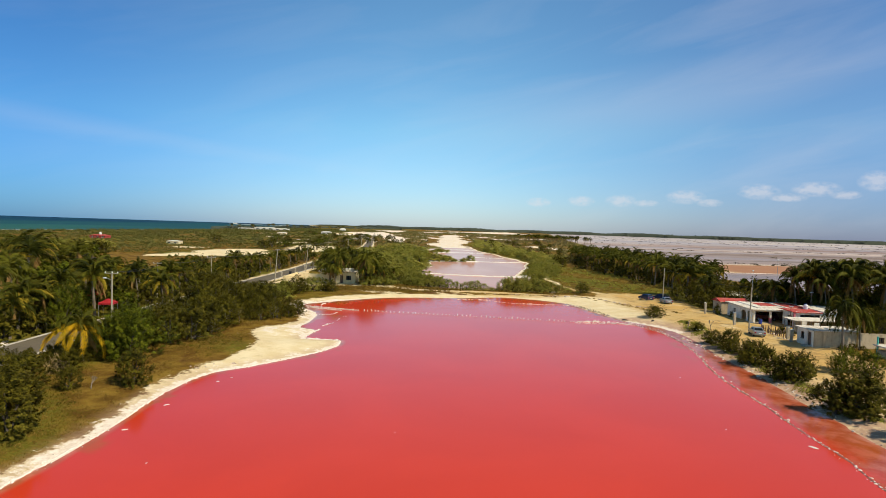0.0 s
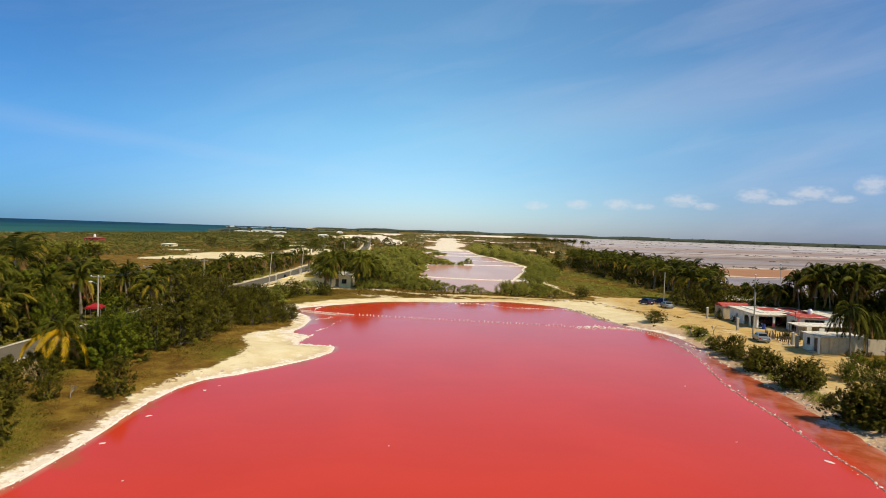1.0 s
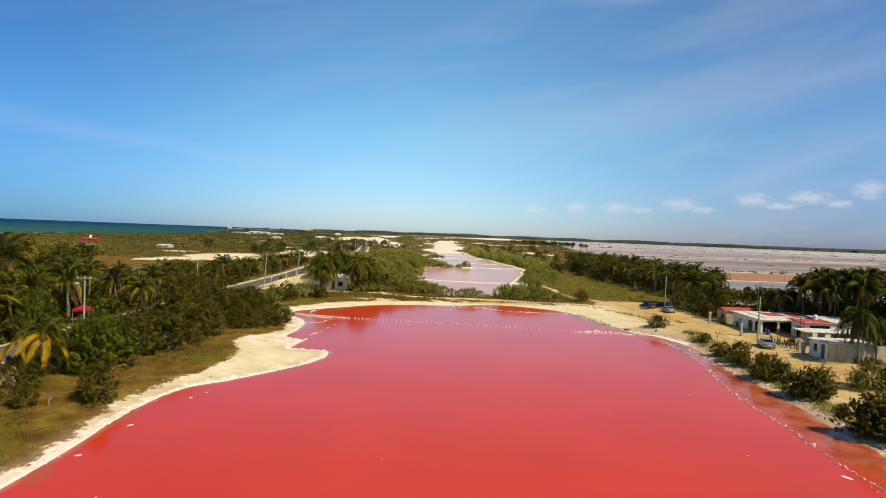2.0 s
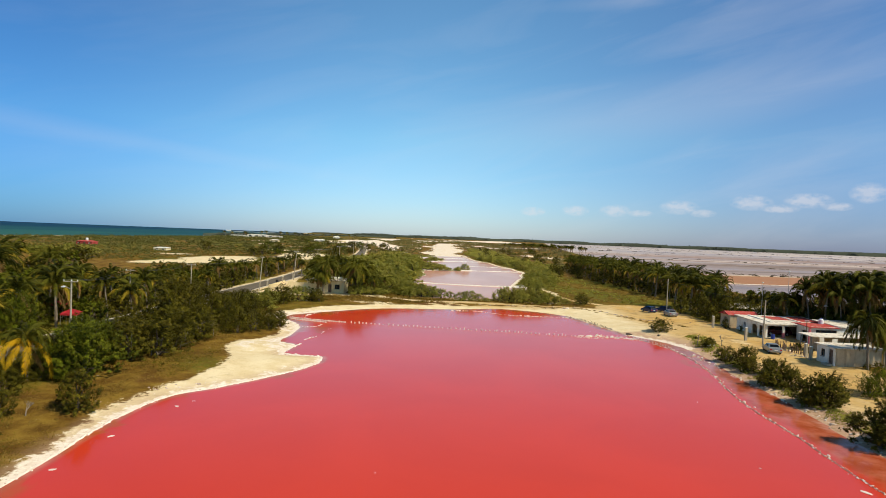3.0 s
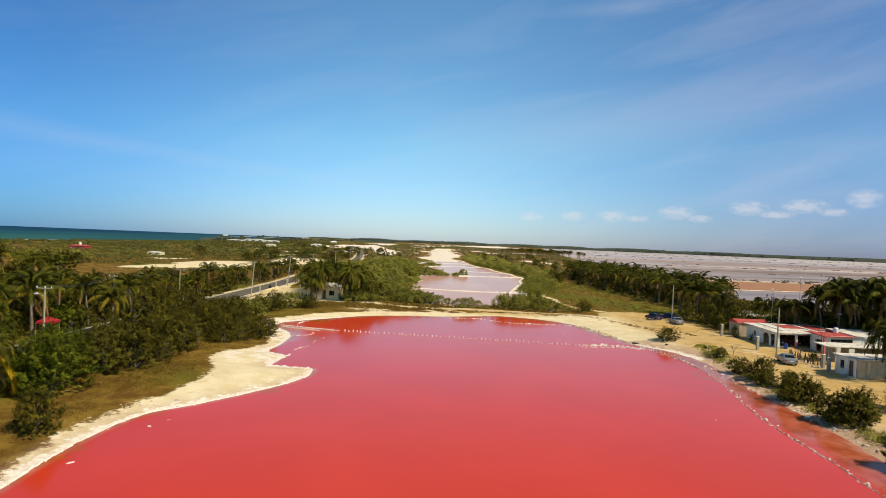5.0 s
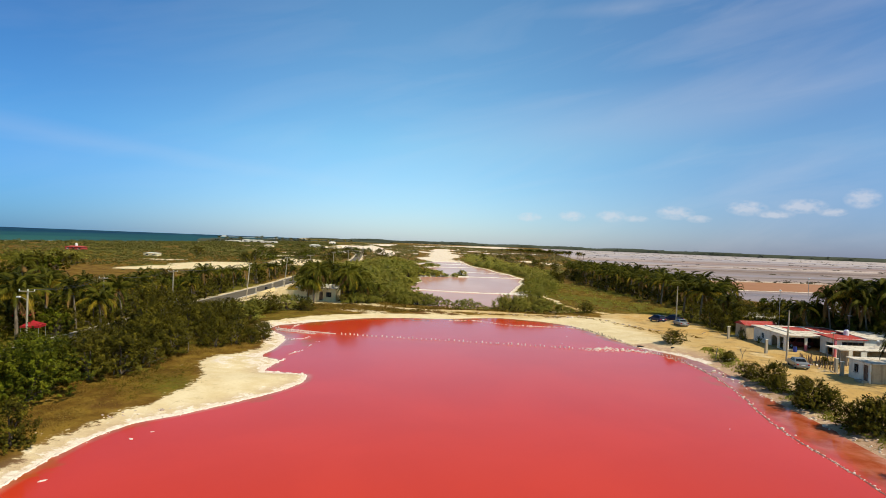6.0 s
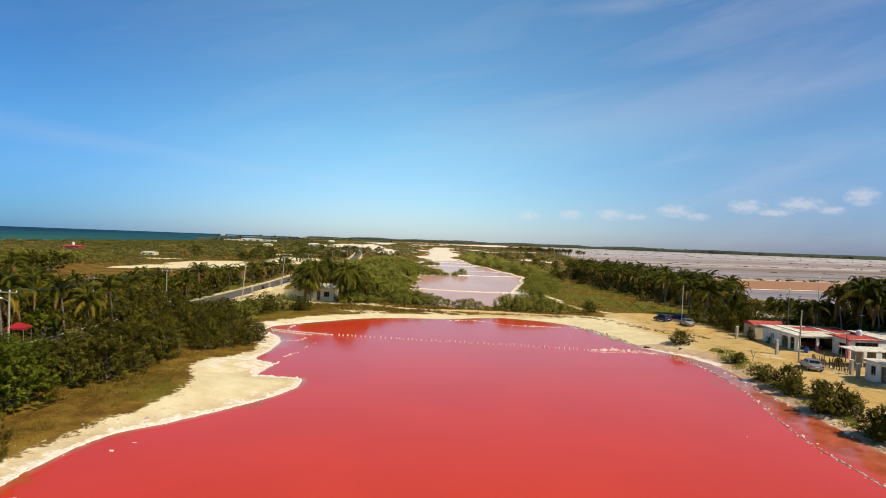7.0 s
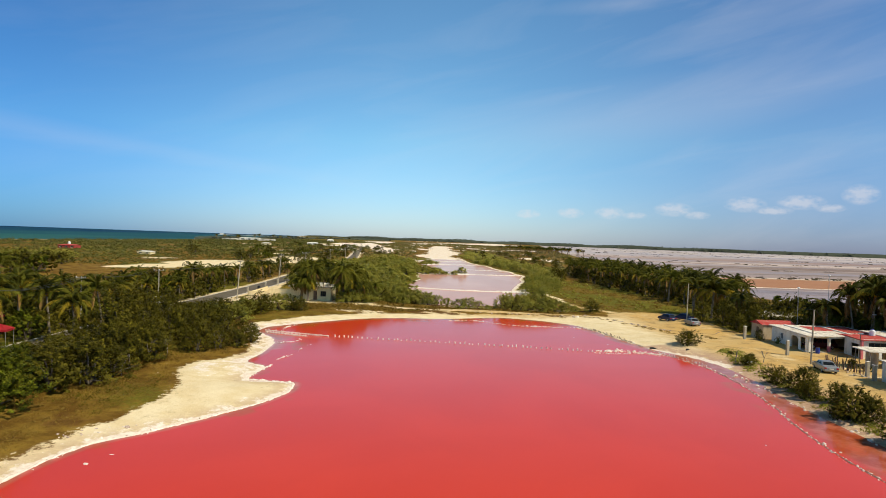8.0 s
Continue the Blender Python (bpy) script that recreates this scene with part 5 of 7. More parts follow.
def open_land(x, y):
    """Where the wild scrub may stand."""
    bare = np.any([within(x, y, p) for p in PATCHES], axis=0)
    keep = (depth_in(x, y, POND) < -4) & (depth_in(x, y, BEACH) < -2) & (depth_in(x, y, LAGOON) < -5) & (depth_in(x, y, PALE) < -5) & (depth_in(x, y, SEA) < -25)
    return keep & ~bare & (line_distance(x, y, ROAD) > 7) & (depth_in(x, y, CLEARING) < -3) & (depth_in(x, y, CLEARING_FAR) < -3) & (depth_in(x, y, FLATS) < -5) & (depth_in(x, y, BROWN_FIELD) < 11 + 9 * np.sin(x * 0.11))


def wild(name, seed, n, poly, rr, hh, leaves, size, material, label, category="scrub", test=None):
    rng = np.random.default_rng(seed)
    poly = np.array(poly, float)
    lo, hi = poly.min(0), poly.max(0)
    x, y = rng.uniform(lo[0], hi[0], n), rng.uniform(lo[1], hi[1], n)
    ok = within(x, y, poly) & (test or open_land)(x, y)
    x, y = x[ok], y[ok]
    patch = 0.5 + 0.5 * np.sin(x * 0.045 + 2.2 * np.sin(y * 0.021)) * np.sin(y * 0.033 + 1.7 * np.sin(x * 0.027))
    ok = rng.uniform(0, 1, len(x)) < 0.25 + 0.75 * patch
    x, y = x[ok], y[ok]
    grow = np.clip(rng.lognormal(0, 0.35, len(x)), 0.5, 2.0)
    v, f = clumps(rng, x, y, rng.uniform(*rr, len(x)) * grow, rng.uniform(*hh, len(x)) * grow, leaves, size)
    tagged(new(name, mesh_of(name, v, f, MAT[material])), label, category, kind="stuff")


wild("coastal_scrub", 101, 11000, [(-62, 185), (-62, 320), (-62, 520), (-460, 560), (-460, 240), (-130, 150), (-100, 150)], (0.6, 1.8), (0.35, 1.1), 18, 0.5, "plain_scrub", "low olive-green scrub covering the coastal plain")
wild("far_coastal_scrub", 102, 9000, [(-62, 500), (-90, 700), (-150, 1000), (-260, 1600), (-520, 1700), (-460, 500)], (1.6, 3.8), (0.8, 2.2), 22, 1.0, "plain_scrub", "distant olive-green scrub along the coast")
wild("inland_scrub", 103, 9000, [(-60, 420), (-8, 420), (-16, 700), (-20, 1000), (40, 1300), (150, 1500), (60, 1900), (-240, 1700), (-130, 950), (-85, 660)], (1.4, 3.6), (0.8, 2.4), 26, 0.8, "inland_scrub", "distant olive scrub between pale salt clearings")
wild("eastern_scrub", 104, 9000, [(44, 240), (50, 400), (34, 520), (40, 760), (40, 1250), (300, 1900), (420, 2300), (290, 1500), (150, 620), (105, 400), (90, 300), (100, 240), (66, 250)], (1.2, 3.4), (0.7, 2.2), 28, 0.8, "inland_scrub", "rough olive scrub on the land east of the lagoon")
wild("bank_scrub", 111, 2600, [(34, 232), (47, 300), (45, 332), (36, 380), (29, 432), (22, 520), (36, 560), (40, 720), (60, 720), (62, 520), (66, 400), (66, 320), (54, 262)], (1.2, 3.0), (0.9, 2.2), 40, 0.6, "scrub", "dense green scrub along the lagoon's eastern bank")
wild("meadow_scrub", 105, 160, [(40, 158), (32, 180), (44, 236), (60, 262), (62, 215), (66, 170), (64, 158)], (0.4, 1.1), (0.25, 0.7), 26, 0.25, "scrub", "low weeds in the rough meadow")
wild("meadow_tufts", 115, 700, [(37, 156), (34, 182), (44, 236), (60, 262), (64, 215), (68, 170), (64, 152)], (0.4, 1.1), (0.15, 0.5), 28, 0.16, "dry_scrub", "tufts of yellowed grass in the rough meadow", "grass")
wild("field_tufts", 106, 5000, [(-62, 170), (-62, 420), (-300, 420), (-300, 150)], (0.4, 1.2), (0.2, 0.6), 14, 0.4, "dry_scrub", "dry brown grass tufts on the coastal plain")
wild("flats_scrub", 107, 7000, [(130, 330), (200, 640), (330, 1500), (480, 2300), (2600, 2500), (2200, 900), (700, 320), (300, 345)], (1.5, 6), (0.2, 0.8), 26, 0.8, "mud_scrub", "brown scrub islands on the mud flats", test=lambda x, y: (np.sin(y * 0.028 + 0.004 * x) > 0.72) | (np.sin(y * 0.0113 + x * 0.002) > 0.93))
wild("bank_weeds", 108, 2600, [(-26, 141), (-6, 142.5), (14, 148.5), (34, 147), (38, 149), (20, 150), (8, 149), (-4, 153), (-12, 157), (-14, 151), (-30, 150), (-34, 142)], (0.3, 0.9), (0.2, 0.6), 26, 0.2, "dry_scrub", "brown weeds along the far bank", test=lambda x, y: line_distance(x, y, TRACK) > 1.6)
wild("sand_weeds", 112, 420, [(26, 143), (36, 142), (44, 132), (50, 122), (48, 112), (44, 112), (42, 122), (36, 134), (28, 139)], (0.25, 0.8), (0.08, 0.3), 26, 0.14, "dry_scrub", "low dry weeds in the sand", test=lambda x, y: np.sin(x * 0.9 + y * 0.55) > 0.2)
wild("shore_weeds", 109, 1000, [(44, 107), (48, 109), (46, 101), (44.5, 92), (42.6, 80), (41.5, 66), (40.4, 48), (38, 48), (38.8, 62), (40, 76), (41, 88), (42, 98)], (0.4, 0.9), (0.15, 0.4), 26, 0.16, "scrub", "low green weeds on the eastern shore", test=lambda x, y: x > -99)


def far_woods(name, seed, line, height, depth, rows, label):
    """A far belt of mangrove with an uneven top, in leaf clumps."""
    rng = np.random.default_rng(seed)
    pts = curve_through(line, n=60)
    seg = np.linalg.norm(np.diff(pts, axis=0), axis=1)
    at = np.concatenate([[0], np.cumsum(seg)])
    n = int(at[-1] / 4)
    s = np.linspace(0, at[-1], int(at[-1] / 9))
    top = height * (0.62 + 0.16 * np.sin(s * 0.004 + 2 * np.sin(s * 0.0013)) * np.sin(s * 0.0171) + rng.uniform(0, 0.12, len(s)))
    bx, by = np.interp(s, at, pts[:, 0]), np.interp(s, at, pts[:, 1])
    ridge = np.stack([np.stack([bx, by + depth * q, height_at(bx, by) + top * k], -1) for q, k in ((0, -0.1), (0.02, 0.8), (0.2, 1.0), (1.0, 0.9), (1.05, -0.1))], 1).reshape(-1, 3)
    i = (5 * np.arange(len(s) - 1)[:, None] + np.arange(4)).ravel()
    rf = np.stack([i, i + 5, i + 6, i + 1], -1)
    tagged(new(name + "_mass", mesh_of(name + "_mass", ridge, rf, MAT["far_trees"], True)), label, "woods", kind="stuff")
    V, F, base = [], [], 0
    for r in range(rows):
        s = rng.uniform(0, at[-1], n)
        x = np.interp(s, at, pts[:, 0]) + rng.uniform(-0.5, 0.5, n) * depth * 0.3
        y = np.interp(s, at, pts[:, 1]) + rng.uniform(0, 1, n) * depth
        h = height * (0.55 + 0.35 * np.sin(s * 0.004 + 2 * np.sin(s * 0.0013)) * np.sin(s * 0.0171) + rng.uniform(0, 0.35, n))
        v, f = clumps(rng, x, y, h * rng.uniform(0.7, 1.3, n), h * 0.8, 12, np.clip(h * 0.45, 1.0, 6))
        V.append(v)
        F.append(f + base)
        base += len(v)
    tagged(new(name, mesh_of(name, np.vstack(V), np.vstack(F), MAT["far_trees"])), label, "woods", kind="stuff")


wild("pan_scrub", 121, 4200, [(126, 336), (126, 344), (700, 402), (700, 392)], (0.8, 2.2), (0.4, 1.3), 22, 0.5, "mud_scrub", "dark scrub on the earth bank of the pan", test=lambda x, y: x > 0)
far_woods("far_mangrove_east", 201, [(-420, 3300), (100, 3000), (700, 2900), (1500, 2400), (2400, 2000), (3400, 1700)], 20, 400, 3, "far belt of dark mangrove beyond the mud flats")
far_woods("far_mangrove_north", 202, [(-900, 4300), (0, 4000), (900, 4200), (2600, 4100), (4500, 3300)], 12, 300, 2, "hazy mangrove on the horizon")
far_woods("far_coast_trees", 203, [(-440, 1120), (-420, 1500), (-420, 1900), (-300, 2300), (-160, 2300)], 8, 120, 2, "far coconut and scrub belt along the coast")


def grass(name, seed, n, poly, tall, label, material, test):
    """Blades of dry grass as thin upright slivers."""
    rng = np.random.default_rng(seed)
    poly = np.array(poly, float)
    lo, hi = poly.min(0), poly.max(0)
    x, y = rng.uniform(lo[0], hi[0], n), rng.uniform(lo[1], hi[1], n)
    ok = within(x, y, poly) & test(x, y)
    x, y = x[ok], y[ok]
    z = height_at(x, y)
    h = tall * rng.uniform(0.4, 1.3, len(x)) * (0.5 + 0.9 * (0.5 + 0.5 * np.sin(x * 0.7 + 2 * np.sin(y * 0.4))))
    a, b = rng.uniform(0, 6.28, len(x)), rng.normal(size=(len(x), 2)) * 0.5
    w = 0.012 + 0.03 * rng.uniform(0, 1, len(x))
    p = np.stack([x, y, z - 0.02], -1)
    side = np.stack([np.cos(a) * w, np.sin(a) * w, 0 * a], -1)
    tip = p + np.stack([b[:, 0] * h, b[:, 1] * h, h], -1)
    v = np.stack([p - side, p + side, tip], 1).reshape(-1, 3)
    tagged(new(name, mesh_of(name, v, np.arange(len(v)).reshape(-1, 3), MAT[material])), label, "grass", kind="stuff")


wild("bank_tufts", 113, 1900, [(-29, 30), (-28.6, 48), (-31, 54), (-29, 66), (-26.5, 76), (-29, 88), (-26.6, 94), (-26.6, 104), (-34, 114), (-46, 114), (-45, 30)], (0.22, 0.6), (0.12, 0.42), 44, 0.06, "dry_scrub", "tufts of golden-brown dry grass on the western bank", "grass", test=lambda x, y: depth_in(x, y, BEACH) < -0.5)
wild("bank_herbs", 114, 800, [(-29, 30), (-28.6, 48), (-31, 54), (-29, 66), (-26.5, 76), (-30, 88), (-46, 100), (-45, 30)], (0.3, 0.8), (0.2, 0.6), 36, 0.075, "mangrove", "low green herbs among the dry grass", "grass", test=lambda x, y: (depth_in(x, y, BEACH) < -2) & (np.sin(x * 0.31 + y * 0.13) + np.sin(y * 0.21 - 1.0) - 0.06 * (x + 30) > 0.5))
grass("dry_grass", 301, 70000, [(-29, 20), (-28, 48), (-30.5, 54), (-28, 66), (-26, 76), (-29, 88), (-26, 94), (-26, 104), (-34, 114), (-48, 114), (-48, 20)], 0.13, "dry yellow-brown grass on the western bank", "dry_scrub", lambda x, y: depth_in(x, y, BEACH) < -0.4)
grass("green_grass", 302, 44000, [(-29, 20), (-28, 48), (-30.5, 54), (-28, 66), (-26, 76), (-29, 88), (-26, 94), (-26, 104), (-34, 114), (-48, 114), (-48, 20)], 0.18, "patchy green grass on the western bank", "bank_green", lambda x, y: (depth_in(x, y, BEACH) < -0.8) & (np.sin(x * 0.31 + y * 0.13) + np.sin(y * 0.21 - 1.0) - 0.12 * (x + 31) > 0.3))
grass("bank_grass", 303, 20000, [(-32, 126), (-26, 131), (-6, 141), (14, 145), (34, 142), (38, 149), (8, 150), (-30, 150), (-44, 144)], 0.16, "brown grass on the far bank", "dry_scrub", lambda x, y: (depth_in(x, y, BEACH) < -0.3) & (line_distance(x, y, TRACK) > 1.2))
grass("meadow_grass", 304, 16000, [(36, 152), (32, 180), (44, 236), (60, 262), (62, 215), (66, 170), (64, 156)], 0.2, "rough green and brown meadow grass", "dry_scrub", lambda x, y: depth_in(x, y, BEACH) < -0.3)


# ---- road, kerbs, dams ----


def ribbon(name, line, offset, width, lift, thick, material, label, category, smooth=1):
    """A strip of even width beside a plan line, lying on the ground, with sides."""
    p = np.asarray(line)
    d = np.gradient(p, axis=0)
    d /= np.linalg.norm(d, axis=1, keepdims=True)
    nrm = np.stack([d[:, 1], -d[:, 0]], -1)
    a, b = p + nrm * (offset - width / 2), p + nrm * (offset + width / 2)
    z = height_at((a[:, 0] + b[:, 0]) / 2, (a[:, 1] + b[:, 1]) / 2) + lift
    V, F = [], []
    for i in range(len(p)):
        V += [(*a[i], z[i] - thick), (*a[i], z[i]), (*b[i], z[i]), (*b[i], z[i] - thick)]
        if i:
            for k in range(3):
                F.append([4 * (i - 1) + k, 4 * (i - 1) + k + 1, 4 * i + k + 1, 4 * i + k])
    F += [[0, 1, 2, 3], [4 * len(p) - 1, 4 * len(p) - 2, 4 * len(p) - 3, 4 * len(p) - 4]]
    return tagged(new(name, mesh_of(name, V, F, material)), label, category, kind="structure")


road_line = ROAD[:72]
ribbon("road", road_line, 0, 5.6, 0.06, 0.3, MAT["asphalt"], "narrow grey asphalt coast road with pale edges", "road")
ribbon("kerb_1", road_line, -3.05, 0.42, 0.12, 0.3, MAT["kerb"], "pale concrete kerb along the asphalt", "kerb")
ribbon("kerb_2", road_line, 3.05, 0.42, 0.12, 0.3, MAT["kerb"], "pale concrete kerb along the asphalt", "kerb")


def dam(name, line, width, top, label, mat="salt", rough=0.2, n=10):
    """A low earth bank across shallow water, rounded on top."""
    p = curve_through(line, n=n)
    d = np.gradient(p, axis=0)
    d /= np.linalg.norm(d, axis=1, keepdims=True)
    nrm = np.stack([d[:, 1], -d[:, 0]], -1)
    prof = [(-0.5, -0.4), (-0.42, 0.0), (-0.2, 0.85), (0.12, 1.0), (0.42, 0.0), (0.5, -0.4)]
    V, F = [], []
    for i in range(len(p)):
        w, hgt = width * (1 + rough * rnd.uniform(-1, 1)), top * (1 + rough * rnd.uniform(-1.2, 0.6))
        side = width * rnd.uniform(-1, 1) * max(0, rough - 0.2) * 0.6
        V += [(p[i, 0] + nrm[i, 0] * (u * w + side), p[i, 1] + nrm[i, 1] * (u * w + side), v * hgt) for u, v in prof]
        if i:
            F += [[6 * (i - 1) + k, 6 * (i - 1) + k + 1, 6 * i + k + 1, 6 * i + k] for k in range(5)]
    return tagged(new(name, mesh_of(name, V, F, MAT[mat], True)), label, "dam", kind="structure")


dam("dam_1", [(-11, 208.8), (-2, 207.2), (10.7, 203.6), (23.6, 203), (31, 199)], 1.3, 0.26, "low white salt dam across the mauve lagoon", rough=0.35)
dam("dam_1_spit", [(22, 203.4), (26, 204.5), (30, 206)], 6.5, 0.22, "pale sandy spit where the dam meets the bank", rough=0.3)
dam("dam_2", [(-4, 292), (16, 290.4), (30, 291.5), (43.5, 294)], 1.4, 0.2, "low white salt dam across the mauve lagoon", rough=0.35)
dam("dam_3", [(15, 333.5), (27, 332), (34, 330), (41.4, 322)], 1.1, 0.14, "low white salt dam across the mauve lagoon", rough=0.4)
dam("dam_4", [(-4, 381), (9, 387), (22, 391.5), (31.5, 394)], 2.0, 0.2, "low white salt dam across the mauve lagoon", rough=0.4)
dam("dam_5", [(-9, 434), (10, 439), (27, 441)], 2.6, 0.2, "low white salt dam across the mauve lagoon", rough=0.4)
dam("islet_1", [(-6.5, 284), (0, 287), (8, 289), (17.5, 291)], 10.0, 0.4, "sandy islet in the lagoon")
dam("islet_2", [(-5, 372), (0, 386), (3, 402)], 8.0, 0.3, "sandy islet in the lagoon")
dam("salt_rim", [(-14.9, 81.9), (-14.5, 79.5), (-14.75, 77.4), (-16.4, 73.65), (-19.5, 69.1), (-22.5, 65.3), (-25.2, 62.4), (-26.6, 57.5), (-26.9, 51.3), (-26.65, 45), (-26.85, 38), (-27.5, 29), (-28.6, 10)], 0.26, 0.08, "narrow white ridge of salt along the western waterline", "salt", 0.75, 24)
dam("salt_rim_2", [(-15.0, 82.0), (-17.5, 82.4), (-20.3, 82.95)], 0.26, 0.1, "narrow white ridge of salt on the spit", "salt", 0.6, 16)
dam("salt_rim_3", [(-20.2, 86.2), (-19.9, 88.4), (-19.4, 90.4)], 0.32, 0.1, "narrow white ridge of salt off the spit", "salt", 0.6, 16)
dam("mud_bank", [(124, 338), (250, 351), (400, 367), (700, 396)], 3.2, 0.5, "dark earth bank along the rust-coloured pan", "stone")
dam("mud_bank_2", [(126, 342), (250, 355), (400, 371), (700, 400)], 3.0, 0.3, "white salt edge along the rust-coloured pan")
dam("mud_bank_3", [(122, 263), (250, 276), (400, 291), (700, 320)], 1.1, 0.2, "white salt edge along the rust-coloured pan")

# ---- stones and stakes in the pond ----


def stone_mesh(seed):
    bm = bmesh.new()
    bmesh.ops.create_icosphere(bm, subdivisions=1, radius=1.0)
    r = random.Random(seed)
    for v in bm.verts:
        v.co = Vector((v.co.x * r.uniform(0.75, 1.25), v.co.y * r.uniform(0.6, 1.0), v.co.z * r.uniform(0.45, 0.8)))
    me = bpy.data.meshes.new("stone")
    bm.to_mesh(me)
    bm.free()
    return me


STONES = {}
for key in ("stone", "salt"):
    STONES[key] = [stone_mesh(i) for i in range(6)]
    for me in STONES[key]:
        me.materials.append(MAT[key])


def stone_row(name, line, gap, size, mix, label, wobble=0.2, seed=1, base=0.0, most=300):
    """A row of single stones along a plan line, half sunk."""
    r = random.Random(seed)
    p = curve_through(line, n=12)
    seg = np.concatenate([[0], np.cumsum(np.linalg.norm(np.diff(p, axis=0), axis=1))])
    ob = thing(name, p[0, 0], p[0, 1], base, label, "stones", kind="structure")
    s, n = 0.0, 0
    while s < seg[-1] and n < most:
        x, y = np.interp(s, seg, p[:, 0]) + r.gauss(0, wobble), np.interp(s, seg, p[:, 1]) + r.gauss(0, wobble)
        k = size * min(2.2, r.lognormvariate(-0.05, 0.42))
        me = r.choice(STONES["salt" if r.random() < mix else "stone"])
        m = Matrix.LocRotScale((x - p[0, 0], y - p[0, 1], max(0.0, hz(x, y)) - base + 0.15 * k), Euler((r.uniform(-.3, .3), r.uniform(-.3, .3), r.uniform(0, 6.3))), (k, k * r.uniform(.8, 1.2), k * r.uniform(.7, 1.2)))
        part("stone", me, None, ob, "", m)
        s += gap * (r.uniform(0.35, 1.1) if r.random() < 0.8 else r.uniform(1.5, 3.2))
        n += 1
    return ob


DIKE = [(33.9, 109), (35.4, 103.2), (37.1, 96.2), (37.2, 90.6), (36.6, 84.2), (35.2, 77), (34.2, 73.6), (33, 68), (32.4, 63.6), (32.1, 58.5), (31.9, 55), (31.3, 51), (30.9, 46.5), (30.6, 42), (29.6, 37), (28.8, 28)]
dam("dike_bed", DIKE, 0.22, 0.035, "dark crusted bed under the row of dike stones", "wet_crust", 0.5)
stone_row("stone_dike", DIKE[:9], 0.25, 0.088, 0.75, "row of salt-whitened stones standing in pink brine", 0.14, 1)
stone_row("stone_dike", DIKE[8:], 0.19, 0.075, 0.72, "row of salt-whitened stones standing in pink brine", 0.12, 21)
stone_row("stone_dike", DIKE[2:], 0.9, 0.05, 0.75, "small salt-whitened stones beside the dike", 0.2, 2)
stone_row("salt_wall", [(-15.0, 82.0), (-17.4, 82.5), (-20.2, 82.9)], 0.17, 0.10, 1.0, "low white wall of salt-crusted stones on the spit", 0.06, 3)
stone_row("salt_wall", [(-20.2, 82.9), (-20.0, 86), (-19.5, 89.6)], 0.17, 0.10, 1.0, "low white wall of salt-crusted stones on the spit", 0.06, 4)
stone_row("salt_wall", [(-15.0, 82.0), (-14.6, 79.5), (-14.7, 77.4), (-16.4, 73.7), (-19.4, 69.2), (-22.4, 65.4)], 0.22, 0.095, 0.95, "low white wall of salt-crusted stones on the spit", 0.10, 5)
stone_row("salt_wall", [(-22.4, 65.4), (-25.2, 62.4), (-26.6, 57), (-26.9, 51.5), (-26.6, 45), (-26.8, 38), (-27.4, 30)], 0.5, 0.07, 0.9, "white salt-crusted stones along the waterline", 0.22, 6)
stone_row("salt_wall", [(-19.6, 93.6), (-19.0, 95.5), (-18.4, 97.2)], 0.16, 0.11, 1.0, "short white bar of salt crust in the water", 0.10, 7)
stone_row("salt_wall", [(-18.3, 98.8), (-18.0, 102), (-17.4, 105.2)], 0.8, 0.09, 1.0, "scattered white salt stones in the water", 0.16, 8)
stone_row("salt_wall", [(-22.4, 105.4), (-20.4, 106.4), (-19.8, 108.6)], 0.2, 0.11, 1.0, "short white bar of salt crust in the water", 0.16, 9)
stone_row("salt_wall", [(-24.6, 117.6), (-24.8, 119.6), (-23.6, 122.9)], 0.24, 0.12, 1.0, "white salt-crusted stones off the far corner", 0.10, 10)
stone_row("salt_bar", [(4, 134), (8, 135.2), (11.4, 133.6), (15.8, 130.2), (21.6, 129.6), (28, 129.4), (30.6, 127)], 0.2, 0.14, 1.0, "white salt crust bar along the far shallows", 0.14, 11)
stone_row("salt_bar", [(25.0, 105.8), (28, 106.6), (31, 106.2), (34.5, 104.6)], 0.07, 0.13, 1.0, "white heap of salt crust in the shallows", 0.45, 12, most=200)
stone_row("salt_bar", [(24.5, 104.4), (27.5, 104.6), (31, 105.2), (35.4, 103.8)], 0.12, 0.1, 1.0, "white heap of salt crust in the shallows", 0.3, 13, most=100)
stone_row("shore_stones", [(30.8, 128), (31.7, 120.5), (33.3, 114.6), (34.0, 109.6)], 0.42, 0.17, 0.25, "dark stones and stubs edging the eastern sand", 0.12, 14)
stone_row("bank_stones", [(26, 141.6), (33, 140.4), (38, 136.6), (42, 131.2), (46, 126)], 0.5, 0.2, 0.1, "low broken line of dark stones in the sand", 0.2, 15)
stone_row("bank_stones", [(10, 144.6), (18, 145), (27, 143.4), (34, 143.6)], 0.6, 0.16, 0.2, "low broken line of dark stones in the sand", 0.25, 16)
stone_row("shore_stones", [(38.6, 92), (38.4, 84), (38.6, 76), (38.4, 66), (37.2, 58), (36.6, 48), (36.2, 40)], 0.5, 0.14, 0.6, "pale rubble and crust scattered on the eastern shore", 0.7, 17)
stone_row("shore_stones", [(-28.0, 62.8), (-26.2, 64.8), (-23.6, 66.2)], 0.35, 0.11, 0.4, "broken crust and stones on the western beach", 0.35, 18)
stone_row("roadside_rubble", [(-54.5, 67), (-54.6, 69.5), (-55, 72)], 0.16, 0.2, 0.8, "heap of pale rubble beside the road", 0.4, 19, most=60)
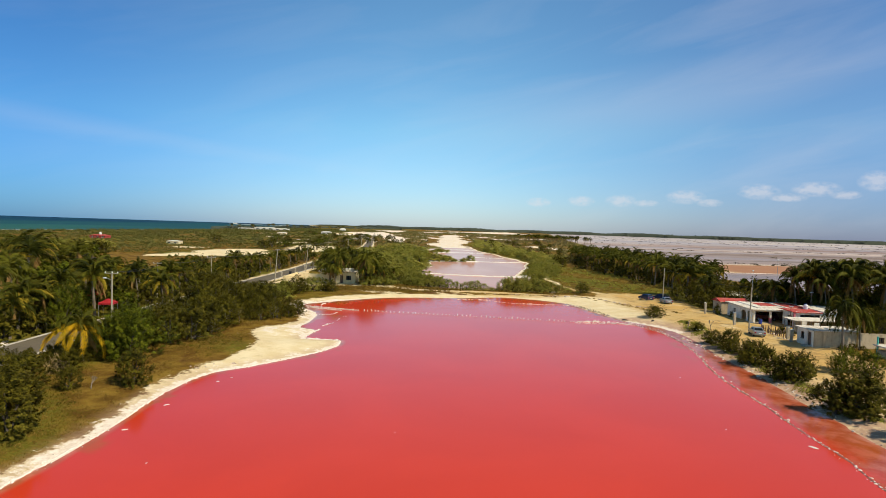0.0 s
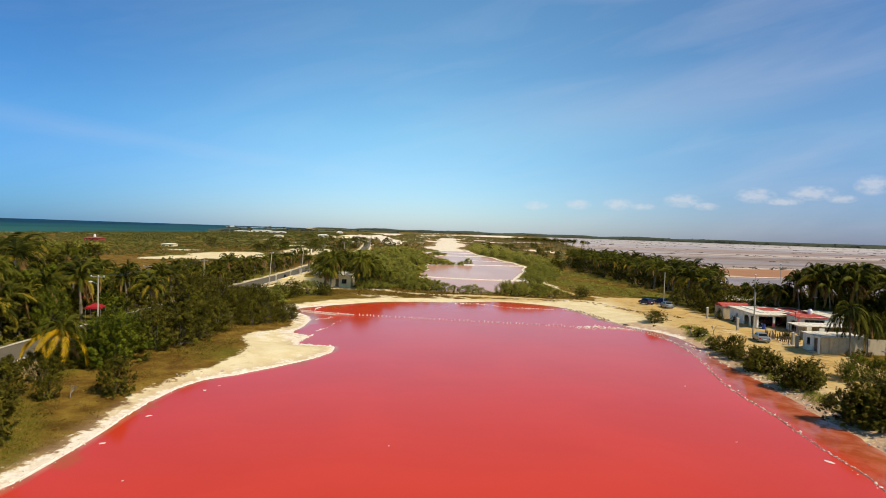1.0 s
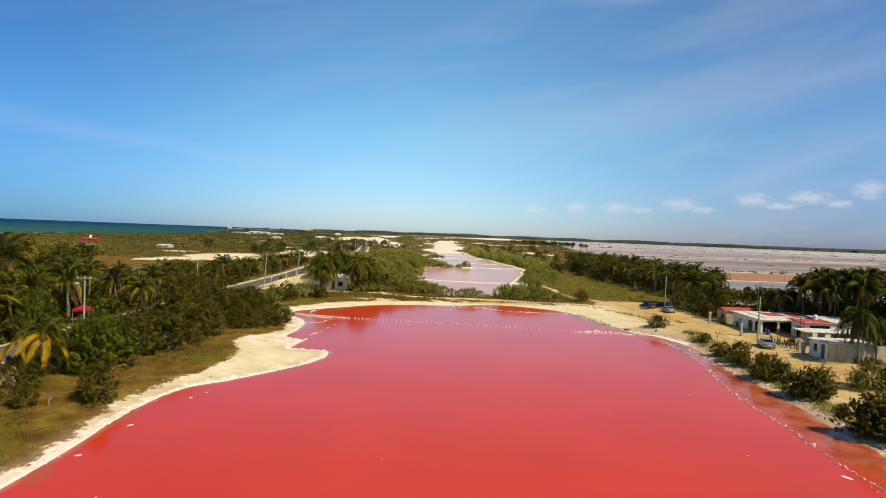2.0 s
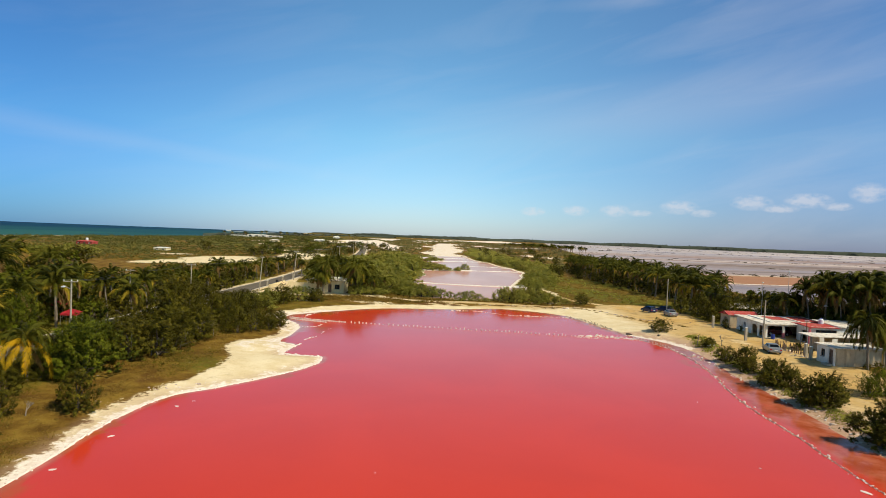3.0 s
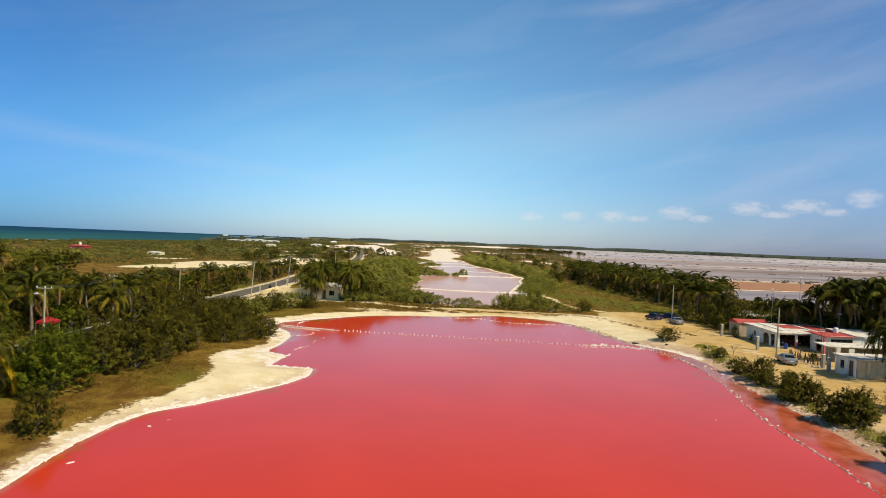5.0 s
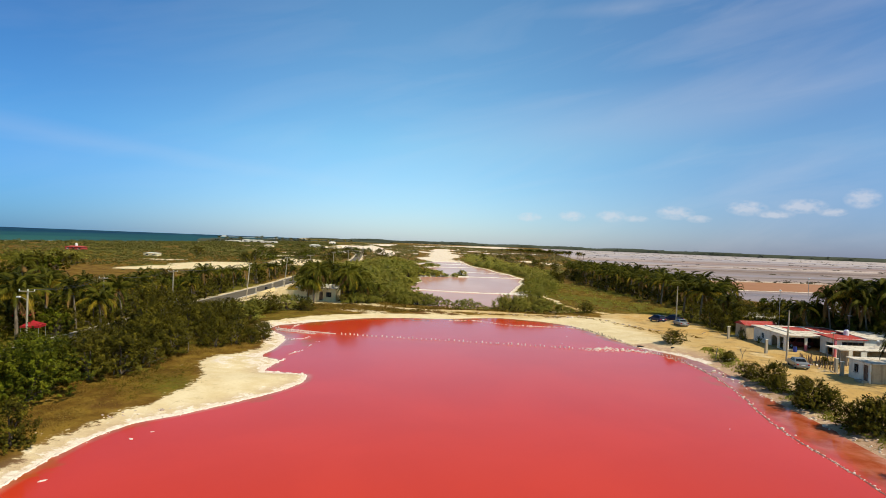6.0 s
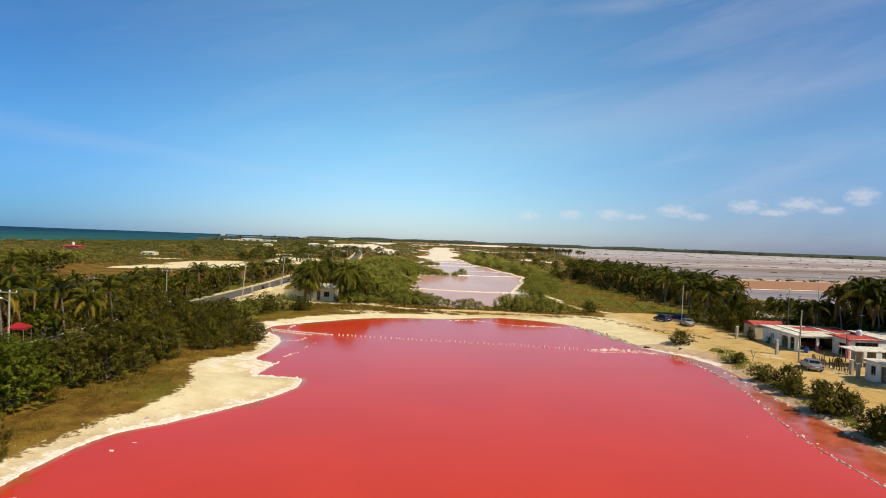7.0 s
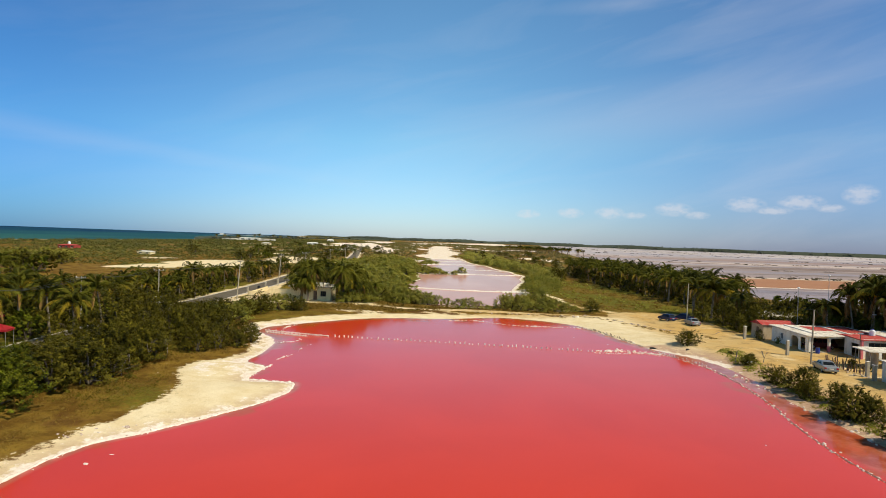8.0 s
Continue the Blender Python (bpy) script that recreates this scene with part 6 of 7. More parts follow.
for x, y, k, s in ((27.7, 66.1, 0.16, 1), (-4.0, 45.2, 0.12, 2), (-23.4, 58.6, 0.32, 3), (-22.6, 60.4, 0.2, 4), (-24.9, 50.5, 0.34, 5), (22.0, 110.4, 0.18, 6), (24.6, 118.2, 0.18, 7), (28.6, 112.2, 0.18, 8), (-20.4, 37.8, 0.13, 9), (29.6, 44.5, 0.5, 10), (24.4, 48.3, 0.12, 11), (-25.2, 44.0, 0.3, 12)):
    ob = tagged(new("salt_crust", STONES["salt"][s % 6]), "small white raft of salt crust in the brine", "salt crust", "salt rafts")
    ob.matrix_basis = pose(x, y, 0.015, 0, 0, s * 47) @ Matrix.Diagonal((k * 0.9, k * 0.6, k * 0.15, 1))


def stake_row(name, line, gap, height, thick, mat, label, seed, rail=False, most=120):
    """Upright stakes of uneven height along a plan line."""
    r = random.Random(seed)
    p = curve_through(line, n=8)
    seg = np.concatenate([[0], np.cumsum(np.linalg.norm(np.diff(p, axis=0), axis=1))])
    ob = thing(name, p[0, 0], p[0, 1], 0, label, "stakes")
    meshes = []
    for i in range(5):
        bm = tube([(0, 0, -0.3), (r.uniform(-.03, .03), r.uniform(-.03, .03), 0.5), (r.uniform(-.08, .08), r.uniform(-.08, .08), 1.0)], [1.25, 1.0, 0.8], 6)
        me = bpy.data.meshes.new("stake")
        for v in bm.verts:
            v.co.x *= 0.1
            v.co.y *= 0.1
        bm.to_mesh(me)
        bm.free()
        me.materials.append(MAT[mat])
        meshes.append(me)
    s, n = 0.0, 0
    while s <= seg[-1] and n < most:
        x, y = np.interp(s, seg, p[:, 0]) + r.gauss(0, 0.07), np.interp(s, seg, p[:, 1]) + r.gauss(0, 0.1)
        h = height * r.uniform(0.55, 1.25)
        m = Matrix.LocRotScale((x - p[0, 0], y - p[0, 1], max(0.0, hz(x, y)) - 0.05), Euler((r.gauss(0, .1), r.gauss(0, .1), r.uniform(0, 6))), (thick * 10, thick * 10, h))
        part("stake", r.choice(meshes), None, ob, "", m)
        s += gap * r.uniform(0.75, 1.3)
        n += 1
    if rail:
        a, b = p[0], p[-1]
        part("rail", tube([(0, 0, height * .35), (b[0] - a[0], b[1] - a[1], height * .3)], 0.07, 6), MAT[mat], ob)
    return ob


stake_row("stake_row", [(-15.2, 111.6), (-5, 110.2), (8, 108.3), (18, 106.8), (25, 105.5)], 0.74, 0.33, 0.095, "salt", "line of salt-whitened stakes across the pink pond", 1, most=90)
stake_row("palisade", [(-27.2, 115.3), (-21.6, 112.9), (-16.2, 111.6)], 0.22, 0.38, 0.05, "salt", "low palisade of salted stakes with a rail", 2, True)
stake_row("palisade", [(-26.6, 113.9), (-21.2, 111.4), (-19.4, 111.0)], 0.3, 0.3, 0.055, "salt", "low palisade of salted stakes with a rail", 3, True)
stake_row("stake_row", [(28.5, 130.6), (31.2, 124), (33.0, 115)], 0.55, 0.35, 0.06, "dark_stake", "row of short dark stakes along the sand", 4)
stake_row("stake_row", [(34.5, 106.0), (36.8, 100.5), (37.5, 96.5)], 0.5, 0.3, 0.06, "stake", "row of short salted stakes beside the dike", 5)
stake_row("yard_fence", [(55.6, 92.6), (55.4, 96), (55.8, 100)], 0.27, 1.05, 0.055, "dark_stake", "rough fence of dark weathered sticks beside the track", 6)
stake_row("yard_fence", [(55.8, 100), (57.6, 99.6), (59.4, 99)], 0.3, 1.05, 0.055, "dark_stake", "rough fence of dark weathered sticks beside the track", 7)
stake_row("field_fence", [(-236, 318), (-215, 322), (-196, 327)], 5.2, 1.7, 0.16, "stake", "pale fence posts in the coastal field", 8)


def post(name, x, y, h, r0, r1, mat, label, category="post", tilt=(0, 0)):
    ob = new(name)
    ob.matrix_basis = pose(x, y, hz(x, y), *tilt, 0)
    tagged(ob, label, category)
    part("shaft", tube([(0, 0, -0.3), (0, 0, h * .5), (0, 0, h)], [r0, (r0 + r1) / 2, r1], 8), MAT[mat], ob)
    return ob


def block_post(x, y, h, label):
    ob = thing("gate_post", x, y, hz(x, y), label, "post")
    part("shaft", box(-.19, -.19, -.2, .19, .19, h, .03), MAT["concrete"], ob)
    part("cap", box(-.22, -.22, h + .003, .22, .22, h + .07, .02), MAT["white_wall"], ob)
    return ob


stone_row("yard_rubble", [(55.2, 90.4), (55.0, 93.4), (55.2, 97)], 0.22, 0.14, 0.5, "rubble and rocks at the foot of the stick fence", 0.35, 23, most=60)
block_post(54.0, 105.8, 2.2, "white-topped concrete gate post on the sandy track")
block_post(54.2, 118.2, 2.2, "weathered concrete gate post on the sandy track")
block_post(55.2, 91.2, 1.9, "weathered concrete gate post beside the hut")
block_post(54.6, 89.2, 1.9, "weathered concrete gate post beside the hut")
post("fence_post", 42.6, 99.3, 1.7, .07, .06, "twig", "thin grey wooden post at the shore", tilt=(3, 6))

# ---- power poles and cables ----


def power_pole(x, y, h, lean=0.0, arm=1.6, turn=0.0, second=False, lamp=False, label="pale concrete power pole with a wooden crossarm"):
    """A tapered pole; returns the world places of its insulators."""
    ob = thing("power_pole", x, y, hz(x, y), label, "power pole", turn)
    tip = lean * h
    part("shaft", tube([(0, 0, -0.4), (tip * .5, 0, h * .5), (tip, 0, h)], [.13, .115, .09], 8), MAT["concrete"], ob)
    places = []
    if arm:
        for level in ([h - 0.25, h - 1.0] if second else [h - 0.25]):
            a = part("crossarm", box(tip - arm / 2, -.17, level - .06, tip + arm / 2, -.05 - .06, level + .06, .01), MAT["concrete"], ob)
            for dx in (-arm / 2 + .08, 0.12, arm / 2 - .08):
                i = part("insulator", tube([(tip + dx, -.14, level + .065), (tip + dx, -.14, level + .13), (tip + dx, -.14, level + .24)], [.05, .075, .04], 7), MAT["white_paint"], a)
                c, s = math.cos(radians(turn)), math.sin(radians(turn))
                places.append(Vector((x + c * (tip + dx) + s * .14, y + s * (tip + dx) - c * .14, hz(x, y) + level + .25)))
    else:
        places.append(Vector((x + tip, y, hz(x, y) + h)))
    if lamp:
        part("lamp_arm", tube([(tip, 0, h - 1.3), (tip - .9, 0, h - 0.9)], .035, 6), MAT["steel"], ob)
        part("lamp_head", tube([(tip - .8, 0, h - .95), (tip - 1.0, 0, h - .95), (tip - 1.35, 0, h - 1.0)], [.06, .13, .08], 8), MAT["white_paint"], ob)
    return places


def cable(a, b, sag):
    pts = [a.lerp(b, k / 10) - Vector((0, 0, sag * 4 * (k / 10) * (1 - k / 10))) for k in range(11)]
    ob = new("cable", bpy.data.meshes.new("cable"))
    bm = tube([p - a for p in pts], 0.016, 4)
    bm.to_mesh(ob.data)
    bm.free()
    ob.data.materials.append(MAT["wire"])
    ob.location = a
    tagged(ob, "thin black overhead cable between power poles", "cable", "power cables")


line_w = [power_pole(-47.4, 81.8, 8.4, 0, 2.0, -4, lamp=True), power_pole(-56.4, 114, 7.6, 0, 1.6), power_pole(-55.7, 139.4, 7.4, 0, 2.0), power_pole(-44.4, 153.6, 8.9, .07, 1.0, label="pale concrete power pole leaning over the verge"),
          power_pole(-45.2, 193, 9.3, .08, 1.4, label="pale concrete power pole leaning over the verge"), power_pole(-45.6, 232, 9, .02, 2.6), power_pole(-46.5, 290, 9, 0, 2.2), power_pole(-48, 350, 9, 0, 2.2)]
for p, q in zip(line_w, line_w[1:]):
    for a, b in zip(p[:3], q[:3]):
        cable(a, b, 0.7)
for k in range(7):
    power_pole(-47.5 - k * 3.9, 395 + k * 38, 8.0, 0, 0, label="pale concrete pole beside the straight road")
line_e = [power_pole(53.0, 98.8, 7.6, .02, 0, label="pale concrete power pole on the sandy track"), power_pole(53.9, 140.4, 8.0, .01, 0, label="pale concrete power pole near the parked cars")]
cable(line_e[0][0], line_e[1][0], 0.9)
cable(line_e[0][0], Vector((66, 108, 3.6)), 0.4)


def mast(x, y, h, label):
    ob = thing("radio_mast", x, y, hz(x, y), label, "mast")
    part("tube", tube([(0, 0, -.2), (0, 0, h * .5), (0, 0, h)], [.06, .05, .035], 6), MAT["steel"], ob)
    bm = bmesh.new()
    bmesh.ops.create_icosphere(bm, subdivisions=2, radius=0.22, matrix=Matrix.Translation((0, 0, h + .12)) @ Matrix.Diagonal((1, 1, .7, 1)))
    part("head", bm, MAT["white_paint"], ob)


mast(69.5, 119.6, 11.6, "slim grey mast with a white head behind the house")
mast(66.0, 122.5, 9.0, "slim grey mast behind the house")
for x, y, h in ((72.4, 112.6, 5.6), (61.2, 100.6, 4.2)):
    ob = thing("lamp_post", x, y, hz(x, y), "slim dark lamp post among the roofs", "lamp post")
    part("shaft", tube([(0, 0, -.2), (0, 0, h)], [.07, .05], 7), MAT["dark_stake"], ob)
    part("head", box(-.35, -.12, h, .35, .12, h + .16, .04), MAT["steel"], ob)

# ---- houses ----


def wall(parent, axis_name, at, a0, a1, z0, z1, thick, mat, openings=(), label=""):
    """A wall along x or y with real openings, each (from, to, sill, head)."""
    cuts = sorted({a0, a1, *(v for o in openings for v in o[:2])})
    lev = sorted({z0, z1, *(v for o in openings for v in o[2:4])})
    bm = bmesh.new()
    for p, q in zip(cuts, cuts[1:]):
        for lo, hi in zip(lev, lev[1:]):
            mid, mz = (p + q) / 2, (lo + hi) / 2
            if any(o[0] < mid < o[1] and o[2] < mz < o[3] for o in openings):
                continue
            if axis_name == "x":
                box(p, at - thick / 2, lo, q, at + thick / 2, hi, 0, bm)
            else:
                box(at - thick / 2, p, lo, at + thick / 2, q, hi, 0, bm)
    bmesh.ops.remove_doubles(bm, verts=bm.verts, dist=0.0005)
    return part("wall", bm, MAT[mat], parent, label)


def window(parent, axis_name, at, a0, a1, z0, z1, frame_mat="white_paint", bars=1):
    """Frame, sill and dark glass set into an opening."""
    t = 0.06
    def b(p, q, lo, hi, y0, y1, bm=None):
        return box(p, at + y0, lo, q, at + y1, hi, 0, bm) if axis_name == "x" else box(at + y0, p, lo, at + y1, q, hi, 0, bm)
    bm = b(a0, a0 + t, z0, z1, -.04, .04)
    b(a1 - t, a1, z0, z1, -.04, .04, bm)
    b(a0 + t, a1 - t, z0, z0 + t, -.04, .04, bm)
    b(a0 + t, a1 - t, z1 - t, z1, -.04, .04, bm)
    for k in range(bars):
        c = a0 + (a1 - a0) * (k + 1) / (bars + 1)
        b(c - .025, c + .025, z0 + t, z1 - t, -.035, .035, bm)
    w = part("window", bm, MAT[frame_mat], parent)
    part("pane", b(a0 + t, a1 - t, z0 + t, z1 - t, .045, .055), MAT["glass"], w)
    part("sill", b(a0 - .05, a1 + .05, z0 - .07, z0 - .003, -.2, .1), MAT["concrete"], w)
    return w


def door(parent, axis_name, at, a0, a1, z0, z1, mat="dark_stake"):
    d = part("door", box(a0 + .03, at - .03, z0, a1 - .03, at + .03, z1 - .03, .01) if axis_name == "x" else box(at - .03, a0 + .03, z0, at + .03, a1 - .03, z1 - .03, .01), MAT[mat], parent)
    hx, hy = (a1 - .14, at - .06) if axis_name == "x" else (at - .06, a0 + .14)
    part("handle", box(hx - .02, hy - .03, z0 + 1.0, hx + .02, hy + .03, z0 + 1.12, .008), MAT["steel"], d)


def slab(parent, x0, y0, x1, y1, zf, zb, thick, mat, label="", name="roof"):
    """A roof slab that falls from zb at the back to zf at the front."""
    bm = box(x0, y0, 0, x1, y1, thick, 0.03)
    for v in bm.verts:
        v.co.z += zf + (zb - zf) * (v.co.y - y0) / (y1 - y0)
    return part(name, bm, MAT[mat], parent, label)


g = 0.62
# the roadside house with its open front and red roof fields
main = thing("roadside_house", 56.6, 107.9, 0, "white single-storey house with open columned front and red-patched roof", "house")


def on(ob):
    """Parts of a thing whose numbers are plan places."""
    return Matrix.Translation(-ob.location)


def settle(ob, east=0.0):
    """Puts plan-placed parts under their thing, and the whole a little further east."""
    for c in ob.children:
        c.matrix_basis = on(ob) @ c.matrix_basis
    ob.location.x += east


wall(main, "y", 56.7, 107.9, 117.2, g - .2, 3.1, .2, "white_wall", [(108.3, 109.6, g, 2.7), (110.0, 111.8, g, 2.6), (114.0, 114.9, 1.5, 2.5)])
window(main, "y", 56.7, 114.0, 114.9, 1.5, 2.5)
wall(main, "x", 113.2, 56.9, 69.2, g - .2, 3.05, .2, "grey_wall", [(60.0, 60.9, g, 2.6)])
door(main, "x", 113.2, 60.0, 60.9, g, 2.6)
wall(main, "y", 69.2, 107.9, 117.2, g - .2, 3.05, .2, "white_wall")
wall(main, "x", 117.2, 56.7, 69.2, g - .2, 3.1, .2, "white_wall")
for x in (57.0, 60.1, 62.9):
    bm = box(x - .17, 107.72, g - .2, x + .17, 108.06, 2.78, .02)
    c = part("column", bm, MAT["white_wall"], main)
    part("base_band", box(x - .18, 107.71, g, x + .18, 108.07, g + .95, .01), MAT["pink_paint" if x > 58 else "white_wall"], c, "faded pink painted band" if x > 58 else "")
part("arch", tube([(56.6, 110.0, 2.3), (56.6, 110.35, 2.62), (56.6, 110.9, 2.75), (56.6, 111.45, 2.62), (56.6, 111.8, 2.3)], .09, 6), MAT["white_wall"], main)
part("beam", box(56.5, 107.75, 2.783, 63.4, 108.03, 3.0, .02), MAT["white_wall"], main)
slab(main, 56.2, 107.3, 69.5, 117.6, 3.04, 3.3, .16, "roof", "stained pale roof slab")
for x0, y0, x1, y1 in ((60.6, 112.2, 64.0, 116.2), (64.8, 110.6, 68.8, 116.6), (62.6, 107.6, 66.4, 109.9)):
    zf = 3.205 + 0.26 * (y0 - 107.3) / 10.3
    slab(main, x0, y0, x1, y1, zf + .004, 3.209 + 0.26 * (y1 - 107.3) / 10.3, .03, "red_roof", "faded red roof coating", "roof_field")
for x0, y0, x1, y1 in ((58.4, 109.2, 59.0, 117), (64.2, 108.4, 64.6, 116.8)):
    slab(main, x0, y0, x1, y1, 3.212 + 0.26 * (y0 - 107.3) / 10.3, 3.212 + 0.26 * (y1 - 107.3) / 10.3, .12, "white_wall", "", "roof_beam")
part("floor", box(56.9, 107.4, g - .3, 69, 117, g + .05), MAT["concrete"], main)
settle(main, 1.7)

gable = thing("gable_house", 57, 120.5, 0, "small grey house with a pitched red roof", "house")
wall(gable, "x", 119.2, 56.2, 61.8, g - .2, 3.1, .2, "grey_wall")
wall(gable, "y", 56.3, 119.3, 122.6, g - .2, 3.1, .2, "grey_wall", [(120.4, 121.3, g, 2.6)])
door(gable, "y", 56.3, 120.4, 121.3, g, 2.6)
wall(gable, "x", 122.7, 56.2, 61.8, g - .2, 3.1, .2, "grey_wall")
wall(gable, "y", 61.8, 119.3, 122.6, g - .2, 3.1, .2, "grey_wall")
bm = bmesh.new()
vs = [bm.verts.new(p) for p in ((55.9, 118.9, 3.1), (62.1, 118.9, 3.1), (62.1, 123, 3.1), (55.9, 123, 3.1), (55.9, 121, 3.75), (62.1, 121, 3.75), (55.9, 121, 3.12), (62.1, 121, 3.12))]
for f in ((0, 1, 5, 4), (2, 3, 4, 5), (0, 4, 3, 6), (1, 7, 2, 5), (0, 6, 7, 1), (6, 3, 2, 7)):
    bm.faces.new([vs[i] for i in f])
part("roof", bm, MAT["red_roof"], gable, "pitched red sheet roof")
settle(gable, 1.7)

porch = thing("white_bungalow", 62.2, 103.6, 0, "long white bungalow with a strip window and low roofs", "house")
wall(porch, "x", 103.6, 62.2, 75.2, g - .2, 3.45, .2, "white_wall", [(63.0, 66.6, 2.25, 2.95), (69.4, 70.2, 2.2, 2.8)])
window(porch, "x", 103.6, 63.0, 66.6, 2.25, 2.95, "dark_stake", 3)
window(porch, "x", 103.6, 69.4, 70.2, 2.2, 2.8)
wall(porch, "y", 62.2, 103.7, 107.3, g - .2, 3.28, .2, "white_wall", [(104.3, 105.9, g, 2.6)])
wall(porch, "y", 75.2, 103.7, 110.5, g - .2, 3.45, .2, "white_wall")
wall(porch, "x", 110.5, 70.0, 75.2, g - .2, 3.45, .2, "white_wall")
slab(porch, 61.6, 103.1, 66.9, 107.25, 3.3, 3.5, .12, "red_roof", "faded red roof edge")
slab(porch, 66.95, 103.2, 75.6, 110.8, 3.46, 3.7, .14, "roof", "pale stained roof slab")
part("column", box(61.7, 103.2, g - .2, 62.0, 103.5, 3.28, .02), MAT["pink_paint"], porch, "faded pink painted column")
tk = part("water_tank", tube([(66.0, 106.8, 3.6), (66.0, 106.8, 4.3), (66.0, 106.8, 4.5)], [.4, .4, .22], 14), MAT["white_paint"], porch, "white rooftop water tank")
part("tank_lid", tube([(66.0, 106.8, 4.52), (66.0, 106.8, 4.6)], [.22, .2], 12), MAT["blue_plastic"], tk)
settle(porch, 1.7)

# a second tank and a dish among the roofs
def dish(x, y, z, r, turn, label):
    ob = thing("satellite_dish", x, y, z, label, "satellite dish", turn)
    bm = bmesh.new()
    rings = []
    for k in range(5):
        q = r * k / 4
        rings.append([bm.verts.new((q * math.cos(a), -.35 * r + .4 * q * q / r - .5, .9 + q * math.sin(a))) for a in np.linspace(0, 2 * math.pi, 16, endpoint=False)] if k else [bm.verts.new((0, -.35 * r - .5, .9))])
    for i in range(16):
        bm.faces.new((rings[0][0], rings[1][i], rings[1][(i + 1) % 16]))
        for k in range(1, 4):
            bm.faces.new((rings[k][i], rings[k + 1][i], rings[k + 1][(i + 1) % 16], rings[k][(i + 1) % 16]))
    bmesh.ops.solidify(bm, geom=bm.faces[:], thickness=0.02)
    part("reflector", bm, MAT["steel"], ob)
    part("stand", tube([(0, 0, -.05), (0, 0, .6), (0, -.5, .9)], .03, 6), MAT["steel"], ob)


dish(65.1, 97.2, 3.12, .5, 20, "grey satellite dish on the lean-to roof")

lean = thing("lean_to", 57, 94.6, 0, "open lean-to with a grey slab roof and dark interior", "shelter")
slab(lean, 56.8, 95.2, 66.4, 98.6, 2.92, 3.04, .14, "roof", "grey weathered roof slab")
for x, y in ((57.1, 95.5), (60.0, 95.5), (63.0, 95.5), (57.1, 98.2), (60, 98.2)):
    part("post", tube([(x, y, g - .2), (x, y, 2.92 + .12 * (y - 95.2) / 3.4)], .07, 7), MAT["twig"], lean)
wall(lean, "x", 98.3, 61.0, 66.2, g - .2, 2.9, .16, "grey_wall", [(62.2, 63.2, 1.4, 2.3)])
wall(lean, "y", 66.2, 95.4, 98.2, g - .2, 2.9, .16, "grey_wall")
wall(lean, "y", 58.6, 96.0, 98.2, g - .2, 2.9, .16, "grey_wall")
settle(lean, 1.7)

hut = thing("white_hut", 53.6, 85.2, 0, "small white hut with peeling walls and a concrete roof", "hut")
wall(hut, "y", 53.7, 85.2, 88.9, g - .2, 2.95, .2, "white_wall", [(85.5, 86.35, g, 2.72), (87.2, 88.0, 1.45, 2.5)], "peeling white plaster")
door(hut, "y", 53.7, 85.5, 86.35, g, 2.72)
window(hut, "y", 53.7, 87.2, 88.0, 1.45, 2.5, "dark_stake")
wall(hut, "x", 85.2, 53.82, 60.2, g - .2, 2.9, .2, "grey_wall", (), "bare grey rendered wall")
wall(hut, "y", 60.2, 85.32, 88.9, g - .2, 2.9, .2, "grey_wall")
wall(hut, "x", 88.9, 53.82, 60.08, g - .2, 2.9, .2, "white_wall")
slab(hut, 53.3, 84.9, 60.6, 89.2, 2.96, 3.04, .13, "roof", "stained concrete roof slab")
part("step", box(52.7, 85.3, g - .3, 53.55, 86.6, g + .12, .02), MAT["concrete"], hut)
settle(hut, 1.7)

yard = thing("yard_wall", 60.4, 84.9, 0, "bare grey block wall with a barred window opening", "wall", kind="structure")
wall(yard, "x", 85.0, 60.32, 69.6, g - .2, 2.85, .2, "grey_wall", [(63.2, 64.2, 1.4, 2.3)])
window(yard, "x", 85.0, 63.2, 64.2, 1.4, 2.3, "dark_stake", 3)
settle(yard, 1.7)

back = thing("back_house", 66, 131, 0, "low white house half hidden by trees", "house")
wall(back, "x", 130.4, 64.5, 73, g - .2, 3.2, .2, "white_wall")
wall(back, "y", 64.5, 130.5, 136, g - .2, 3.2, .2, "white_wall")
wall(back, "x", 136, 64.5, 73, g - .2, 3.2, .2, "white_wall")
wall(back, "y", 73, 130.5, 136, g - .2, 3.2, .2, "white_wall")
slab(back, 64, 130, 73.4, 136.4, 3.2, 3.7, .12, "roof", "pale sheet roof")
settle(back)

kiosk = thing("teal_kiosk", 62.2, 78.6, 0, "small kiosk with a teal post and grey slab top", "kiosk")
part("post", tube([(60.6, 79.2, g - .2), (60.6, 79.2, 3.4)], .13, 8), MAT["teal_paint"], kiosk, "teal painted post")
part("top", box(60.2, 76.6, 2.1, 64.4, 79.6, 2.26, .03), MAT["roof"], kiosk)
part("counter", box(60.5, 76.9, g - .2, 64.1, 79.3, g + .95, .03), MAT["grey_wall"], kiosk, "grey plastered counter")
part("prop", tube([(64.1, 79.2, g - .2), (64.1, 79.2, 2.1)], .07, 7), MAT["twig"], kiosk)
part("prop", tube([(60.6, 76.9, g - .2), (60.6, 76.9, 2.1)], .07, 7), MAT["twig"], kiosk)
settle(kiosk)

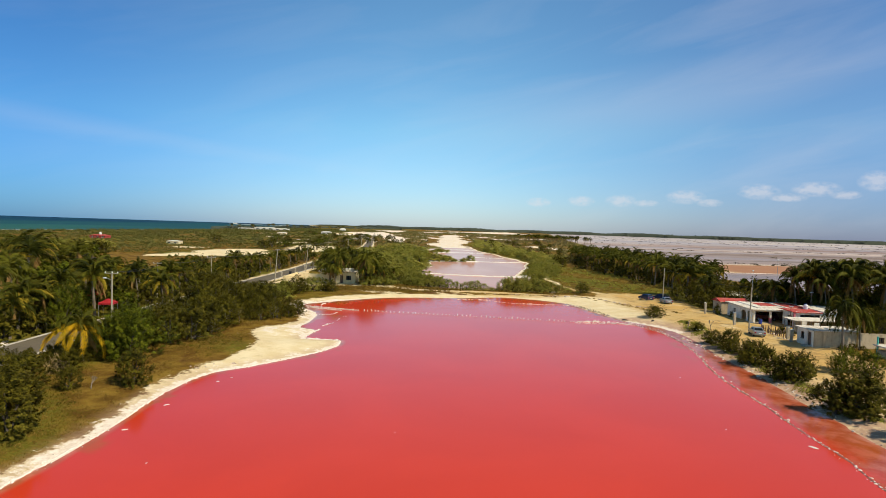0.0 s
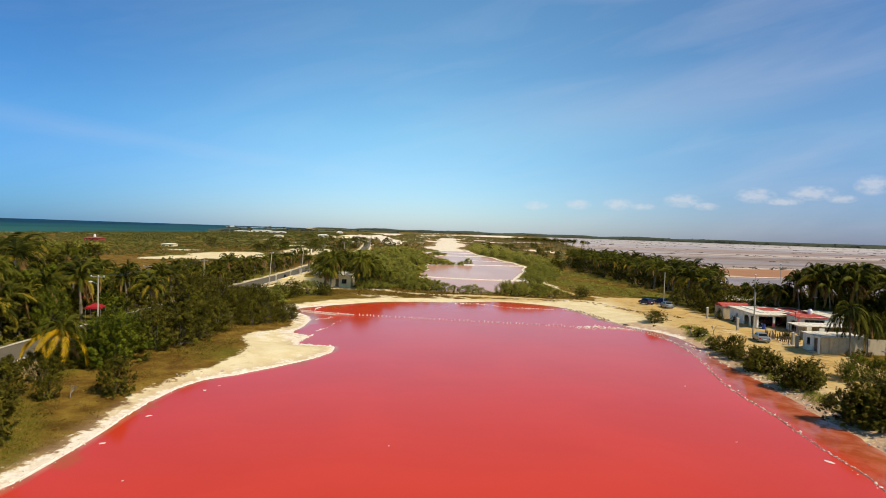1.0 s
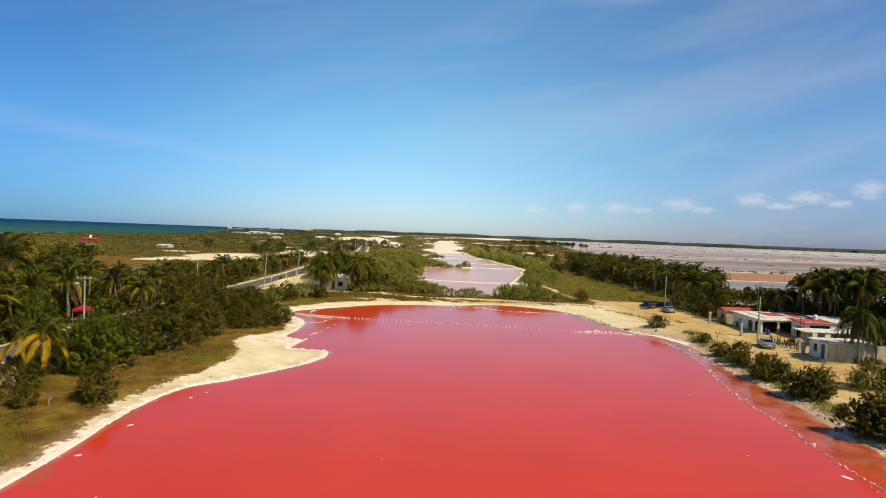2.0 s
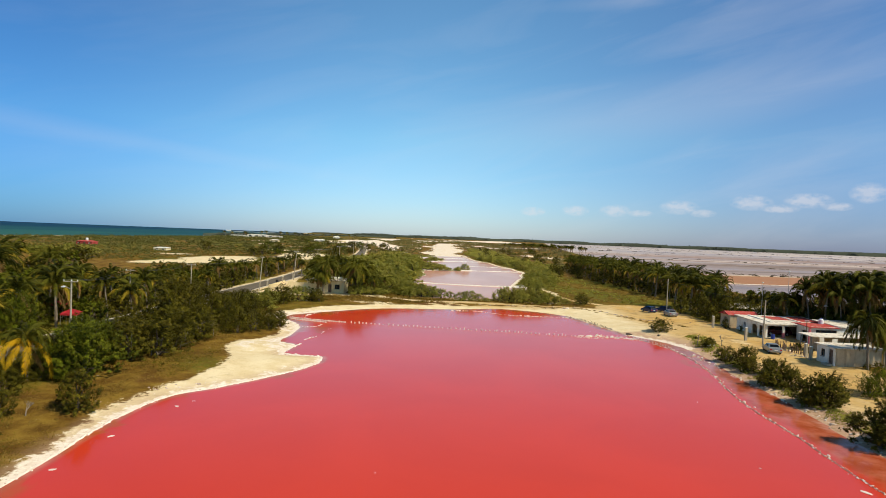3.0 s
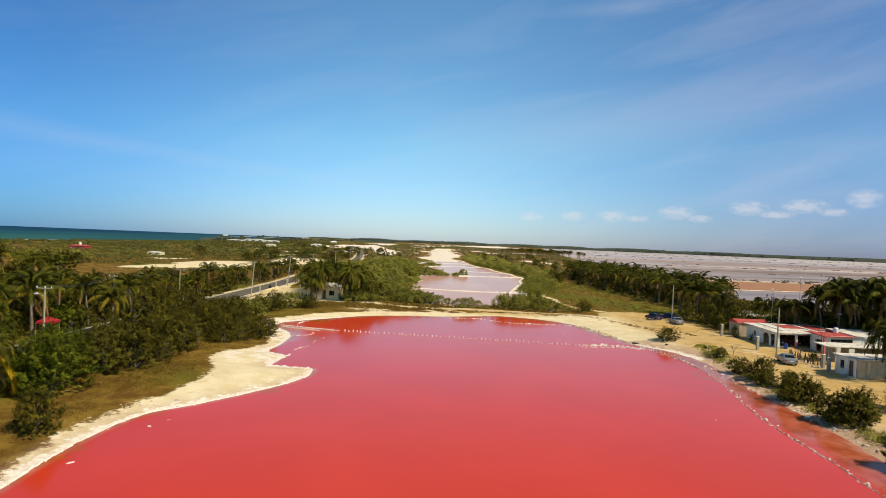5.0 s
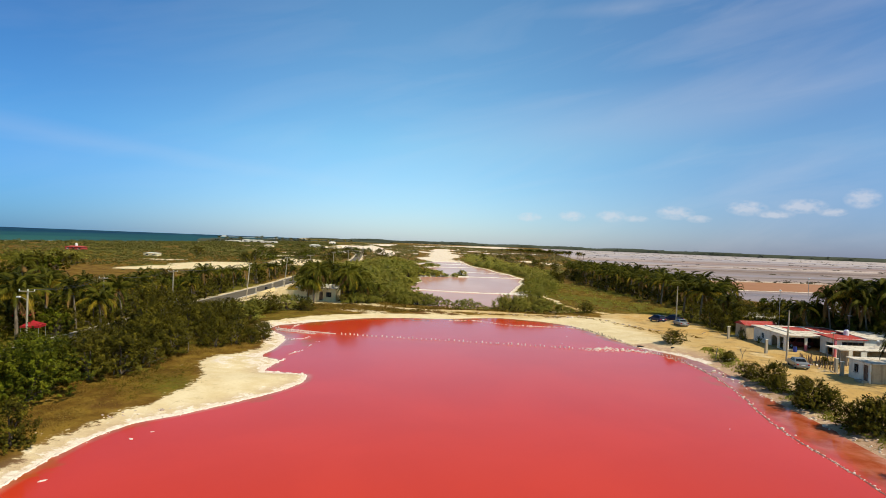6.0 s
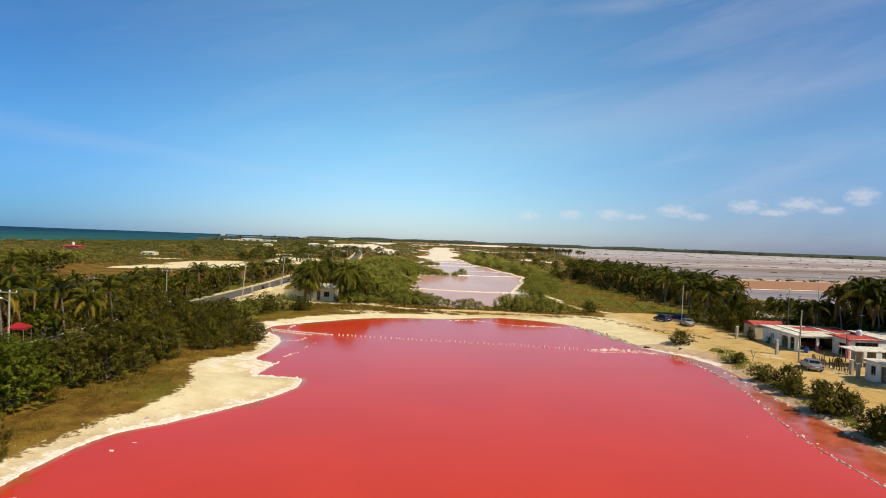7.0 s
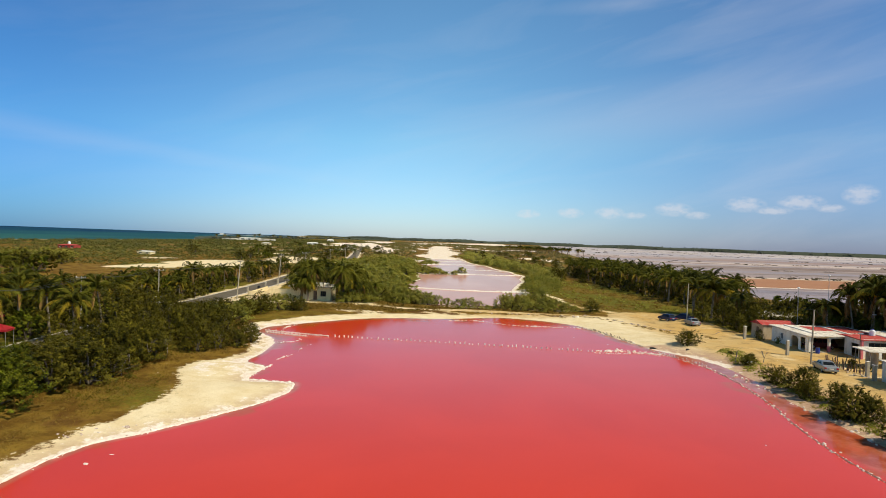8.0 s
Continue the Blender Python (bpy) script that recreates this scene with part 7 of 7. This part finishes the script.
drum = thing("barrel", 59.6, 107.2, hz(59.6, 107.2), "blue plastic barrel beside the column", "barrel")
part("body", tube([(0, 0, 0), (0, 0, .2), (0, 0, .7), (0, 0, .9)], [.27, .3, .3, .27], 14), MAT["blue_plastic"], drum)
part("lid", tube([(0, 0, .903), (0, 0, .94)], [.28, .27], 14), MAT["dark"], drum)

# the yellow house among palms
yel = thing("yellow_house", -33, 158.4, 0, "small cream-yellow house with flat roof among palms", "house")
zy = 0.6
wall(yel, "x", 158.4, -33.4, -23.8, zy - .3, 3.6, .22, "cream_wall", [(-27.9, -27.0, zy, 2.75), (-26.2, -24.9, 1.5, 2.7)])
door(yel, "x", 158.5, -27.9, -27.0, zy, 2.75)
window(yel, "x", 158.4, -26.2, -24.9, 1.5, 2.7, "dark_stake", 2)
wall(yel, "y", -33.4, 158.52, 165, zy - .3, 3.6, .22, "cream_wall")
wall(yel, "y", -23.8, 158.52, 165, zy - .3, 3.6, .22, "cream_wall")
wall(yel, "x", 165, -33.4, -23.8, zy - .3, 3.6, .22, "cream_wall")
slab(yel, -33.8, 158.0, -23.4, 165.4, 3.6, 3.66, .18, "roof", "pale flat roof slab")
part("parapet", box(-28.4, 160, 3.84, -24.8, 163, 4.4, .03), MAT["white_wall"], yel)
slab(yel, -22.5, 159.6, -17.6, 163, 2.7, 2.85, .1, "twig", "weathered lean-to roof")
for x, y in ((-18, 159.9), (-22.2, 159.9), (-18, 162.7), (-22.2, 162.7)):
    part("post", tube([(x, y, zy - .3), (x, y, 2.78)], .08, 7), MAT["twig"], yel)
settle(yel)
fence = thing("garden_wall", -46, 163.5, 0, "cream garden wall of rendered block beside the road", "wall", kind="structure")
wall(fence, "x", 163.2, -44.6, -39.2, zy - .3, 1.75, .2, "cream_wall")
wall(fence, "x", 161.2, -39.1, -33.9, zy - .3, 2.7, .2, "cream_wall")
wall(fence, "y", -39.2, 161.32, 163.08, zy - .3, 2.1, .2, "cream_wall")
wall(fence, "y", -44.7, 163.3, 180, zy - .3, 1.5, .2, "cream_wall")
settle(fence)
shed = thing("palm_shelter", -13.6, 160.4, 0, "open shelter with a pale orange sheet roof", "shelter")
slab(shed, -15.4, 163.6, -13.0, 166, 4.5, 4.6, .1, "orange_roof", "pale orange sheet roof")
for x in (-15.1, -13.3):
    for y in (163.9, 165.7):
        part("post", tube([(x, y, .3), (x, y, 4.52)], .08, 6), MAT["twig"], shed)
settle(shed)


def canopy(x, y, s, h, label):
    """A pyramid cloth roof on four poles."""
    ob = thing("canopy_tent", x, y, hz(x, y), label, "canopy tent", 12)
    bm = bmesh.new()
    ring = [bm.verts.new((sx * s / 2, sy * s / 2, h)) for sx, sy in ((-1, -1), (1, -1), (1, 1), (-1, 1))]
    skirt = [bm.verts.new((sx * s / 2, sy * s / 2, h - .28)) for sx, sy in ((-1, -1), (1, -1), (1, 1), (-1, 1))]
    top = bm.verts.new((0, 0, h + s * .27))
    for i in range(4):
        bm.faces.new((ring[i], ring[(i + 1) % 4], top))
        bm.faces.new((skirt[i], skirt[(i + 1) % 4], ring[(i + 1) % 4], ring[i]))
    bmesh.ops.solidify(bm, geom=bm.faces[:], thickness=0.015)
    part("cloth", bm, MAT["red_cloth"], ob, "red cloth roof")
    for sx, sy in ((-1, -1), (1, -1), (1, 1), (-1, 1)):
        part("pole", tube([(sx * (s / 2 - .06), sy * (s / 2 - .06), -.1), (sx * (s / 2 - .06), sy * (s / 2 - .06), h - .02)], .03, 6), MAT["steel"], ob)


canopy(-54.9, 94.2, 2.3, 2.2, "red cloth canopy tent under the roadside palms")
canopy(-61.5, 101.0, 3.0, 2.6, "red cloth canopy tent under the roadside palms")

# far houses
def far_house(name, x, y, w, d, h, roof_h, wall_mat, roof_mat, label, windows=4, tank=False, turn=0):
    ob = thing(name, x, y, hz(x, y) - .2, label, "house", turn)
    step = w / max(windows, 1)
    ops = [(-w / 2 + step * (k + .3), -w / 2 + step * (k + .7), h * .35, h * .75) for k in range(windows)]
    wall(ob, "x", 0, -w / 2, w / 2, 0, h, .3, wall_mat, ops)
    for o in ops:
        window(ob, "x", 0, *o, bars=1)
    wall(ob, "y", -w / 2 + .15, .16, d, 0, h, .3, wall_mat)
    wall(ob, "y", w / 2 - .15, .16, d, 0, h, .3, wall_mat)
    wall(ob, "x", d + .16, -w / 2, w / 2, 0, h, .3, wall_mat)
    bm = bmesh.new()
    o = .5
    base = [bm.verts.new(p) for p in ((-w / 2 - o, -o, h + .01), (w / 2 + o, -o, h + .01), (w / 2 + o, d + o, h + .01), (-w / 2 - o, d + o, h + .01))]
    ins = min(w, d) * .35
    topv = [bm.verts.new(p) for p in ((-w / 2 + ins, ins, h + roof_h), (w / 2 - ins, ins, h + roof_h), (w / 2 - ins, d - ins, h + roof_h), (-w / 2 + ins, d - ins, h + roof_h))]
    for i in range(4):
        bm.faces.new((base[i], base[(i + 1) % 4], topv[(i + 1) % 4], topv[i]))
    bm.faces.new(topv)
    bm.faces.new(base[::-1])
    part("roof", bm, MAT[roof_mat], ob)
    if tank:
        part("water_tank", tube([(0, d / 2, h + roof_h * .9), (0, d / 2, h + roof_h + 1.4), (0, d / 2, h + roof_h + 1.9)], [.9, .9, .4], 12), MAT["white_paint"], ob, "white rooftop tank")
    return ob


far_house("red_house", -256, 436, 11.5, 7, 2.3, 0.8, "red_roof", "red_roof", "low red-painted house with a white tank in the scrub", 3, True)
far_house("red_roofed_house", -342, 424, 16, 10, 3.5, 3.6, "cream_wall", "red_roof", "house with a red hipped roof near the shore", 3)
far_house("white_cottage", -174, 378, 8, 6, 1.9, 0.5, "cream_wall", "white_wall", "small cream cottage in the scrub", 2)
far_house("shore_hall", -332, 1100, 36, 14, 4.6, 0.8, "white_wall", "white_wall", "long white hall on the distant shore", 3)
far_house("shore_hall", -365, 1092, 26, 12, 3.0, 0.6, "white_wall", "white_wall", "low white hall on the distant shore", 3)
far_house("shore_hall", -299, 1096, 26, 12, 3.4, 0.6, "white_wall", "white_wall", "low white hall on the distant shore", 2)
far_house("far_cottage", -218, 1300, 13, 8, 4, 2.5, "white_wall", "white_wall", "distant white cottage with a steep roof", 2)
far_house("far_cottage", -165, 840, 14, 8, 3.5, 1, "white_wall", "white_wall", "distant pale cottage on the plain", 2)
far_house("far_cottage", -196, 720, 10, 7, 3, 1, "cream_wall", "roof", "distant pale cottage on the plain", 2)
viaduct = thing("long_wall", -150, 970, 0, "long pale boundary wall crossing the plain", "wall", kind="structure")
part("wall", box(-172, 930, .3, -140, 930.6, 2.8, .05), MAT["cream_wall"], viaduct)
settle(viaduct)
pier = thing("pier", -800, 2500, 0, "long pale pier reaching into the sea", "pier")
part("deck", box(-900, 2500, 2.2, -650, 2506, 3.4, .1), MAT["white_wall"], pier)
for k in range(9):
    part("pile", tube([(-890 + k * 29, 2503, -2), (-890 + k * 29, 2503, 2.2)], .8, 6), MAT["concrete"], pier)
part("hut", box(-885, 2500.5, 3.41, -868, 2505.5, 8, .1), MAT["white_wall"], pier)
settle(pier)

# ---- parked cars ----


def car(x, y, rz, paint, label, length=4.3, width=1.72, height=1.42, hatch=False):
    """A saloon or hatchback, its nose towards +y before turning."""
    ob = thing("car", x, y, hz(x, y), label, "car", rz)
    L2, W2 = length / 2, width / 2
    if hatch:
        prof = [(-L2, .42), (-L2 + .02, .85), (-L2 + .22, .98), (L2 - 1.15, .98), (L2 - .15, .74), (L2, .55), (L2 - .04, .28), (-L2 + .05, .28)]
        cab = [(-L2 + .12, .97), (-L2 + .45, height), (-.1, height + .02), (.5, height - .06), (L2 - 1.05, .96)]
    else:
        prof = [(-L2, .42), (-L2 + .02, .84), (-L2 + .12, .93), (L2 - 1.2, .94), (L2 - .12, .76), (L2, .55), (L2 - .04, .28), (-L2 + .05, .28)]
        cab = [(-L2 + .72, .92), (-L2 + 1.28, height - .04), (-.2, height), (.45, height - .06), (L2 - 1.15, .92)]

    def hull(profile, half, pinch, bevel):
        bm = bmesh.new()
        cols = []
        for s in (-1, 1):
            cols.append([bm.verts.new((s * half * (1 - pinch * max(0, z - .9) / .5), yy, z)) for yy, z in profile])
        n = len(profile)
        bm.faces.new(cols[0])
        bm.faces.new(cols[1][::-1])
        for i in range(n):
            bm.faces.new((cols[0][i], cols[1][i], cols[1][(i + 1) % n], cols[0][(i + 1) % n]))
        bmesh.ops.recalc_face_normals(bm, faces=bm.faces)
        bmesh.ops.bevel(bm, geom=bm.edges[:], offset=bevel, segments=2, profile=.6, affect="EDGES")
        return bm
    body = part("body", hull(prof, W2, 0, .07), MAT[paint], ob)
    cabin = part("cabin", hull(cab, W2 - .05, .22, .06), MAT[paint], ob)
    yb, yf = cab[0][0], cab[-1][0]
    def glass(pts):
        bm = bmesh.new()
        bm.faces.new([bm.verts.new(p) for p in pts])
        bmesh.ops.solidify(bm, geom=bm.faces[:], thickness=.012)
        return bm
    for s in (-1, 1):
        xs = lambda z: s * ((W2 - .05) * (1 - .22 * max(0, z - .9) / .5) + .008)
        part("side_window", glass([(xs(1.0), yb + .4, 1.0), (xs(1.0), -.08, 1.0), (xs(height - .13), -.1, height - .13), (xs(height - .13), cab[1][0] + .12, height - .13)]), MAT["glass"], cabin)
        part("side_window", glass([(xs(1.0), .02, 1.0), (xs(1.0), yf - .32, 1.0), (xs(height - .15), .36, height - .15), (xs(height - .13), .0, height - .13)]), MAT["glass"], cabin)
        part("mirror", box(s * W2, .72, .92, s * (W2 + .16), .84, 1.04, .02), MAT[paint], body)
        part("headlight", box(s * (W2 - .42), L2 - .12, .56, s * (W2 - .08), L2 - .005, .7, .02), MAT["white_paint"], body)
        part("tail_light", box(s * (W2 - .3), -L2 - .012, .62, s * (W2 - .05), -L2 + .06, .82, .02), MAT["lamp_red"], body)
        for yy in (-L2 + .8, L2 - .82):
            wh = part("wheel", tube([(s * (W2 - .2), yy, .31), (s * (W2 - .19), yy, .31), (s * (W2 - .01), yy, .31), (s * (W2 + .012), yy, .31)], [.27, .31, .31, .27], 16), MAT["rubber"], ob)
            part("rim", tube([(s * (W2 + .013), yy, .31), (s * (W2 + .03), yy, .31)], [.2, .17], 10), MAT["steel"], wh)
    def slope(a, b, f):
        return (a[0] + (b[0] - a[0]) * f, a[1] + (b[1] - a[1]) * f)
    for name, a, b, push in (("rear_window", cab[0], cab[1], -1), ("windscreen", cab[-1], cab[-2], 1)):
        (ya, za), (yb2, zb) = slope(a, b, .18), slope(a, b, .88)
        hw = W2 - .2
        n = Vector((0, (zb - za), -(yb2 - ya))).normalized() * (.012 if push > 0 else -.012)
        n = n if n.z > 0 else -n
        part(name, glass([Vector((-hw, ya, za)) + n, Vector((hw, ya, za)) + n, Vector((hw * .86, yb2, zb)) + n, Vector((-hw * .86, yb2, zb)) + n]), MAT["glass"], cabin)
    part("bumper", box(-W2 + .04, -L2 - .05, .34, W2 - .04, -L2 + .08, .56, .04), MAT[paint], body)
    part("bumper", box(-W2 + .04, L2 - .1, .32, W2 - .04, L2 + .04, .52, .04), MAT[paint], body)
    part("plate", box(-.24, -L2 - .062, .6, .24, -L2 - .02, .72, .004), MAT["white_paint"], body)
    return ob


car(51.9, 94.3, -15, "silver_paint", "silver saloon car parked beside the stick fence")
car(52.3, 134.2, -2, "silver_paint", "silver saloon car parked under dark trees")
car(50.2, 141.6, 18, "blue_paint", "dark blue hatchback parked on the sand", 3.9, 1.68, 1.48, True)
car(62.2, 110.6, 84, "red_paint", "dark red car parked inside the open-fronted house", 4.5, 1.8, 1.6, True)
car(54.6, 143.6, 40, "blue_paint", "dark blue car half hidden by trees", 4.2, 1.7, 1.45)

car(-58.2, 142.6, 70, "white_paint", "white car parked under the roadside palms", 4.2, 1.7, 1.5, True)
pillar = thing("meter_pillar", -56.3, 139.0, hz(-56.3, 139.0), "pale concrete meter pillar beside the power pole", "pillar")
part("shaft", box(-.35, -.3, -.2, .35, .3, 1.7, .03), MAT["concrete"], pillar)
part("meter_box", box(-.2, -.36, 1.0, .2, -.303, 1.5, .01), MAT["white_paint"], pillar)
# small things on the sand and by the road
def log(x, y, length, rz, mat, label, r0=.09):
    ob = tagged(new("driftwood", bpy.data.meshes.new("driftwood")), label, "driftwood")
    bm = tube([(-length / 2, 0, r0 * .7), (0, .06, r0 * .9), (length / 2, 0, r0 * .7)], [r0, r0 * .9, r0 * .6], 6)
    bm.to_mesh(ob.data)
    bm.free()
    ob.data.materials.append(MAT[mat])
    ob.matrix_basis = pose(x, y, hz(x, y), 0, 0, rz)


log(44.4, 98.6, 1.8, 20, "white_paint", "pale bleached log on the sand", .11)
log(34.9, 109.4, 1.0, -20, "rubber", "dark waterlogged log at the water's edge", .14)
log(39.6, 107.6, .6, 30, "rubber", "dark lump of driftwood on the sand", .14)
log(53.0, 125.2, 2.6, 50, "twig", "grey fallen branch beside the track", .07)
log(43.6, 90.6, 1.2, -60, "twig", "grey driftwood among weeds", .06)


def bare_shrub(x, y, h, label, seed):
    """Leafless branching shrub."""
    r = random.Random(seed)
    ob = thing("bare_shrub", x, y, hz(x, y), label, "shrub")
    bm = bmesh.new()
    def grow(p, d, ln, rad, lev):
        q = p + d * ln
        tube([p, q], [rad, rad * .6], 5, bm)
        if lev:
            for _ in range(3):
                grow(q, (d + Vector((r.uniform(-.8, .8), r.uniform(-.8, .8), r.uniform(-.1, .5)))).normalized(), ln * .68, rad * .6, lev - 1)
    grow(Vector((0, 0, -.1)), Vector((.1, 0, 1)).normalized(), h * .42, .06, 3)
    part("twig_tangle", bm, MAT["twig"], ob)


bare_shrub(46.2, 98.6, 1.7, "leafless grey shrub at the edge of the track", 3)
bare_shrub(-33.4, 88.2, 3.0, "bare pale branches at the foot of the mangroves", 5)
for k, (x, y, h) in enumerate(((-33.0, 81.5, 2.6), (-32.2, 90.5, 2.4), (-34.4, 76.5, 2.8), (-28.6, 96.8, 2.2), (-36, 121, 2.6))):
    bare_shrub(x, y, h, "bare pale branches at the foot of the mangroves", 20 + k)
bare_shrub(-33.2, 53.0, 1.3, "small dark bare shrub in the dry grass", 6)
def reed_clump(x, y, h, count, seed, label):
    """A fan of bleached grass stalks that lean apart."""
    r = random.Random(seed)
    ob = thing("reed_clump", x, y, hz(x, y), label, "reeds")
    bm = bmesh.new()
    for _ in range(count):
        a, out, top = r.uniform(0, 6.28), r.uniform(0.1, 0.75), h * r.uniform(0.55, 1.1)
        p = Vector((r.gauss(0, .22), r.gauss(0, .22), -0.05))
        q = p + Vector((math.cos(a) * out * .4, math.sin(a) * out * .4, top * .6))
        tube([p, q, q + Vector((math.cos(a) * out * .6, math.sin(a) * out * .6, top * .4))], [.016, .012, .005], 3, bm)
    part("stalks", bm, MAT["straw"], ob)


for k, (x, y, h) in enumerate(((-39.6, 58.6, 2.0), (-40.6, 59.6, 1.8), (-38.8, 57.8, 1.5), (-39.9, 57.4, 1.6))):
    reed_clump(x, y, h, 60, 70 + k, "clump of bleached straw-coloured stalks in dry grass")
bin_ = thing("litter_bin", -46.6, 178.5, hz(-46.6, 178.5), "dark litter bin on the road verge", "bin")
part("drum", tube([(0, 0, 0), (0, 0, .5), (0, 0, 1.1)], [.34, .38, .36], 12), MAT["black_plastic"], bin_)
part("rim", tube([(0, 0, 1.1), (0, 0, 1.16)], [.4, .4], 12), MAT["black_plastic"], bin_)
for x, y in ((-47.0, 170), (-46.9, 186), (-46.9, 199), (-46.8, 214)):
    block_post(x, y, 1.5, "short pale concrete post at the road verge")
